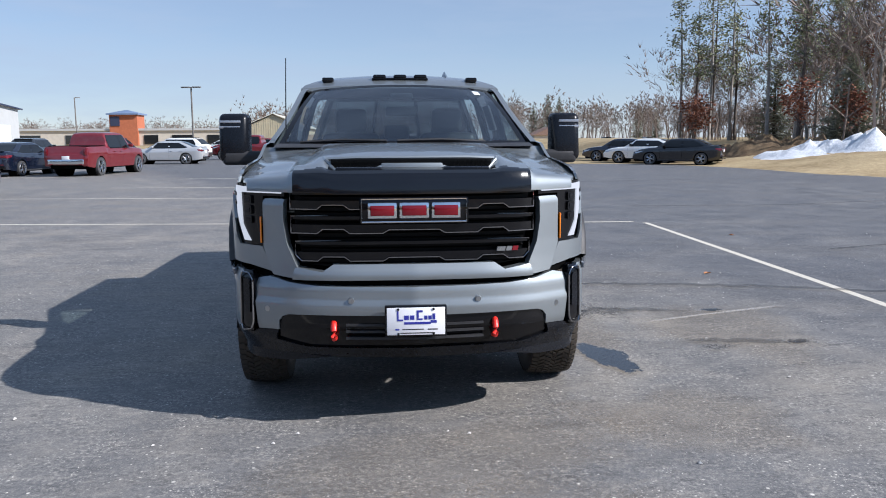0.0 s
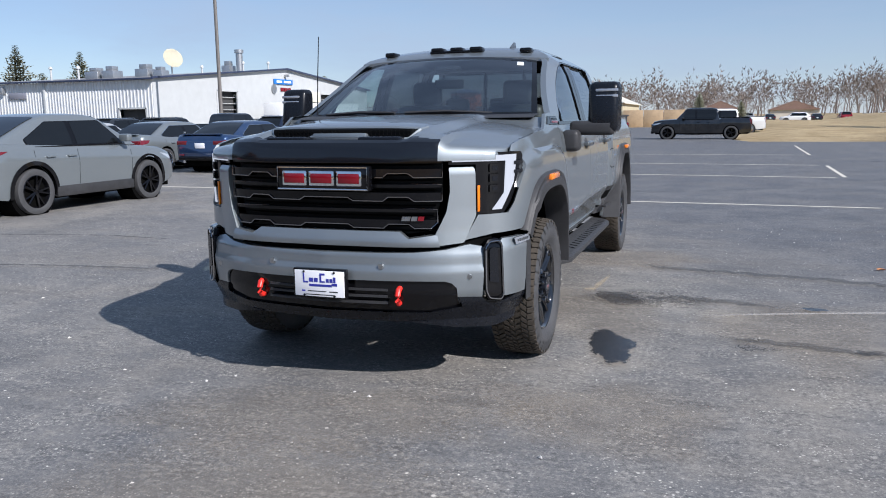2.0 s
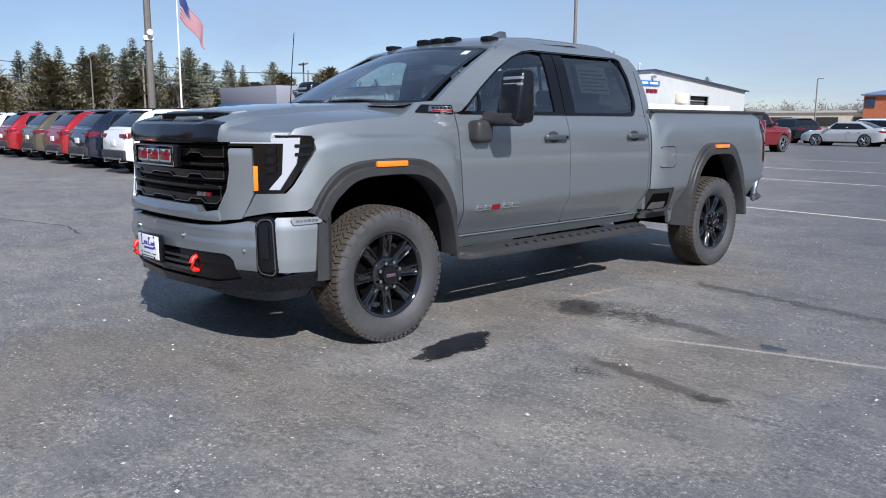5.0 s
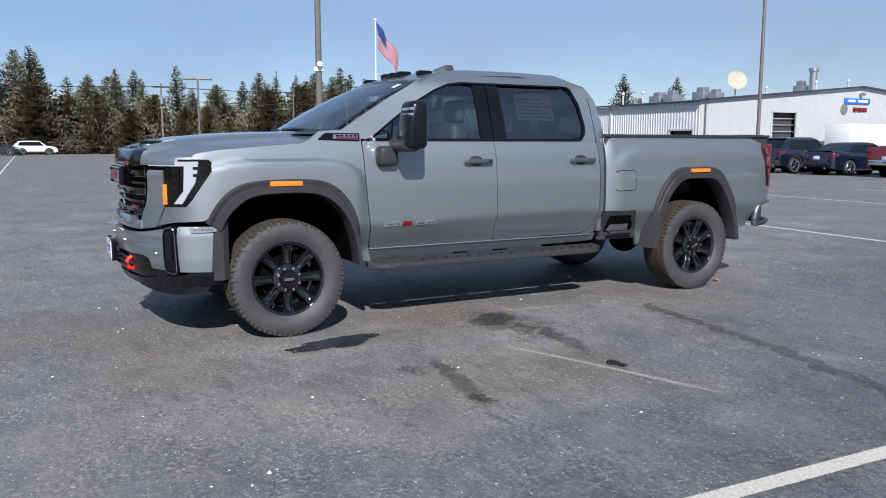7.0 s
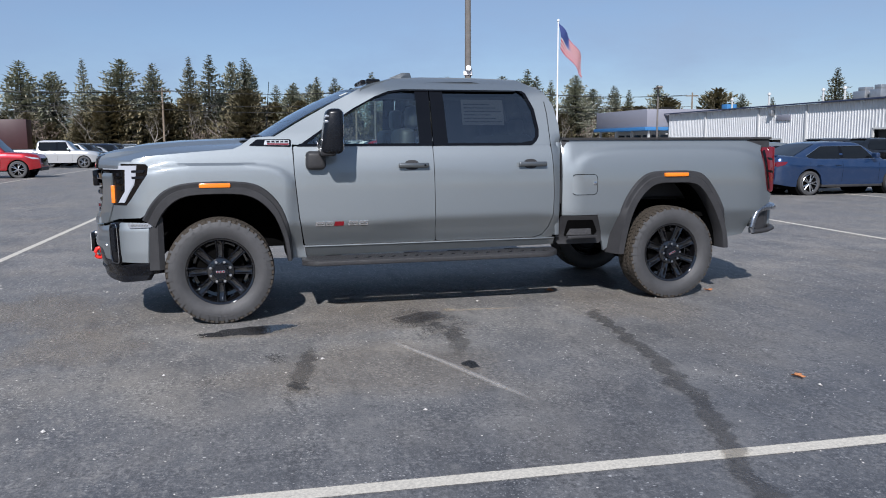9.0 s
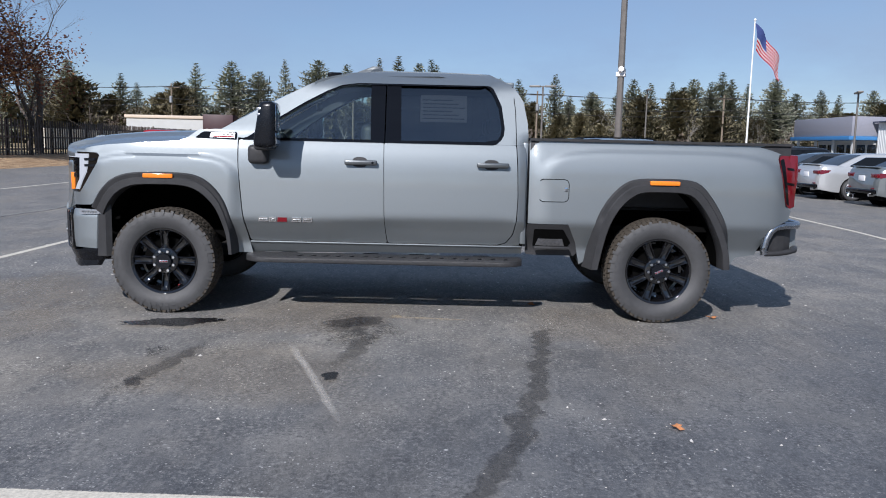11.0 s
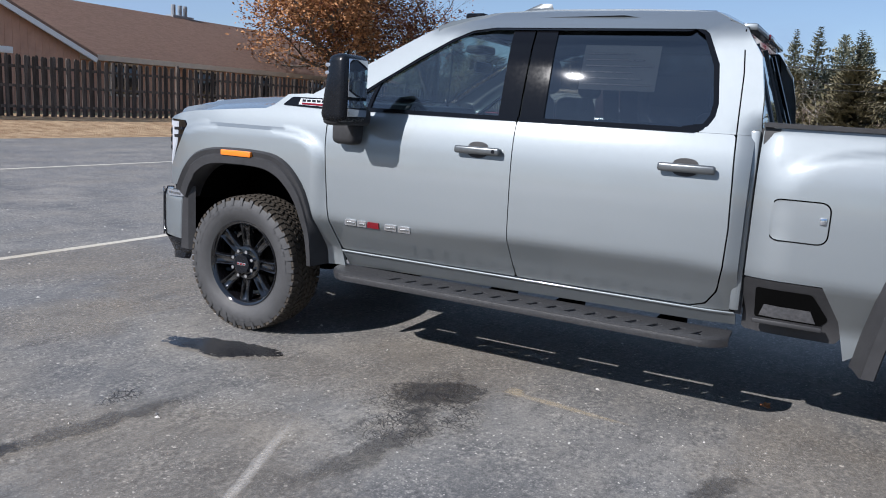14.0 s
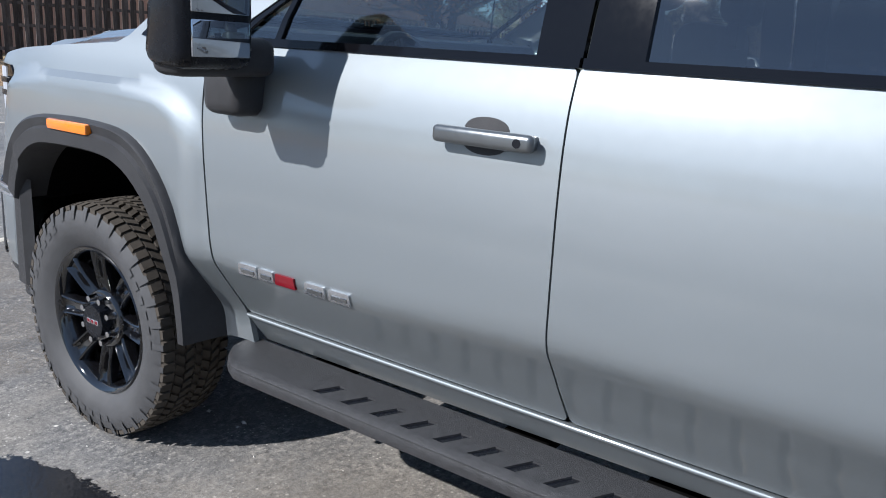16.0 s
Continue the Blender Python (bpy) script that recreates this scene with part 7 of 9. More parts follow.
for x in (-20.5, -25.5, -29.8, -34.6, -38.6):
    w = sub(hs, "window", bx(x - 0.75, x + 0.75, -26.6, -26.53, 1.15, 2.42, 0.01), M_DARKWIN)
    bm = bmesh.new()
    for x0, x1, z0, z1 in ((x - 0.85, x + 0.85, 2.42, 2.52), (x - 0.85, x + 0.85, 1.05, 1.15), (x - 0.85, x - 0.75, 1.15, 2.42), (x + 0.75, x + 0.85, 1.15, 2.42)):
        box(bm, x0, x1, -26.6, -26.5, z0, z1)
    sub(hs, "window_frame", bm, M_FASCIA)
bm = bmesh.new()
prism(bm, [(-17.65, -25.85, G - 0.4), (-3.95, -25.85, G - 0.4), (-3.95, -25.85, 2.75), (-10.75, -25.85, 5.85), (-17.65, -25.85, 2.75)], (0, -0.2, 0))
sub(hs, "gable_wall", bm, M_SIDING)
bm = bmesh.new()
for k in range(44):
    x = -17.55 + 0.31 * k
    h = 2.75 + 3.1 * (1 - abs(x + 10.75) / 6.85)
    box(bm, x, x + 0.03, -25.86, -25.835, G, max(0.5, h - 0.05))
sub(hs, "siding_batten", bm, M_SIDING, smooth=0)
bm = bmesh.new()
for x0, z0, x1, z1 in ((-18.25, 2.62, -10.75, 5.98), (-10.75, 5.98, -3.35, 2.62)):
    prism(bm, [(x0, -25.5, z0 - 0.22), (x1, -25.5, z1 - 0.22), (x1, -25.5, z1), (x0, -25.5, z0)], (0, -0.1, 0))
sub(hs, "rake_board", bm, M_WHITE)
bm = bmesh.new()
prism(bm, [(-18.25, -25.5, 2.62), (-10.75, -25.5, 5.98), (-10.75, -25.5, 6.1), (-18.25, -25.5, 2.74)], (0, -14, 0))
prism(bm, [(-10.75, -25.5, 5.98), (-3.35, -25.5, 2.62), (-3.35, -25.5, 2.74), (-10.75, -25.5, 6.1)], (0, -14, 0))
sub(hs, "wing_roof", bm, M_SHINGLE)
sub(hs, "gable_vent", bx(-14.7, -13.7, -25.84, -25.78, 2.5, 2.75, 0.02), M_WHITE)
bm = bmesh.new()
for x in (-29.6, -30.1, -30.5):
    cyl(bm, (x, -33.2, 5.4), (x, -33.2, 6.35), 0.13, n=10)
box(bm, -30.9, -29.3, -33.5, -32.9, 5.5, 5.75)
sub(hs, "roof_vents", bm, M_GALV)


# ---- lamp posts, flag, cables ----
def lamp_post(x, y, h, r=0.10, heads=2, rz=0, label="tall bronze parking lot lamp post with twin heads"):
    t = thing("lamp_post", label, "lamp post", "parking lot lamps", at=(x, y, 0), rz=rz)
    bm = bmesh.new()
    cyl(bm, (0, 0, 0), (0, 0, 0.7), 0.28, n=16)
    part("base", bm, M_BEIGE, t)
    bm = bmesh.new()
    cyl(bm, (0, 0, 0.7), (0, 0, h), r, r * 0.8, n=10)
    part("pole", bm, M_POLE, t)
    for s in ((-1, 1) if heads == 2 else (1,)):
        bm = bx(s * 0.15, s * 0.95, -0.18, 0.18, h - 0.06, h + 0.06, 0.03)
        cyl(bm, (0, 0, h), (s * 0.2, 0, h), 0.04, n=8)
        part("lamp_head", bm, M_POLE, t)
    return t


lamp_post(-31.7, 43.9, 12.4, 0.14, rz=40)
p2 = lamp_post(-24.9, 9.5, 11.0, 0.145, rz=70)
bm = bx(-0.18, 0.18, -0.18, 0.18, 4.32, 4.50, 0.02)
for s in (-1, 1):
    cyl(bm, (0, s * 0.15, 4.56), (0.05, s * 0.38, 4.60), 0.09, 0.11, n=12)
part("flood_lamp", bm, M_WHITE, p2, "white flood lamps on the pole")
lamp_post(-47.8, 31.2, 5.7, 0.075, rz=-20)
lamp_post(-49.0, 9.5, 5.7, 0.075, rz=75)
lamp_post(-17.9, 73.0, 6.5, 0.09, rz=-10)
lamp_post(-53.3, 140.2, 9.0, 0.12, rz=20, heads=1)
lamp_post(-61.0, 20.0, 6.5, 0.07, heads=1)

fl = thing("flagpole", "white flagpole with a striped flag hanging in light wind", "flagpole", at=(-80.3, 36.3, 0))
bm = bmesh.new()
cyl(bm, (0, 0, 0), (0, 0, 15.6), 0.11, 0.07, n=12)
bmesh.ops.create_uvsphere(bm, u_segments=10, v_segments=8, radius=0.16, matrix=Matrix.Translation((0, 0, 15.7)))
part("pole", bm, M_WHITE, fl)
bm = bmesh.new()
NU, NV = 26, 26
rows = []
for j in range(NV + 1):
    v = j / NV
    row = []
    for i in range(NU + 1):
        u = i / NU
        drop = 3.7 * u ** 0.9
        out = 2.9 * u ** 0.8 + 0.25 * v
        wob = 0.28 * math.sin(5 * u * 2 + 2.5 * v) * (0.3 + u) + 0.12 * math.sin(13 * u + 4 * v)
        row.append((0.1 + wob * 0.6, out + 0.12 * math.sin(9 * u + 3 * v), 15.4 - 2.9 * v - drop * (1 - 0.12 * v)))
    rows.append(row)
M_FLAGRED, M_FLAGBLUE = mat("flag_red", (0.34, 0.008, 0.020), 0.8, 0, 0.08), mat("flag_blue", (0.03, 0.05, 0.17), 0.8, 0, 0.08)
grid(bm, rows, mi=lambda j, i: 2 if (i < 11 and j < 14) else (0 if (j // 2) % 2 == 0 else 1))
part("flag", bm, [M_FLAGRED, mat("flag_white", (0.42, 0.42, 0.43), 0.8, 0, 0.05), M_FLAGBLUE], fl, "red, white and blue striped flag")

M_OLDWOOD = mat("grey_pole_wood", (0.20, 0.16, 0.12), 0.9, 0, 0.2)
M_WIRE = mat("black_cable", (0.03, 0.03, 0.03), 0.7, 0, 0.1)
POLES = [(-108, -62), (-107, -36), (-106, -10), (-105, 16), (-104, 42), (-103, 68)]
for x, y in POLES:
    t = thing("utility_pole", "weathered wooden utility pole with a crossarm", "utility pole", "utility poles", at=(x, y, 0))
    bm = bmesh.new()
    cyl(bm, (0, 0, 0), (0, 0, 9.3), 0.16, 0.11, n=8)
    part("pole", bm, M_OLDWOOD, t)
    part("crossarm", bx(-0.07, 0.07, -1.1, 1.1, 8.7, 8.85), M_OLDWOOD, t)
    if y in (16, -36):
        bm = bmesh.new()
        cyl(bm, (0.3, 0, 6.6), (0.3, 0, 7.5), 0.25, n=12)
        part("transformer", bm, M_GALV, t)
for z, dx in ((8.9, -1.0), (8.9, 1.0), (7.2, 0.0), (6.4, 0.0)):
    bm = bmesh.new()
    pts = []
    for (x0, y0), (x1, y1) in zip(POLES, POLES[1:]):
        for k in range(6):
            f = k / 6
            pts.append((x0 + (x1 - x0) * f + 0.2, y0 + (y1 - y0) * f + dx * 0.9, z - 1.6 * f * (1 - f)))
    pts.append((POLES[-1][0], POLES[-1][1] + dx, z))
    sweep(bm, pts, 0.03, 4)
    tagged(part("overhead_cable", bm, M_WIRE, None), "black overhead cable along the road", "cable", "overhead cables")

# ---- picket fence ----
fence = thing("picket_fence", "tall weathered grey-brown wooden privacy fence", "fence", at=(-25, -20.5, 0.3))
bm = bmesh.new()
prism(bm, [(-0.060, -0.011, 0), (0.060, -0.011, 0), (0.060, -0.011, 1.88), (0.032, -0.011, 1.95), (-0.032, -0.011, 1.95), (-0.060, -0.011, 1.88)], (0, 0.022, 0))
me = bpy.data.meshes.new("picket")
bm.to_mesh(me)
bm.free()
me.materials.append(M_FENCE)
rng = random.Random(5)
x = 2.0
far = bmesh.new()
k = 0
while x > -66:
    m = pose(x + 25 + rng.uniform(-0.006, 0.006), rng.uniform(-0.008, 0.008) - (0.09 if k % 2 else 0.0), rng.uniform(-0.03, 0.03) + 0.06, 0, rng.uniform(-0.8, 0.8))
    if k < 300:
        ob = new("picket", me)
        ob.parent = fence
        ob.matrix_basis = m
    else:
        n0 = len(far.verts)
        far.from_mesh(me)
        far.verts.ensure_lookup_table()
        bmesh.ops.transform(far, matrix=m, verts=far.verts[n0:])
    x -= 0.150 if rng.random() > 0.04 else 0.185
    k += 1
tagged(part("picket_run", far, M_FENCE, fence, smooth=0), kind="stuff")
for z in (0.35, 1.0, 1.6):
    part("rail", bx(-41, 27, -0.06, -0.02, z, z + 0.09), M_FENCE, fence)
for k in range(29):
    part("post", bx(-41 + 2.4 * k, -40.9 + 2.4 * k, -0.14, -0.05, -0.2, 2.0 if k % 4 else 2.1), M_FENCE, fence)

# ---- low white store and a box trailer beyond the southern row ----
store = thing("store_building", "low white flat-roofed building beyond the parked cars", "building", at=(-104, -33.5, 0))
part("wall", bx(-3.5, 3.5, -6.5, 4.2, 0, 4.2), M_WHITEMETAL, store)
part("roof", bx(-3.7, 3.7, -6.7, 4.4, 4.2, 4.6, 0.03), M_FASCIA, store)
for y in (-4.8, -1.8, 1.2):
    w = part("window", bx(3.48, 3.53, y - 0.8, y + 0.8, 1.2, 2.6, 0.01), M_DARKWIN, store)
    part("sill", bx(3.5, 3.62, y - 0.9, y + 0.9, 1.1, 1.2), M_FASCIA, w)
M_MAROON = mat("dark_maroon_metal", (0.045, 0.016, 0.020), 0.5, 0, 0.12, 1.5, coords="World")
trailer = thing("box_trailer", "dark maroon box trailer parked by the white building", "trailer", at=(-100, -27.2, 0))
part("box_body", bx(-1.2, 1.2, -2.0, 2.0, 1.0, 4.8, 0.04), M_MAROON, trailer)
part("frame", bx(-1.0, 1.0, -2.0, 2.0, 0.75, 1.0, 0.02), M_DARK, trailer)
for x in (-0.95, 0.95):
    for y in (-1.2, -0.2):
        bm = bmesh.new()
        revolve(bm, [(-0.12, 0.28), (-0.13, 0.42), (-0.09, 0.50), (0.09, 0.50), (0.13, 0.42), (0.12, 0.28), (0.02, 0.24), (0.02, 0.0)], 24)
        bm.transform(Matrix.Translation((x, y, 0.5)))
        part("wheel", bm, M_RUBBER, trailer)
part("landing_leg", bx(-0.8, -0.7, 1.3, 1.4, 0, 0.8), M_GALV, trailer)
part("landing_leg", bx(0.7, 0.8, 1.3, 1.4, 0, 0.8), M_GALV, trailer)

# ---- parked cars ----
M_CARGLASS = mat("dark_car_glass", (0.006, 0.007, 0.008), 0.03, 0, 0.05)
M_HEADLENS = mat("clear_lamp_lens", (0.55, 0.57, 0.6), 0.1, 0.3, 0.05, coat=1.0)
M_SILVERRIM = mat("silver_rim", (0.55, 0.56, 0.58), 0.25, 1.0, 0.05)
COLOURS = {
    "grey": (0.17, 0.19, 0.20), "blue": (0.013, 0.036, 0.098), "black": (0.004, 0.0045, 0.006), "white": (0.78, 0.78, 0.77), "red": (0.34, 0.008, 0.014), "darkred": (0.20, 0.012, 0.016),
    "silver": (0.48, 0.49, 0.50), "navy": (0.007, 0.012, 0.030), "olive": (0.10, 0.085, 0.055), "charcoal": (0.026, 0.028, 0.031),
}
CARPAINT = {k: paint(k + "_car_paint", v, 0.35 if k not in ("white", "black") else 0.0, 0.14 if k in ("black", "navy", "charcoal") else 0.3) for k, v in COLOURS.items()}

KINDS = {
    # width, wheel radius, axles, stations (y, top), glass (foot front, roof front, roof rear, foot rear), belt, roof, rear corner of the side glass (y, height over the belt)
    "sedan": dict(W=1.84, r=0.335, ax=(1.42, -1.40), st=[(-2.42, 0.90), (-2.40, 1.02), (-2.30, 1.08), (-2.0, 1.075), (-1.2, 1.02), (0.9, 0.97), (1.5, 0.93), (2.0, 0.85), (2.30, 0.74), (2.42, 0.62)], gl=(1.08, 0.28, -1.02, -1.98), belt=0.99, roof=1.46, q=(-1.52, 0.07), clad=False, lip=0.30),
    "suv": dict(W=1.88, r=0.365, ax=(1.42, -1.38), st=[(-2.33, 1.00), (-2.31, 1.10), (-2.2, 1.13), (-1.9, 1.13), (0.8, 1.09), (1.0, 1.07), (1.8, 1.00), (2.15, 0.91), (2.29, 0.80), (2.34, 0.66)], gl=(1.18, 0.42, -1.56, -2.25), belt=1.09, roof=1.67, q=(-1.74, 0.17), clad=True, lip=0.34),
    "crossover": dict(W=1.88, r=0.375, ax=(1.38, -1.34), st=[(-2.30, 1.02), (-2.28, 1.13), (-2.18, 1.17), (-1.9, 1.16), (0.8, 1.07), (1.0, 1.05), (1.8, 0.98), (2.15, 0.89), (2.29, 0.78), (2.34, 0.62)], gl=(1.14, 0.28, -0.90, -2.10), belt=1.09, roof=1.62, q=(-1.42, 0.12), clad=True, lip=0.32),
    "pickup": dict(W=1.98, r=0.40, ax=(1.95, -1.75), st=[(-2.88, 0.95), (-2.86, 1.26), (-1.2, 1.28), (-1.1, 1.20), (1.2, 1.20), (1.5, 1.20), (2.4, 1.15), (2.75, 1.06), (2.86, 0.92), (2.88, 0.7)], gl=(1.45, 0.78, -0.86, -1.06), belt=1.20, roof=1.88, q=(-0.90, 0.30), clad=False, lip=0.42),
}


def car(kind, colour, x, y, rz, label, group="parked cars", rim=None):
    """A parked car: a lofted body, a glasshouse with panes set in it, wheels, lamps, bumpers, mirrors and trim."""
    K = KINDS[kind]
    hw, r = K["W"] / 2, K["r"]
    t = thing("pickup_truck" if kind == "pickup" else "car", label, "pickup truck" if kind == "pickup" else ("car" if kind == "sedan" else "suv"), group, at=(x, y, 0), rz=rz)
    pm = CARPAINT[colour]
    st = K["st"]
    y0, y1 = st[0][0], st[-1][0]
    zb = K["lip"] - 0.06
    arch = r + 0.065

    def low(yy):
        z = zb + 0.10 * max(0.0, (yy - y1 + 0.55) / 0.55) + 0.08 * max(0.0, (y0 + 0.5 - yy) / 0.5)
        for a in K["ax"]:
            d = abs(yy - a)
            if d < arch:
                z = max(z, r + math.sqrt(arch * arch - d * d) - 0.01)
        return z

    def plan(yy):
        e, f = max(0.0, min((yy - y0) / 0.42, 1.0)), max(0.0, min((y1 - yy) / 0.80, 1.0))
        return hw * (1 - (0.13 if kind != "pickup" else 0.03) * (1 - e) ** 2.4) * (1 - 0.24 * (1 - f) ** 2.2)

    def section(yy):
        """Half the cross-section, from the sill up to the middle of the top."""
        zt, zl, w = lerp_table(yy, st), low(yy), plan(yy)
        zs = max(zt, zl + 0.10)
        h = zs - zb
        pts = [(w * 0.80, zl), (w * 0.945, zl + 0.003)]
        for f, k in ((0.12, 0.965), (0.30, 0.975), (0.48, 0.985), (0.66, 1.0), (0.74, 0.997), (0.80, 0.980), (0.92, 0.960)):
            pts.append((w * k, max(zl + 0.006 * (1 + f), zb + h * f)))
        return pts + [(w * 0.925, zs - 0.020), (w * 0.87, zs + 0.002), (w * 0.55, zs + 0.022), (0.0, zs + 0.030)]

    def skin(yy, z, off=0.0):
        p = section(yy)[1:-3]
        return (float(np.interp(z, [q[1] for q in p], [q[0] for q in p])) + off, yy, z)
    ys = [float(v) for v in np.linspace(y0, y1, 33)] + [s[0] for s in st] + [y0 + 0.06, y0 + 0.14, y1 - 0.06, y1 - 0.14, y1 - 0.3]
    for a in K["ax"]:
        ys += [a + arch * f for f in (-0.999, -0.97, -0.88, -0.7, -0.45, -0.2, 0.0, 0.2, 0.45, 0.7, 0.88, 0.97, 0.999)]
    ys = sorted(set(round(v, 3) for v in ys))
    rows = []
    for yy, k in [(y0 - 0.045, 0.86)] + [(v, 1.0) for v in ys] + [(y1 + 0.05, 0.80)]:
        half = section(min(max(yy, y0), y1))
        if k < 1:
            zm = 0.62 if yy > 0 else 0.72
            half = [(a * k, zm + (b - zm) * (k - 0.06)) for a, b in half]
        rows.append([(a, yy, b) for a, b in half] + [(-a, yy, b) for a, b in reversed(half[:-1])])
    bm = bmesh.new()
    vs = grid(bm, rows)
    bm.faces.new(vs[0][::-1])
    bm.faces.new(vs[-1])
    bmesh.ops.recalc_face_normals(bm, faces=bm.faces[:])
    part("body", bm, pm, t, smooth=38)
    part("underbody", bx(-hw * 0.78, hw * 0.78, y0 + 0.14, y1 - 0.2, zb - 0.05, zb + 0.42), M_DARK, t)
    # solid near-black drums: the shade of the arches is put into their colour
    for a in K["ax"]:
        for s in (-1, 1):
            bm = bmesh.new()
            cyl(bm, (s * hw * 0.5, a, r), (s * hw * 0.90, a, r), arch + 0.015, n=20)
            part("wheel_well", bm, M_DARK, t)
    # glasshouse shell in body colour
    ga, gb, gc, gd = K["gl"]
    zb2, zr = K["belt"] - 0.03, K["roof"]
    wb, wt = hw * 0.925, hw * 0.68
    top = curve2([(gd, zb2 + 0.02), (gd * 0.62 + gc * 0.38, zb2 + (0.42 if kind != "suv" else 0.50) * (zr - zb2)), (gc, zr - 0.04), ((gb + gc) / 2, zr), (gb, zr - 0.03), (gb * 0.55 + ga * 0.45, zb2 + 0.56 * (zr - zb2)), (ga, zb2 + 0.02)], 6)

    def wide(yy, z):
        tp = 1 - 0.06 * max(0.0, (gc - yy) / (gc - gd)) ** 2 - 0.05 * max(0.0, (yy - gb) / (ga - gb)) ** 2
        return (wb - (wb - wt) * max(0.0, (z - zb2) / (zr - zb2)) ** 1.25) * tp
    secs = []
    for q in top:
        yy, zt = q.x, q.y
        ze = max(zb2 + 0.25 * (zt - zb2), zt - 0.06)
        row = [(wide(yy, zb2 + (ze - zb2) * f), yy, zb2 + (ze - zb2) * f) for f in (0, 0.35, 0.7, 1.0)]
        xe = wide(yy, zt - 0.02)
        secs.append(row + [(xe * 0.975, yy, zt - 0.022), (xe * 0.90, yy, zt - 0.004), (xe * 0.45, yy, zt + 0.012), (0.0, yy, zt + 0.016)])
    bm = bmesh.new()
    grid(bm, [row + [(-p[0], p[1], p[2]) for p in reversed(row[:-1])] for row in secs])
    bmesh.ops.recalc_face_normals(bm, faces=bm.faces[:])
    part("roof", bm, pm, t, smooth=45)
    # panes
    tops = [(q.x, q.y) for q in top]

    def pane(name, ya, yb, dy):
        bm = bmesh.new()
        rows = []
        for f in np.linspace(0, 1, 9):
            yy = ya + (yb - ya) * f
            zt = lerp_table(yy, tops)
            w = wide(yy, zt) * 0.885
            rows.append([(w * u, yy + dy, zt + 0.016 - 0.012 * abs(u) ** 1.5 + 0.004) for u in np.linspace(-1, 1, 9)])
        grid(bm, rows)
        bmesh.ops.recalc_face_normals(bm, faces=bm.faces[:])
        return part(name, bm, M_CARGLASS, t, smooth=60)
    pane("windshield", gb + 0.03, ga - 0.03, 0.006)
    if kind != "pickup":
        pane("rear_window", gc - 0.05, gd + (0.10 if kind == "suv" else 0.05), -0.006)
    zw0, zw1 = K["belt"] + 0.005, zr - 0.105
    yq, zq = K["q"]
    fa = lerp_table(zw1, [(z, v) for v, z in reversed(tops) if v > (gb + gc) / 2]) - 0.10
    outline = [(ga - 0.34, zw0), (fa, zw1), (max(gc, yq) + 0.04, zw1 - 0.015), (yq, zw0 + zq)] + ([(yq + 0.03, zw0 + 0.035)] if zq > 0.10 else []) + [(yq + 0.16, zw0)]
    surround = slab(rounded(outline, 0.03, 3), lambda yy, z: (wide(yy, z) + 0.004, yy, z), 0.25, 0.012)
    mid = (ga + gd) / 2 + 0.10

    def clip(poly, lo, hi):
        """The outline between two upright lines, drawn in a little."""
        for lim, sg in ((lo, 1), (hi, -1)):
            out = []
            for p, q in zip(poly, poly[1:] + poly[:1]):
                if sg * (p[0] - lim) >= 0:
                    out.append(p)
                if (p[0] - lim) * (q[0] - lim) < 0:
                    f = (lim - p[0]) / (q[0] - p[0])
                    out.append((lim, p[1] + f * (q[1] - p[1])))
            poly = out
        cy, cz = sum(p[0] for p in poly) / len(poly), sum(p[1] for p in poly) / len(poly)
        return [(cy + (a - cy) * 0.955, cz + (b - cz) * 0.93) for a, b in poly]
    both("window_surround", surround, M_GLOSSBLK, t)
    for lo, hi in ((mid + 0.03, 9), (-9, mid - 0.03)):
        both("side_window", slab(clip(outline, lo, hi), lambda yy, z: (wide(yy, z) + 0.008, yy, z), 0.25, 0.004), M_CARGLASS, t)
    if kind in ("sedan", "suv") and colour != "black":
        bm = bmesh.new()
        sweep(bm, [(wide(a, b) + 0.007, a, b) for a, b in rounded(outline, 0.03, 2)], 0.009, 4, closed=True)
        both("window_trim", bm, M_DKCHROME if colour in ("navy", "charcoal") else M_CHROME, t)
    else:
        both("window_trim", bx(wb - 0.01, wb + 0.018, yq + 0.16, ga - 0.34, zw0 - 0.018, zw0 + 0.004, 0.004), M_GLOSSBLK, t)
    if kind == "suv":
        bm = bmesh.new()
        rz0 = zr - 0.03
        sweep(bm, [(wt * 0.93, gb - 0.10, rz0), (wt * 0.93, gb - 0.22, rz0 + 0.055), (wt * 0.93, gc + 0.15, rz0 + 0.055), (wt * 0.93, gc + 0.02, rz0)], 0.016, 5)
        both("roof_rail", bm, M_GLOSSBLK if colour in ("black", "white") else M_STEEL, t)
        part("roof_spoiler", bx(-wt * 0.86, wt * 0.86, gc - 0.20, gc + 0.10, zr - 0.05, zr - 0.005, 0.02), M_GLOSSBLK if colour in ("red", "olive") else pm, t)
    if kind == "sedan":
        part("boot_lip", bx(-hw * 0.72, hw * 0.72, y0 + 0.0, y0 + 0.16, 1.085, 1.112, 0.012), pm, t)
    # lamps wrap round the corners
    zt = {"sedan": 0.86, "suv": 0.98, "crossover": 1.00, "pickup": 1.04}[kind]
    hh = {"sedan": 0.075, "suv": 0.075, "crossover": 0.045, "pickup": 0.19}[kind]
    ln = {"sedan": 0.30, "suv": 0.34, "crossover": 0.50, "pickup": 0.10}[kind]
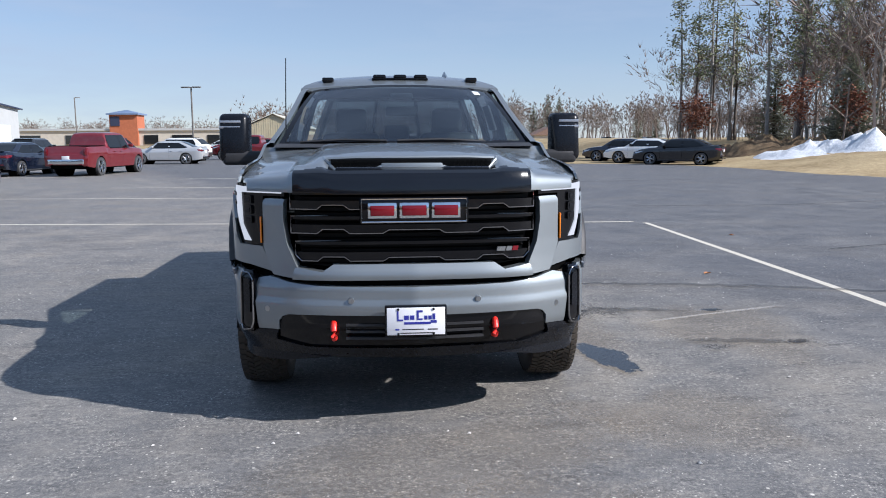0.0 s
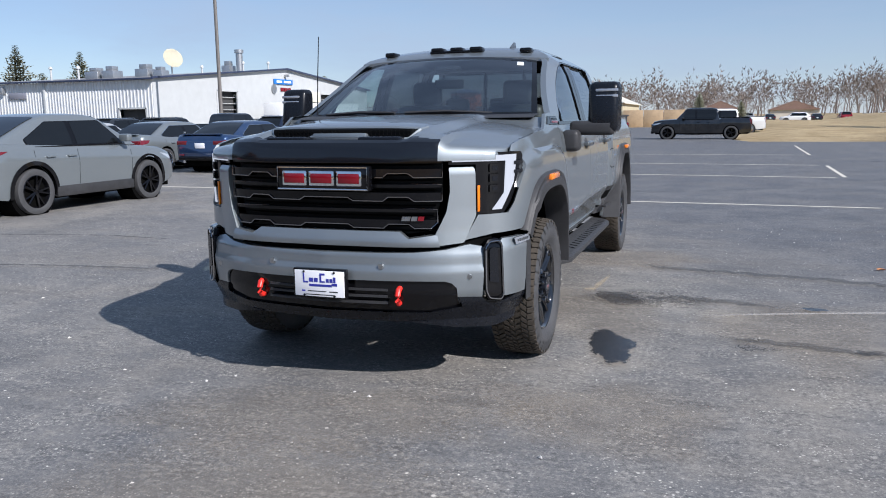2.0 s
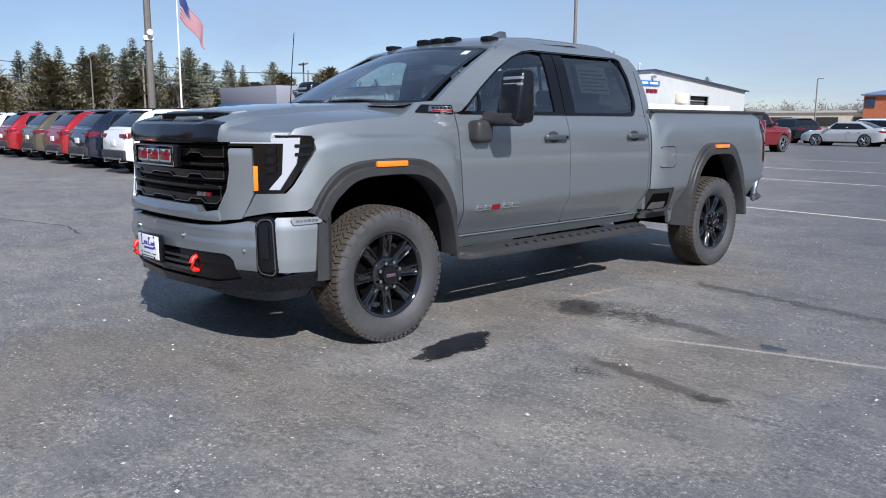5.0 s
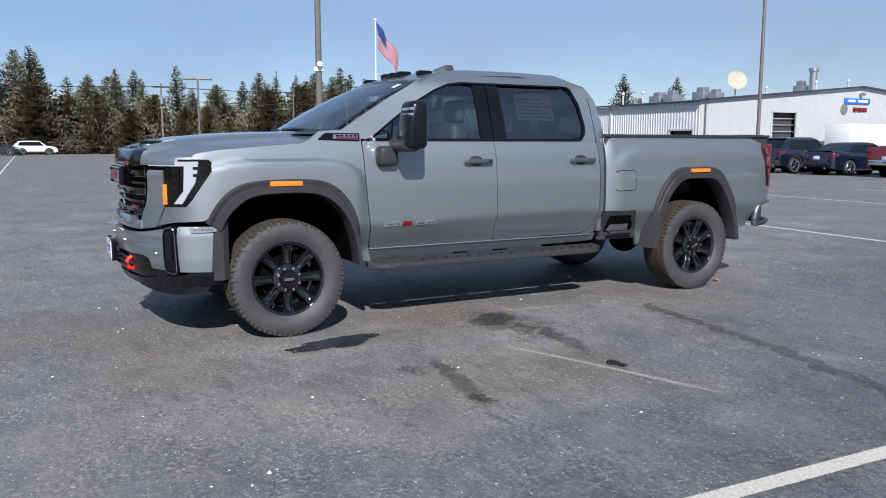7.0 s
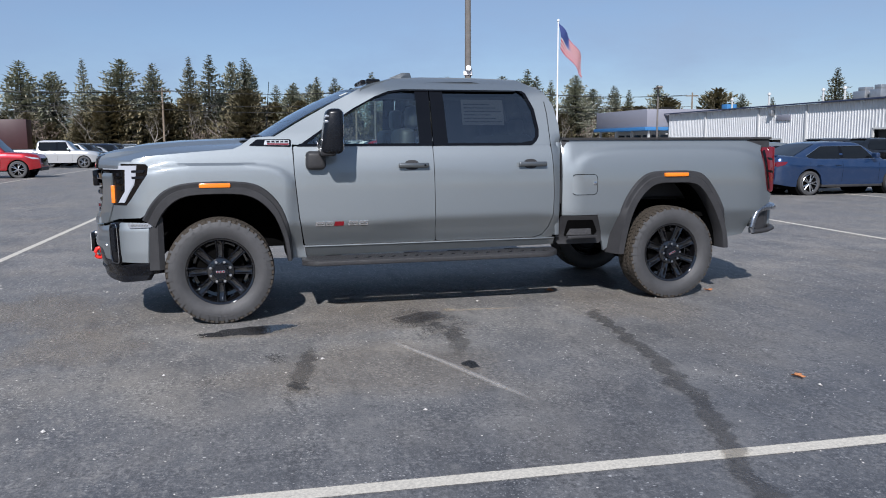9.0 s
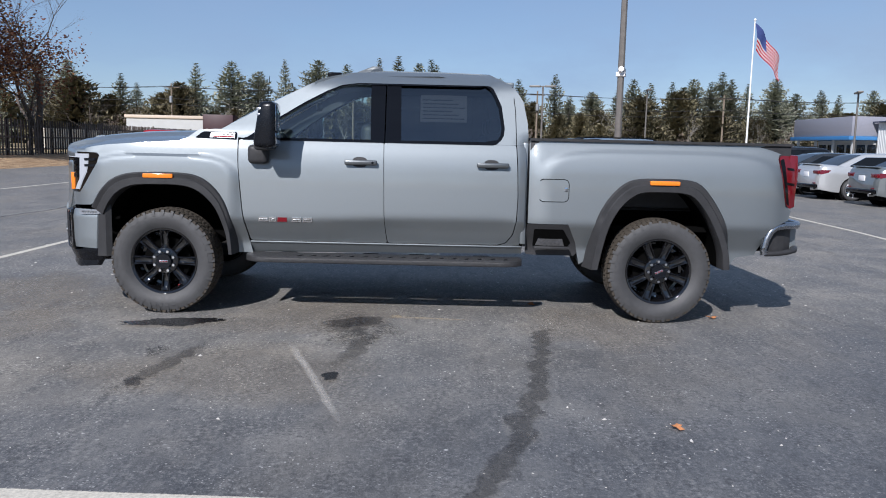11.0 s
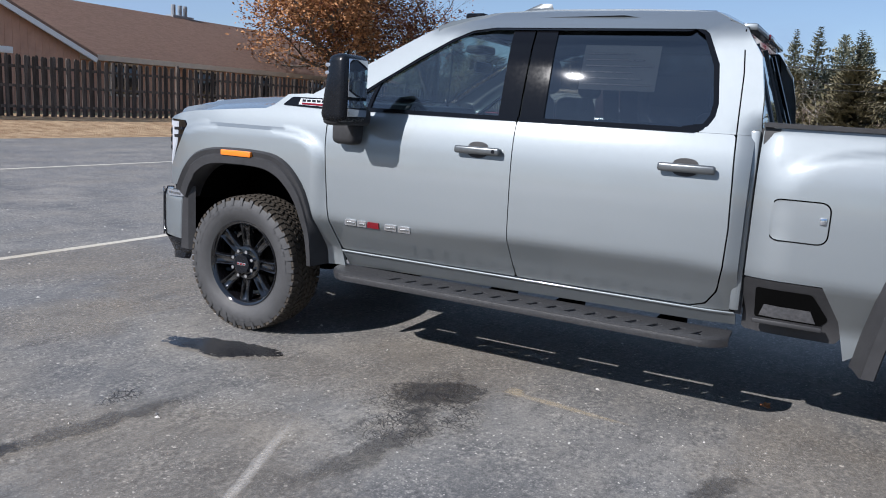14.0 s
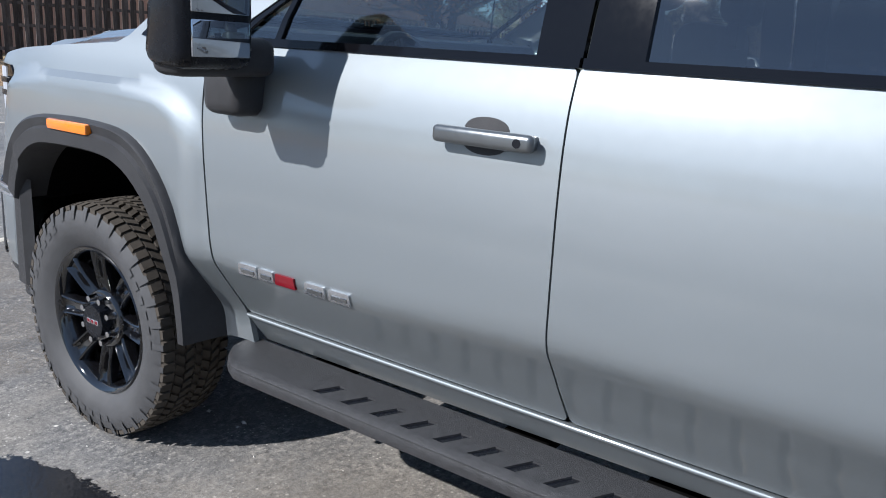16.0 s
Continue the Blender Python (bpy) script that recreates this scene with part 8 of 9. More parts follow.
    both("tail_light", slab(rounded([(y0 + 0.005, zt - hh), (y0 + ln * 0.7, zt - hh * 0.2), (y0 + ln, zt + hh * 0.9), (y0 + 0.005, zt + hh)], 0.02, 2), lambda yy, z: skin(yy, z, 0.006), 0.06, 0.02), M_TAIL, t)
    both("tail_lamp_face", bx(hw * (0.48 if kind != "pickup" else 0.80), hw * 0.85 if kind != "pickup" else hw * 0.93, y0 - 0.052, y0 + 0.02, zt - hh * 0.8, zt + hh * 0.75, 0.02), M_TAIL, t)
    zh = {"sedan": 0.68, "suv": 0.80, "crossover": 0.78, "pickup": 0.92}[kind]
    both("headlight", slab(rounded([(y1 - 0.62, zh + 0.10), (y1 - 0.10, zh + 0.02), (y1 - 0.03, zh - 0.05), (y1 - 0.30, zh - 0.03)], 0.02, 2), lambda yy, z: skin(yy, min(z, lerp_table(yy, st) - 0.03), 0.005), 0.08, 0.02), M_HEADLENS, t)
    both("mirror", bx(hw * 0.95, hw + 0.17, ga - 0.50, ga - 0.37, zb2 + 0.06, zb2 + 0.20, 0.035, seg=3), pm if colour != "white" else M_GLOSSBLK, t)
    for yy in (mid - 0.16, yq + 0.42 if kind != "pickup" else -0.45):
        both("handle", bx(hw - 0.02, hw + 0.028, yy - 0.09, yy + 0.09, zb2 - 0.145, zb2 - 0.12, 0.008), pm if colour not in ("silver",) else M_CHROME, t)
    for yy in (mid, ga - 0.22, yq + (0.12 if kind != "pickup" else -0.05)):
        both("door_seam", slab([(yy - 0.004, low(yy) + 0.12), (yy + 0.004, low(yy) + 0.12), (yy + 0.004, zb2 - 0.02), (yy - 0.004, zb2 - 0.02)], lambda a, z: skin(a, z, 0.0015), 0.5, 0, cuts_v=0.08), M_DARK, t, smooth=0)
    if K["clad"]:
        for a in K["ax"]:
            bm = bmesh.new()
            rws = []
            for q in np.linspace(-0.20, math.pi + 0.20, 19):
                rr = arch + 0.055
                c, sn = math.cos(q), math.sin(q)
                yo, zo, yi, zi = a + rr * c, r + rr * sn, a + (arch - 0.012) * c, r + (arch - 0.012) * sn
                xo = skin(yo, max(zo, zb + 0.02))[0]
                rws.append([(xo - 0.01, yo, zo), (xo + 0.012, yo, zo), (xo + 0.014, yi, zi), (xo - 0.06, yi, zi)])
            grid(bm, rws)
            both("arch_cladding", bm, M_PLASTIC if kind == "suv" else M_GLOSSBLK, t, smooth=40)
        both("sill_cladding", bx(hw * 0.90, hw * 0.985, K["ax"][1] + arch, K["ax"][0] - arch, zb - 0.01, zb + 0.17, 0.02), M_PLASTIC, t)
    elif kind == "sedan":
        both("sill", bx(hw * 0.88, hw * 0.965, K["ax"][1] + arch, K["ax"][0] - arch, zb - 0.02, zb + 0.05, 0.015), M_PLASTIC, t)
    low_mat = M_PLASTIC if K["clad"] else (M_CHROME if kind == "pickup" else M_GLOSSBLK)
    part("rear_bumper", bx(-hw * 0.80, hw * 0.80, y0 - 0.085, y0 + 0.10, 0.36 if kind != "pickup" else 0.52, 0.62 if K["clad"] else 0.48 if kind == "sedan" else 0.74, 0.035, seg=3), low_mat, t)
    if K["clad"]:
        part("skid_plate", bx(-hw * 0.62, hw * 0.62, y0 - 0.098, y0 - 0.04, 0.37, 0.42, 0.015), M_STEEL, t)
    both("rear_reflector", bx(hw * 0.58, hw * 0.74, y0 - 0.092, y0 - 0.05, 0.50, 0.535, 0.008), M_TAIL, t)
    if kind != "pickup":
        bm = bmesh.new()
        cyl(bm, (hw * 0.55, y0 - 0.10, 0.33), (hw * 0.55, y0 + 0.1, 0.34), 0.045, n=10)
        both("exhaust_tip", bm, M_CHROME, t)
    part("front_bumper", bx(-hw * 0.66, hw * 0.66, y1 - 0.10, y1 + 0.07, 0.34, 0.52, 0.04, seg=3), M_PLASTIC, t)
    part("grille", bx(-hw * 0.46, hw * 0.46, y1 - 0.05, y1 + 0.062, 0.55, 0.72 if kind != "pickup" else 0.92, 0.02), M_GLOSSBLK, t)
    zp = 0.78 if kind == "sedan" else 0.60 if kind == "crossover" else 0.80
    part("licence_plate", bx(-0.16, 0.16, y0 - (0.10 if kind == "crossover" else 0.062), y0 - 0.02, zp - 0.075, zp + 0.075, 0.005), M_PLATE, t, "blank white plate")
    if kind == "pickup":
        # near-black lid on the solid bed: stands for the shaded open hollow
        part("bed_floor", bx(-hw * 0.84, hw * 0.84, y0 + 0.10, gd - 0.10, 1.29, 1.315), M_DARK, t)
    for a in K["ax"]:
        for s in (-1, 1):
            w = new("wheel")
            w.parent = t
            w.matrix_basis = pose(s * (hw - 0.11), a, r, 0, 0, 0 if s > 0 else 180)
            bm = bmesh.new()
            revolve(bm, [(-0.10, r * 0.66), (-0.115, r * 0.8), (-0.10, r * 0.97), (-0.05, r), (0.05, r), (0.10, r * 0.97), (0.115, r * 0.84), (0.10, r * 0.71)], 32)
            part("tyre", bm, M_RUBBER, w)
            bm = bmesh.new()
            revolve(bm, [(0.10, r * 0.72), (0.108, r * 0.69), (0.09, r * 0.66), (0.02, r * 0.63)], 28)
            for k in range(5):
                q = 2 * math.pi * k / 5
                for d in (-0.20, 0.20):
                    sweep(bm, [(0.082, 0.03 * math.cos(q), 0.03 * math.sin(q)), (0.094, r * 0.68 * math.cos(q + d), r * 0.68 * math.sin(q + d))], [0.026, 0.017], 5)
            cyl(bm, (0.05, 0, 0), (0.094, 0, 0), 0.055, 0.045, n=12)
            part("rim", bm, rim or M_SILVERRIM, w)
            # near-black dish behind the spokes, coloured as the depth's shade
            bm = bmesh.new()
            cyl(bm, (0.0, 0, 0), (0.03, 0, 0), r * 0.66, n=24)
            part("brake_disc", bm, M_DARK, w)
    return t


car("crossover", "grey", -9.35, 6.42, 0, "grey coupe-like crossover with black wheels", rim=M_GLOSSBLK)
car("suv", "black", -12.75, 7.25, 0, "black family SUV parked nose in")
car("suv", "white", -16.2, 7.1, 0, "white compact SUV with black wheels", rim=M_GLOSSBLK)
car("suv", "navy", -19.2, 7.2, 0, "dark navy SUV in the row")
car("suv", "red", -22.1, 7.4, 0, "bright red SUV in the row")
car("suv", "olive", -25.1, 7.5, 0, "olive brown SUV in the row")
car("suv", "red", -28.0, 7.4, 0, "bright red SUV in the row")
car("suv", "white", -31.0, 7.4, 0, "white SUV in the row")
car("suv", "silver", -34.0, 7.3, 0, "silver SUV in the row")
car("suv", "charcoal", -37.2, 7.3, 0, "charcoal SUV in the row")
car("suv", "white", -40.4, 7.3, 0, "white SUV in the row")
car("sedan", "blue", -11.95, 16.7, 0, "blue sedan with dark wheels and a small spoiler")
car("sedan", "grey", -14.75, 16.6, 0, "grey sedan with silver wheels")
car("sedan", "silver", -17.9, 16.5, 0, "silver-grey sedan in the second row")
car("sedan", "charcoal", -20.9, 16.6, 0, "charcoal sedan in the second row")
car("suv", "black", -24.0, 16.8, 0, "black SUV in the second row")
car("suv", "navy", -27.2, 16.8, 0, "dark navy SUV in the second row")
car("sedan", "white", -30.2, 16.7, 0, "white sedan in the second row")
car("suv", "black", -33.3, 16.8, 0, "black SUV in the second row")
car("suv", "charcoal", -36.5, 16.8, 0, "charcoal SUV in the second row")
car("pickup", "darkred", -13.0, 32.6, -8, "dark red extended-cab pickup with chrome bumper")
car("sedan", "navy", -16.4, 32.2, -5, "dark navy sedan beside the red pickup")
car("suv", "navy", -19.6, 32.4, 0, "navy SUV with silver wheels")
car("pickup", "black", -24.6, 34.6, 0, "black pickup in the third row")
car("suv", "black", -28.0, 33.6, 0, "black SUV in the third row")
car("suv", "charcoal", -31.4, 33.6, 0, "charcoal SUV in the third row")
car("sedan", "silver", -13.8, 47.5, 88, "silver sedan parked across the lane")
car("suv", "black", -19.5, 52.5, 60, "black SUV behind the silver sedan")
car("suv", "white", -15.0, 55.0, 80, "white SUV behind the silver sedan")
car("pickup", "darkred", -10.2, 58.5, 85, "dark red crew-cab pickup far in the lot")
car("suv", "charcoal", -23.5, 51.0, 0, "charcoal SUV far in the lot")
car("sedan", "white", -27.0, 53.0, 20, "white sedan far in the lot")
car("suv", "red", -14.0, 92.0, 60, "dark red SUV by the shed")
car("sedan", "white", -18.5, 90.0, 80, "white car by the shed")
car("pickup", "black", -11.8, 93.5, 85, "black flatbed truck by the shed")
car("sedan", "black", 16.9, 39.0, 57, "black sedan with bright wheels on the lot's edge")
car("sedan", "white", 16.3, 43.0, 57, "white hatchback behind the black sedan")
car("sedan", "navy", 15.8, 46.2, 57, "dark sedan behind the white one")
car("pickup", "black", 0.9, 47.0, 90, "black crew-cab pickup on the lot's edge", rim=M_GLOSSBLK)
car("pickup", "white", 2.2, 58.5, 95, "white pickup behind the black one")
car("pickup", "red", -33.9, -11.9, 0, "bright red pickup facing the aisle")
car("pickup", "silver", -52.0, -12.3, 0, "silver pickup facing the aisle")
for i, (kind, colour) in enumerate((("suv", "white"), ("suv", "charcoal"), ("sedan", "silver"), ("suv", "navy"), ("suv", "charcoal"), ("sedan", "navy"), ("suv", "grey"), ("sedan", "silver"), ("suv", "black"), ("sedan", "charcoal"), ("suv", "silver"), ("suv", "navy"), ("sedan", "white"))):
    car(kind, colour, -55.6 - 3.2 * i, -11.9 + 0.30 * i, 0, colour + " car in the long row facing the aisle")
car("suv", "charcoal", -95.0, -3.5, 0, "grey SUV by the road")
car("suv", "white", -97.5, 0.5, 0, "white SUV by the road")
for i in range(14):
    car(("sedan", "suv")[i % 2], ("white", "silver", "charcoal", "white", "black", "red", "grey")[i % 7], 3.0 + 3.6 * i, 138 + 2.0 * ((i * 7) % 5), 0 if i % 3 else 90, "far parked car before the bare trees", "far parked cars")

# ---- trees ----
M_BARK = two_tone("grey_bark", (0.075, 0.062, 0.052), (0.17, 0.145, 0.125), 5.0, 0.95, 0.7, 0.03, stretch=(3, 3, 0.5))
M_PALEBARK = two_tone("pale_bark", (0.20, 0.18, 0.16), (0.42, 0.39, 0.35), 4.0, 0.9, 0.6, 0.02, stretch=(2, 2, 0.7))
M_TWIG = two_tone("bare_twigs", (0.15, 0.118, 0.098), (0.29, 0.235, 0.20), 3.0, 0.95, 0.3, 0.02)
M_NEEDLE = leafy("dark_needles", (0.20, 0.215, 0.155), (0.40, 0.40, 0.31))
M_PINE = leafy("pine_needles", (0.12, 0.145, 0.075), (0.30, 0.30, 0.18))
M_CEDAR = leafy("bronze_cedar", (0.15, 0.140, 0.085), (0.30, 0.262, 0.165))
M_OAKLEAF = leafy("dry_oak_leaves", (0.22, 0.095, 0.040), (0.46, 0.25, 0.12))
# dark leaves of the eastern wood; on the big oak also shade as colour
M_DKOAK = leafy("dark_dry_leaves_and_shade", (0.13, 0.05, 0.035), (0.28, 0.125, 0.075))


def leaf_quads(bm, centre, spread, n, size, rng, droop=0.0, flat=1.0):
    for _ in range(n):
        c = Vector(centre) + Vector((rng.gauss(0, spread), rng.gauss(0, spread), rng.gauss(0, spread * flat)))
        a = Vector((rng.uniform(-1, 1), rng.uniform(-1, 1), rng.uniform(-0.5, 0.5) - droop)).normalized()
        b = a.cross(Vector((rng.uniform(-1, 1), rng.uniform(-1, 1), rng.uniform(-1, 1)))).normalized()
        s = size * rng.uniform(0.6, 1.3)
        bm.faces.new([bm.verts.new(c + v) for v in (a * s, b * s * 0.45, -a * s, -b * s * 0.45)])


def conifer(h, w, rng, dense=1.0, bare=0.05, needle=M_NEEDLE, label="tall dark spruce with drooping branches", at=(0, 0, 0), blunt=0.95):
    t = thing("conifer_tree", label, "conifer tree", "conifers", at=at)
    bm = bmesh.new()
    sweep(bm, [(0, 0, -0.2), (0.012 * h * rng.uniform(-1, 1), 0.01 * h, h * 0.5), (0, 0, h * 0.99)], [0.016 * h, 0.010 * h, 0.02], 7)
    crown = bmesh.new()
    z = h * bare + 0.3
    lop = [rng.uniform(0.75, 1.2) for _ in range(8)]
    while z < h * 0.985:
        f = (z - h * bare) / (h * (1 - bare))
        reach = w * min(1.0, 0.62 + 2.4 * f) * (1 - f) ** blunt * rng.uniform(0.72, 1.12)
        n = max(5, int((8 + 8 * (1 - f)) * dense))
        for k in range(n):
            a = rng.uniform(0, 2 * math.pi)
            L = reach * lop[int(a / 0.7855) % 8] * rng.uniform(0.55, 1.18) + 0.10
            d = Vector((math.cos(a), math.sin(a), 0))
            sv = Vector((-d.y, d.x, 0))
            rise = 0.45 * f - 0.22

            def along(u):
                return d * L * u + Vector((0, 0, z + L * (rise * u - 0.20 * u + 0.22 * u * u * u)))
            if L > 1.7:
                sweep(bm, [along(0), along(0.5), along(0.95)], [0.035, 0.02, 0.008], 3)
            m = max(2, int(L / 0.34))
            for q in range(m):
                u0, u1 = (q + 0.15) / m, (q + 1.0) / m
                p0, p1 = along(u0), along(u1)
                ws = (0.13 + 0.20 * L * (1 - 0.75 * u0)) * rng.uniform(0.6, 1.2)
                ws = min(ws * 0.80, 0.55)
                for sg in (-1, 1):
                    e = p0 + sv * sg * ws + d * ws * 0.55 + Vector((0, 0, -ws * rng.uniform(0.10, 0.55)))
                    crown.faces.new([crown.verts.new(v) for v in (p0, e, p1)])
                if rng.random() < 0.7:
                    e = p0 + (p1 - p0) * rng.random() + Vector((0, 0, -rng.uniform(0.15, 0.50) * min(1, L)))
                    crown.faces.new([crown.verts.new(v) for v in (p0, e, p1)])
            e = along(1.0) + d * 0.22 + Vector((0, 0, 0.06))
            crown.faces.new([crown.verts.new(v) for v in (along(0.9) - sv * 0.10, e, along(0.9) + sv * 0.10)])
        z += h * rng.uniform(0.016, 0.028) * (1.2 - 0.55 * f)
    part("trunk", bm, M_BARK, t)
    part("crown", crown, needle, t, smooth=0)
    return t


def limbs(bm, p, d, length, r, depth, rng, tips, bend=0.25, split=(2, 3), shrink=0.68, sides=5, up=0.08):
    """Branches that taper and fork; the ends go into tips."""
    n = 3 if r > 0.02 else 2
    pts, rs = [Vector(p)], [r]
    v = Vector(d).normalized()
    for k in range(n):
        v = (v + Vector((rng.uniform(-bend, bend), rng.uniform(-bend, bend), rng.uniform(-bend, bend) * 0.6 + up))).normalized()
        pts.append(pts[-1] + v * length / n)
        rs.append(r * (1 - 0.38 * (k + 1) / n))
    sweep(bm, pts, rs, sides if r > 0.03 else 3)
    tips.append((pts[-1], v, depth))
    if depth == 0:
        return
    for _ in range(rng.randint(*split)):
        a = rng.randint(1, n)
        q = Vector((rng.uniform(-1, 1), rng.uniform(-1, 1), rng.uniform(-0.2, 0.7))).normalized()
        limbs(bm, pts[a], v * 0.75 + q * 0.85, length * shrink * rng.uniform(0.75, 1.15), rs[a] * 0.62, depth - 1, rng, tips, bend, split, shrink, max(3, sides - 1), up)


def bare_tree(x, y, h, seed, label, r=0.16, depth=5, bark=M_BARK, z=0.0, group="bare trees", split=(2, 3)):
    rng = random.Random(seed)
    t = thing("bare_tree", label, "tree", group, at=(x, y, z))
    bm, tips = bmesh.new(), []
    limbs(bm, (0, 0, -0.2), (rng.uniform(-0.1, 0.1), rng.uniform(-0.1, 0.1), 1), h * 0.36, r, depth, rng, tips, 0.22, split, 0.72)
    part("trunk", bm, bark, t, smooth=60)
    return t


def leafed_oak(x, y, h, seed, z=0.3):
    rng = random.Random(seed)
    t = thing("oak_tree", "oak holding its dry orange-brown leaves", "tree", at=(x, y, z))
    bm, tips, leaves, dark = bmesh.new(), [], bmesh.new(), bmesh.new()
    for dx in (-0.75, 0.75):
        limbs(bm, (dx * 0.9, 0, -0.2), (dx * 0.22, 0.05, 1), h * 0.33, 0.32, 4, rng, tips, 0.18, (3, 4), 0.76)
        for k in range(4):
            q = rng.uniform(-0.6, 0.6) + (0 if dx > 0 else math.pi) + (k - 1.5) * 0.5
            z0 = 2.6 + 0.75 * k
            limbs(bm, (dx * (0.9 + 0.06 * z0), 0.05 * z0, z0), (math.cos(q), math.sin(q) * 0.8, 0.30 + 0.14 * k), h * 0.24, 0.15, 3, rng, tips, 0.22, (3, 4), 0.74, 5, 0.03)
    for p, v, d in tips:
        if d <= 2 and p.z > 3.2:
            # mostly the side away from the sun: shade put in as darker leaves
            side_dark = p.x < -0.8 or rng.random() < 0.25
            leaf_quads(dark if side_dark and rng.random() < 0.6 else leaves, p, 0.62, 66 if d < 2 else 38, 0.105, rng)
    part("trunk", bm, M_BARK, t, smooth=60)
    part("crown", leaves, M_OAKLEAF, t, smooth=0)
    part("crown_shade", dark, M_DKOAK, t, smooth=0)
    return t


leafed_oak(-33.4, -23.6, 13.5, 11)
bare_tree(-43.2, -23.2, 14.5, 21, "tall bare tree with dark limbs behind the fence", 0.26, 6, split=(3, 3))
bare_tree(-49, -27, 9.0, 22, "slender bare tree behind the fence", 0.10, 5)
bare_tree(-55, -25, 8.0, 23, "slender bare tree behind the fence", 0.09, 5)
bare_tree(-46, -30, 8.5, 24, "slender bare tree behind the fence", 0.09, 5)

# conifers along the road: three built, the others copied
rng = random.Random(8)
BASE = [conifer(14.5, 4.6, random.Random(31), 1.3, at=(-115, -7, 0)), conifer(14.0, 3.9, random.Random(32), 1.05, at=(-115, -21.4, 0)), conifer(12.0, 3.9, random.Random(33), 1.2, at=(-115, 11.5, 0)),
        conifer(14.0, 5.0, random.Random(34), 1.4, at=(-116, -1, 0), blunt=0.75)]
CEDAR = [conifer(6.5, 3.2, random.Random(35), 1.6, 0.01, M_CEDAR, "bronze-green cedar at the roadside", at=(-110, 20, 0), blunt=0.6), conifer(5.2, 2.9, random.Random(36), 1.6, 0.01, M_CEDAR, "bronze-green cedar at the roadside", at=(-110, 26, 0), blunt=0.55)]


def again(ob, x, y, s, turn, sw=1.0):
    copy_thing(ob, pose(x, y, -0.1, 0, 0, turn) @ Matrix.Diagonal((s * sw, s * sw, s, 1)))


SPOTS = [(-17.0, 14.3), (-12.1, 14.0), (-4, 14.8), (0.6, 14.8), (-26, 12.5), (-29.4, 13.8), (-36, 13.5), (-47, 11.5), (-53, 13.0), (7.6, 10.6), (14.6, 10.8), (22, 9.0), (26, 10.5), (31.3, 12.2), (34.5, 11.8),
         (37.7, 12.0), (40.8, 11.6), (44, 12.4), (47.5, 12.8), (50.2, 12.2), (53, 12.7), (56.5, 10.0), (61.0, 10.9), (65, 9.5), (68.7, 11.5), (-60, 12), (-68, 13), (-76, 12)]
for i, (y, h) in enumerate(SPOTS):
    b = BASE[(i * 7 + 3) % 4]
    hb = (14.5, 14.0, 12.0, 14.0)[(i * 7 + 3) % 4]
    again(b, -115 + rng.uniform(-4, 4), y + rng.uniform(-0.4, 0.4), h / hb, rng.uniform(0, 360), rng.uniform(1.2, 1.6))
for i in range(34):
    if i < 14 and i % 2:
        continue
    again(BASE[i % 4], -124 + rng.uniform(-5, 5), -62 + 3.9 * i + rng.uniform(-1.5, 1.5), rng.uniform(0.70, 1.0), rng.uniform(0, 360), rng.uniform(1.2, 1.6))
for i in range(44):
    y = -80 + i * 3.7 + rng.uniform(-0.8, 0.8)
    again(CEDAR[i % 2], -111 + rng.uniform(-4.0, 3.5), y, rng.uniform(0.85, 1.65), rng.uniform(0, 360), rng.uniform(1.0, 1.4))
for x, y, h in ((-117.9, 107.0, 15.4), (-107.5, 111.2, 14.2), (-92, 110, 9.0), (-100, 95, 9.5), (-96, 72, 9.0), (-108, 80, 8.5), (-120, 95, 10), (-62, 118, 9.0)):
    again(BASE[0 if h > 9.5 else 2], x, y, h / (14.5 if h > 9.5 else 12.0), rng.uniform(0, 360), 1.45)
for x, y, h in ((-1.0, 120, 4.9), (4.9, 121, 3.7), (-72, -48, 13.0), (-68, -40, 10.0), (-88, -52, 11.0), (-60, -46, 8.0)):
    again(BASE[1 if h > 6 else 2], x, y, h / (14.0 if h > 6 else 12.0), rng.uniform(0, 360), 1.3 if h < 6 else 1.0)
for i in range(26):
    bare_tree(-109 + rng.uniform(-4, 3), -40 + i * 5.6 + rng.uniform(-2, 2), rng.uniform(7.5, 11.5), 200 + i, "bare pale tree at the roadside", 0.10, 4, M_PALEBARK, split=(3, 3))


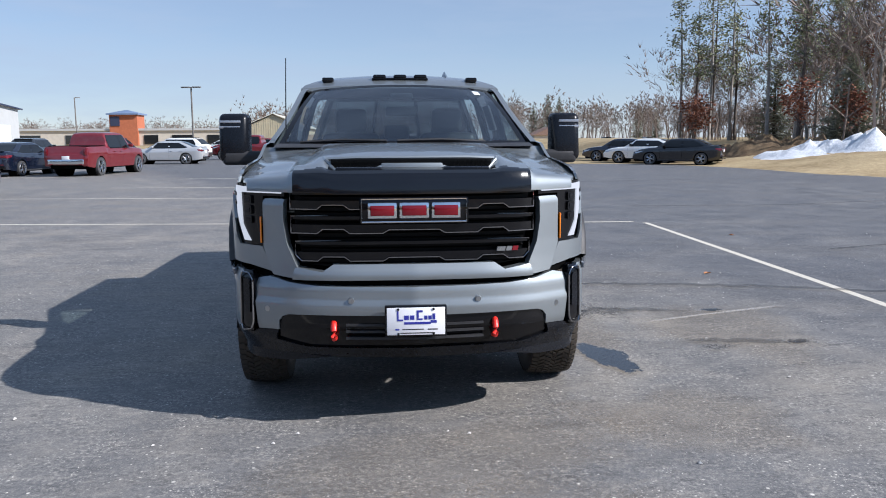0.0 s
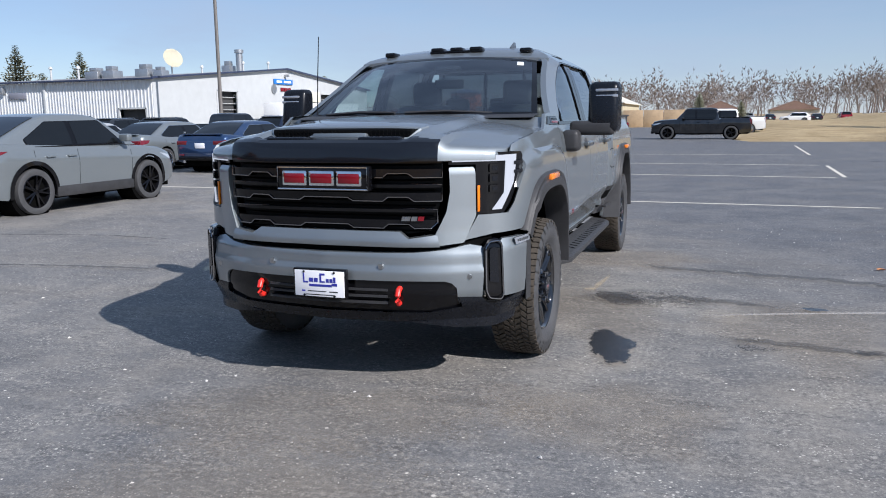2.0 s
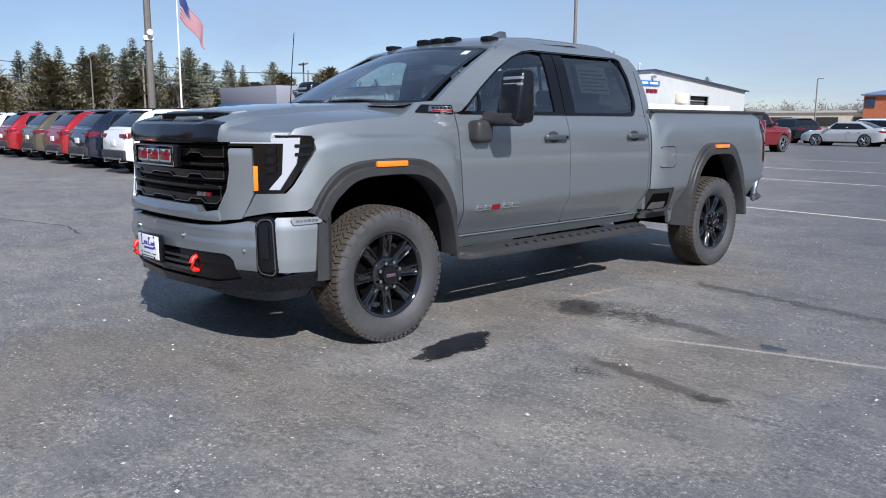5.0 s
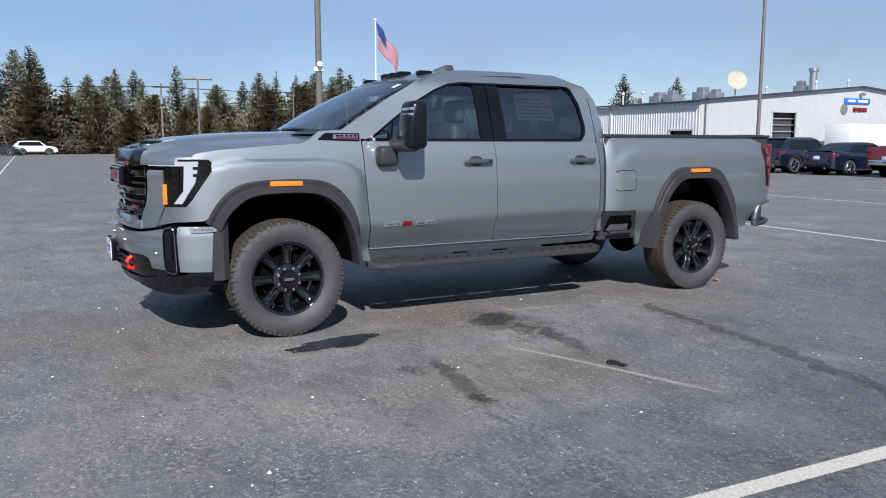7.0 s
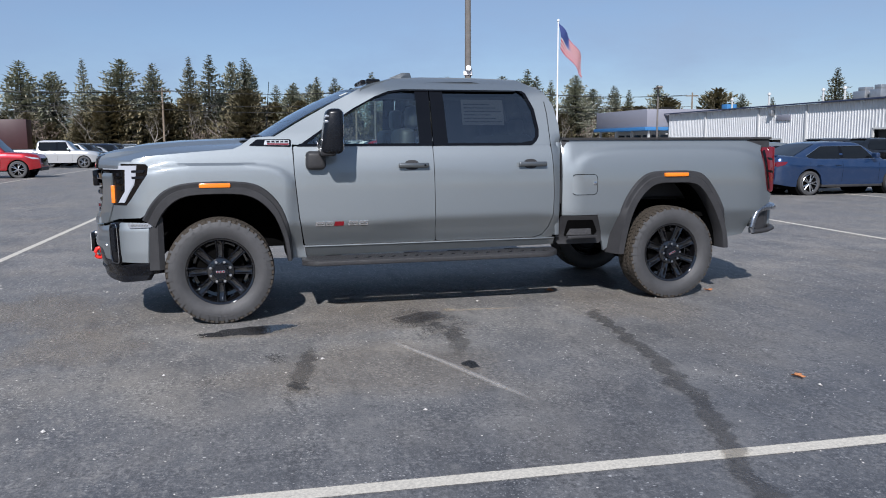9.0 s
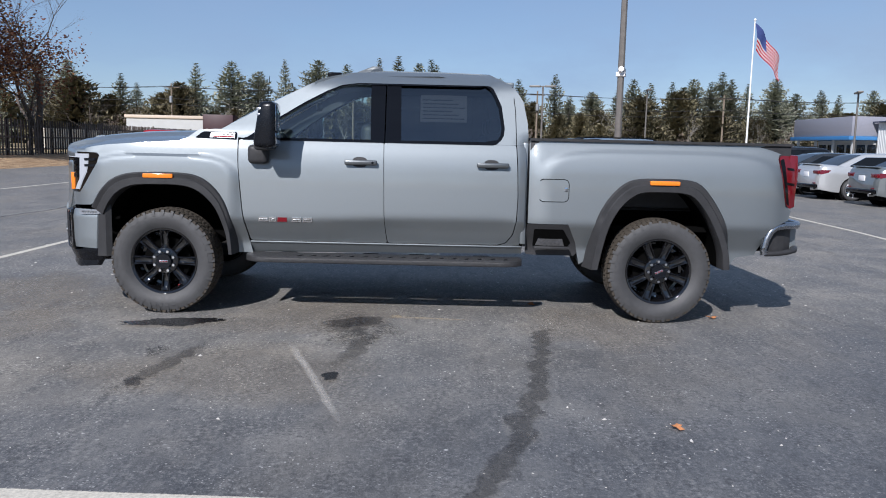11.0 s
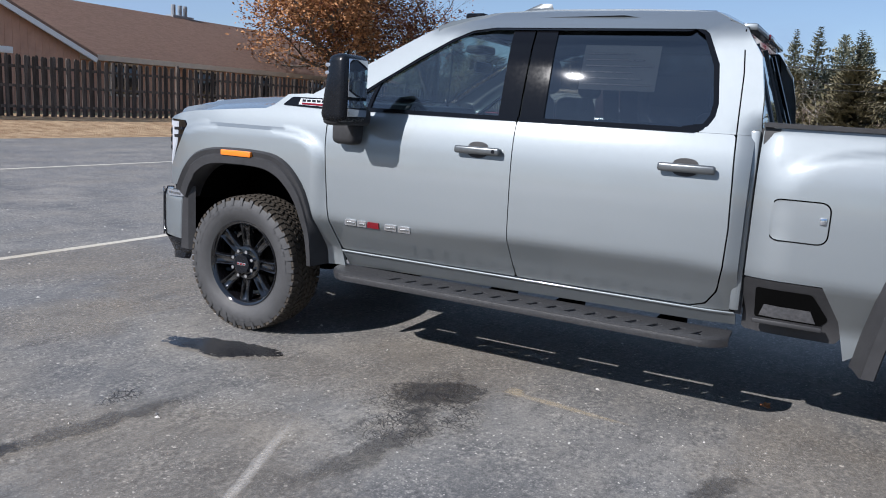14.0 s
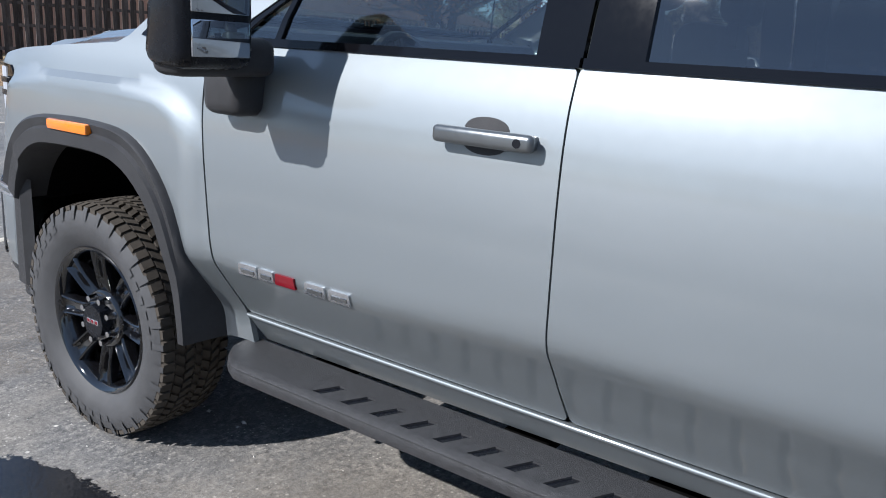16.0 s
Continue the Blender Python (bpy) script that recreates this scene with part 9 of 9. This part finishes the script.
# far woods: bare trees joined into one band
def woods(name, label, spots, seed, mats=(M_TWIG,), depth=3, hmin=7, hmax=12, r=0.10):
    rng = random.Random(seed)
    bm = bmesh.new()
    protos = []
    for k in range(6):
        b, tips = bmesh.new(), []
        limbs(b, (0, 0, -0.02), (0, 0, 1), 0.36, 0.011 if depth == 3 else 0.007, depth, rng, tips, 0.16, (3, 3), 0.72, 3, 0.08)
        for p, v, d in tips:
            if d == 0:
                for _ in range(4):
                    a = (v + Vector((rng.uniform(-0.8, 0.8), rng.uniform(-0.8, 0.8), rng.uniform(-0.3, 0.8)))).normalized() * rng.uniform(0.04, 0.09)
                    w = a.cross(Vector((rng.uniform(-1, 1), rng.uniform(-1, 1), 0.3))).normalized() * (0.0065 if depth == 3 else 0.003)
                    b.faces.new([b.verts.new(q) for q in (p - w, p + w, p + a)])
        me = bpy.data.meshes.new("twigs")
        b.to_mesh(me)
        b.free()
        protos.append(me)
    data = []
    for me in protos:
        co = np.empty(len(me.vertices) * 3)
        me.vertices.foreach_get("co", co)
        data.append((co.reshape(-1, 3), [tuple(p.vertices) for p in me.polygons]))
        bpy.data.meshes.remove(me)
    verts, faces = [], []
    for x, y in spots:
        co, pf = data[rng.randrange(6)]
        h = rng.uniform(hmin, hmax)
        a = rng.uniform(0, 6.28)
        c, s = math.cos(a), math.sin(a)
        off = sum(len(v) for v in verts)
        q = np.stack([(co[:, 0] * c - co[:, 1] * s) * h * 1.1 + x, (co[:, 0] * s + co[:, 1] * c) * h * 1.1 + y, co[:, 2] * h + max(0, ground_z(x, y))], 1)
        verts.append(q)
        faces += [tuple(i + off for i in f) for f in pf]
    me = bpy.data.meshes.new(name)
    me.from_pydata(np.concatenate(verts).tolist(), [], faces)
    me.materials.append(mats[0])
    ob = new(name, me)
    return tagged(ob, label, "woods", kind="stuff")


rng = random.Random(77)
woods("far_woods", "hazy grey-brown belt of bare trees", [(rng.uniform(-30, 190), rng.uniform(172, 235)) for _ in range(560)], 5, depth=3, hmin=8, hmax=13.5)
woods("far_woods", "hazy grey-brown belt of bare trees", [(rng.uniform(-190, -30), rng.uniform(255, 300)) for _ in range(220)], 6, depth=3, hmin=7, hmax=11)
woods("brush", "dense bare brush under the far trees", [(rng.uniform(-30, 190), rng.uniform(168, 200)) for _ in range(280)], 7, depth=3, hmin=2.5, hmax=5)
woods("wood_edge", "bare young trees of the eastern wood", [(0.55 * (yy + 5) + abs(rng.gauss(0, 11)), yy) for yy in (46 + rng.uniform(-8, 34) for _ in range(48))], 9, depth=4, hmin=10, hmax=17)
woods("brush", "dense bare brush at the wood's foot", [(0.53 * (yy + 5) + rng.uniform(0, 22), yy) for yy in (43 + rng.uniform(-5, 18) for _ in range(70))], 10, depth=3, hmin=1.2, hmax=2.6)
woods("brush", "dense bare brush at the wood's foot", [(0.40 * yy + rng.uniform(0, 9), yy) for yy in (rng.uniform(59, 66) for _ in range(60))], 14, depth=3, hmin=1.5, hmax=4.0)
woods("wood_edge", "bare young trees of the eastern wood", [(0.42 * yy + rng.uniform(0, 8), yy) for yy in (rng.uniform(60, 72) for _ in range(14))], 15, depth=4, hmin=7, hmax=11)
woods("far_woods", "dark belt of bare trees across the road to the east", [(rng.uniform(52, 84), rng.uniform(-120, 30)) for _ in range(190)], 21, depth=3, hmin=9, hmax=15)
woods("far_woods", "dark belt of bare trees to the south-east", [(rng.uniform(-20, 60), rng.uniform(-110, -80)) for _ in range(80)], 22, depth=3, hmin=9, hmax=14)
woods("roadside_brush", "bare brush along the road", [(-109 + rng.uniform(-3, 3), rng.uniform(-90, 95)) for _ in range(90)], 12, depth=3, hmin=3, hmax=6)
for x, y, h in ((43.5, 198, 13.0), (46.7, 199, 12.6), (40.5, 202, 10.5), (70, 205, 11), (75, 206, 10)):
    again(BASE[1], x, y, h / 14.0, rng.uniform(0, 360), 1.1)


def wood_pine(x, y, h, seed, needle=M_PINE, lean=0.0, label="tall thin pine with a sparse high crown"):
    r = random.Random(seed)
    z = ground_z(x, y)
    t = thing("pine_tree", label, "pine tree", "eastern wood", at=(x, y, z))
    bm, crown = bmesh.new(), bmesh.new()
    top = Vector((lean * h, 0, h))
    sweep(bm, [(0, 0, -0.3), top * 0.5 + Vector((0.15, 0.1, 0)), top], [0.15, 0.10, 0.03], 7)
    for k in range(38):
        f = r.uniform(0.40, 1.0)
        a = r.uniform(0, 6.28)
        L = (0.5 + 2.1 * (1 - f)) * r.uniform(0.6, 1.2)
        b = top * f
        tip = b + Vector((math.cos(a) * L, math.sin(a) * L, 0.35 * L))
        sweep(bm, [b, tip], [0.03, 0.01], 3)
        for j in (0.45, 0.7, 1.0):
            leaf_quads(crown, b.lerp(tip, j), 0.24, 7, 0.125, r)
    part("trunk", bm, M_BARK if seed % 2 else M_PALEBARK, t, smooth=60)
    part("crown", crown, needle, t, smooth=0)


for i, (x, y, h, nd) in enumerate(((18.8, 46, 10.0, M_PINE), (20.4, 45, 11.5, M_PINE), (21.6, 47, 11.2, M_PINE), (22.8, 49, 9.5, M_PINE), (25.0, 44, 13.5, M_DKOAK), (26.6, 42.5, 14.0, M_PINE), (27.8, 45, 13.5, M_DKOAK), (29.2, 41.5, 14.5, M_DKOAK),
                                   (30.5, 44, 14.0, M_PINE), (31.5, 40, 14.5, M_PINE), (33.0, 43, 14.5, M_DKOAK), (35.0, 41, 14, M_PINE), (24.0, 52, 13, M_DKOAK), (28.0, 50, 14, M_PINE), (32, 49, 15, M_DKOAK), (36, 46, 15, M_PINE), (23.4, 46, 10.5, M_PINE))):
    wood_pine(x + 6.8, y, h, 300 + i, nd, 0.01 * ((i * 5) % 7 - 3), "tall thin pine with a sparse high crown" if nd is M_PINE else "tall oak with dark dry leaves")
for i, (x, y, h) in enumerate(((24.9, 59.5, 11.3), (26.3, 60, 11.0), (27.0, 58.5, 12.2), (27.9, 60.5, 13.4), (28.9, 59, 12.4), (30.3, 61, 10.5))):
    wood_pine(x, y, h, 330 + i, M_PINE, 0.01 * ((i * 3) % 5 - 2))
again(BASE[2], 29.8, 43.5, 0.60, 40, 1.2)
again(BASE[1], 32.3, 58.0, 0.55, 70, 1.3)
for i, (x, y, h) in enumerate(((26.2, 42.5, 5.0), (29.0, 41.5, 4.0), (24.9, 57.5, 5.2), (25.6, 58.2, 4.4))):
    r = random.Random(400 + i)
    t = thing("oak_sapling", "young oak with reddish dry leaves", "tree", "eastern wood", at=(x, y, ground_z(x, y)))
    bm, tips, lv = bmesh.new(), [], bmesh.new()
    limbs(bm, (0, 0, -0.2), (0, 0, 1), h * 0.36, 0.08, 4, r, tips, 0.25, (3, 3), 0.72)
    for p, v, d in tips:
        if d < 4:
            leaf_quads(lv, p, 0.26, 6, 0.13, r)
    part("trunk", bm, M_BARK, t, smooth=60)
    part("crown", lv, M_DKOAK, t, smooth=0)
for i, (x, y, h) in enumerate(((29, 38.5, 14), (33.2, 37.5, 15), (36.2, 37, 15), (28.5, 46.0, 11))):
    bare_tree(x, y, h, 500 + i, "pale-barked bare tree at the wood's edge", 0.13, 5, M_PALEBARK, ground_z(x, y), "eastern wood")

# snow bank and earth mound
def mound(name, x0, y0, x1, y1, w, h, material, seed, label):
    r = random.Random(seed)
    bm = bmesh.new()
    rows = []
    a, b = Vector((x0, y0, 0)), Vector((x1, y1, 0))
    d = (b - a).normalized()
    s = Vector((-d.y, d.x, 0))
    for i in range(41):
        f = i / 40
        row = []
        for j in range(21):
            g = j / 10 - 1
            p = a.lerp(b, f) + s * g * w
            n1 = noise.fractal(Vector((p.x * 0.5, p.y * 0.5, seed)), 1.0, 2.0, 5)
            n2 = noise.fractal(Vector((p.x * 2.2, p.y * 2.2, seed + 5)), 0.8, 2.0, 4)
            z = h * ((1 - g * g) * min(1, 6 * f, 6 * (1 - f)) * (0.55 + 1.1 * n1 + 0.45 * n2)) - 0.06
            row.append((p.x, p.y, ground_z(p.x, p.y) + z - 0.03))
        rows.append(row)
    grid(bm, rows)
    return tagged(part(name, bm, material, None, smooth=60), label, "bank")


M_EARTH = two_tone("brown_earth", (0.10, 0.065, 0.04), (0.24, 0.17, 0.10), 1.5, 0.95, 0.8, 0.08)
mound("snow_bank", 20.6, 38.0, 36, 30.0, 2.8, 0.95, M_SNOW, 3, "melting dirty snow bank at the lot's edge")
mound("earth_bank", 19.5, 44.0, 34, 37.0, 2.8, 1.0, M_EARTH, 4, "brown earth bank with dead grass")

# loose bits on the asphalt
rng = random.Random(99)
vs, fs = [], []
for k in range(4200):
    x, y = rng.uniform(-4, 7.5), rng.uniform(-5.5, 7)
    if noise.noise((x * 0.8, y * 0.8, 3)) < -0.05 and rng.random() < 0.8:
        continue
    s = rng.uniform(0.002, 0.0055) * (2.6 if rng.random() < 0.07 else 1)
    a, q = rng.uniform(0, 6.28), rng.uniform(0.5, 1.0)
    c, sn = math.cos(a) * s, math.sin(a) * s
    o = len(vs)
    vs += [(x + c * 1.4, y + sn * 1.4, s * 0.3), (x - sn * q, y + c * q, s * 0.35), (x - c * 1.2, y - sn * 1.2, s * 0.25), (x + sn * q, y - c * q, s * 0.3), (x + c * 0.2, y + sn * 0.2, s * 1.1), (x, y, -0.001)]
    fs += [(o, o + 1, o + 4), (o + 1, o + 2, o + 4), (o + 2, o + 3, o + 4), (o + 3, o, o + 4), (o + 1, o, o + 5), (o + 2, o + 1, o + 5), (o + 3, o + 2, o + 5), (o, o + 3, o + 5)]
me = bpy.data.meshes.new("loose_grit")
me.from_pydata(vs, [], fs)
me.materials.append(mat("pale_grit", (0.52, 0.50, 0.47), 0.9, 0, 0.3))
tagged(new("loose_grit", me), "pale grit and salt crumbs on the asphalt", "grit", kind="stuff")
M_LEAF = mat("fallen_leaf", (0.40, 0.17, 0.07), 0.8, 0, 0.25, 20)
for i, (x, y, a) in enumerate(((3.49, 3.46, 20), (0.80, 4.57, 70), (0.40, 3.08, 10), (5.3, 6.8, 120))):
    bm = bmesh.new()
    r = random.Random(i)
    out = []
    for k in range(14):
        t = 2 * math.pi * k / 14
        rr = 0.034 * (1 if k % 2 else 0.55) * r.uniform(0.8, 1.2)
        out.append(bm.verts.new((1.5 * rr * math.cos(t), rr * math.sin(t), 0.004 + 0.018 * abs(math.sin(t + i)))))
    c = bm.verts.new((0, 0, 0.006))
    for k in range(14):
        bm.faces.new((c, out[k], out[(k + 1) % 14]))
    bm.transform(pose(x, y, 0.004, 0, 0, a))
    tagged(part("fallen_leaf", bm, M_LEAF, None), "curled dry orange leaf on the asphalt", "leaf", "fallen leaves")
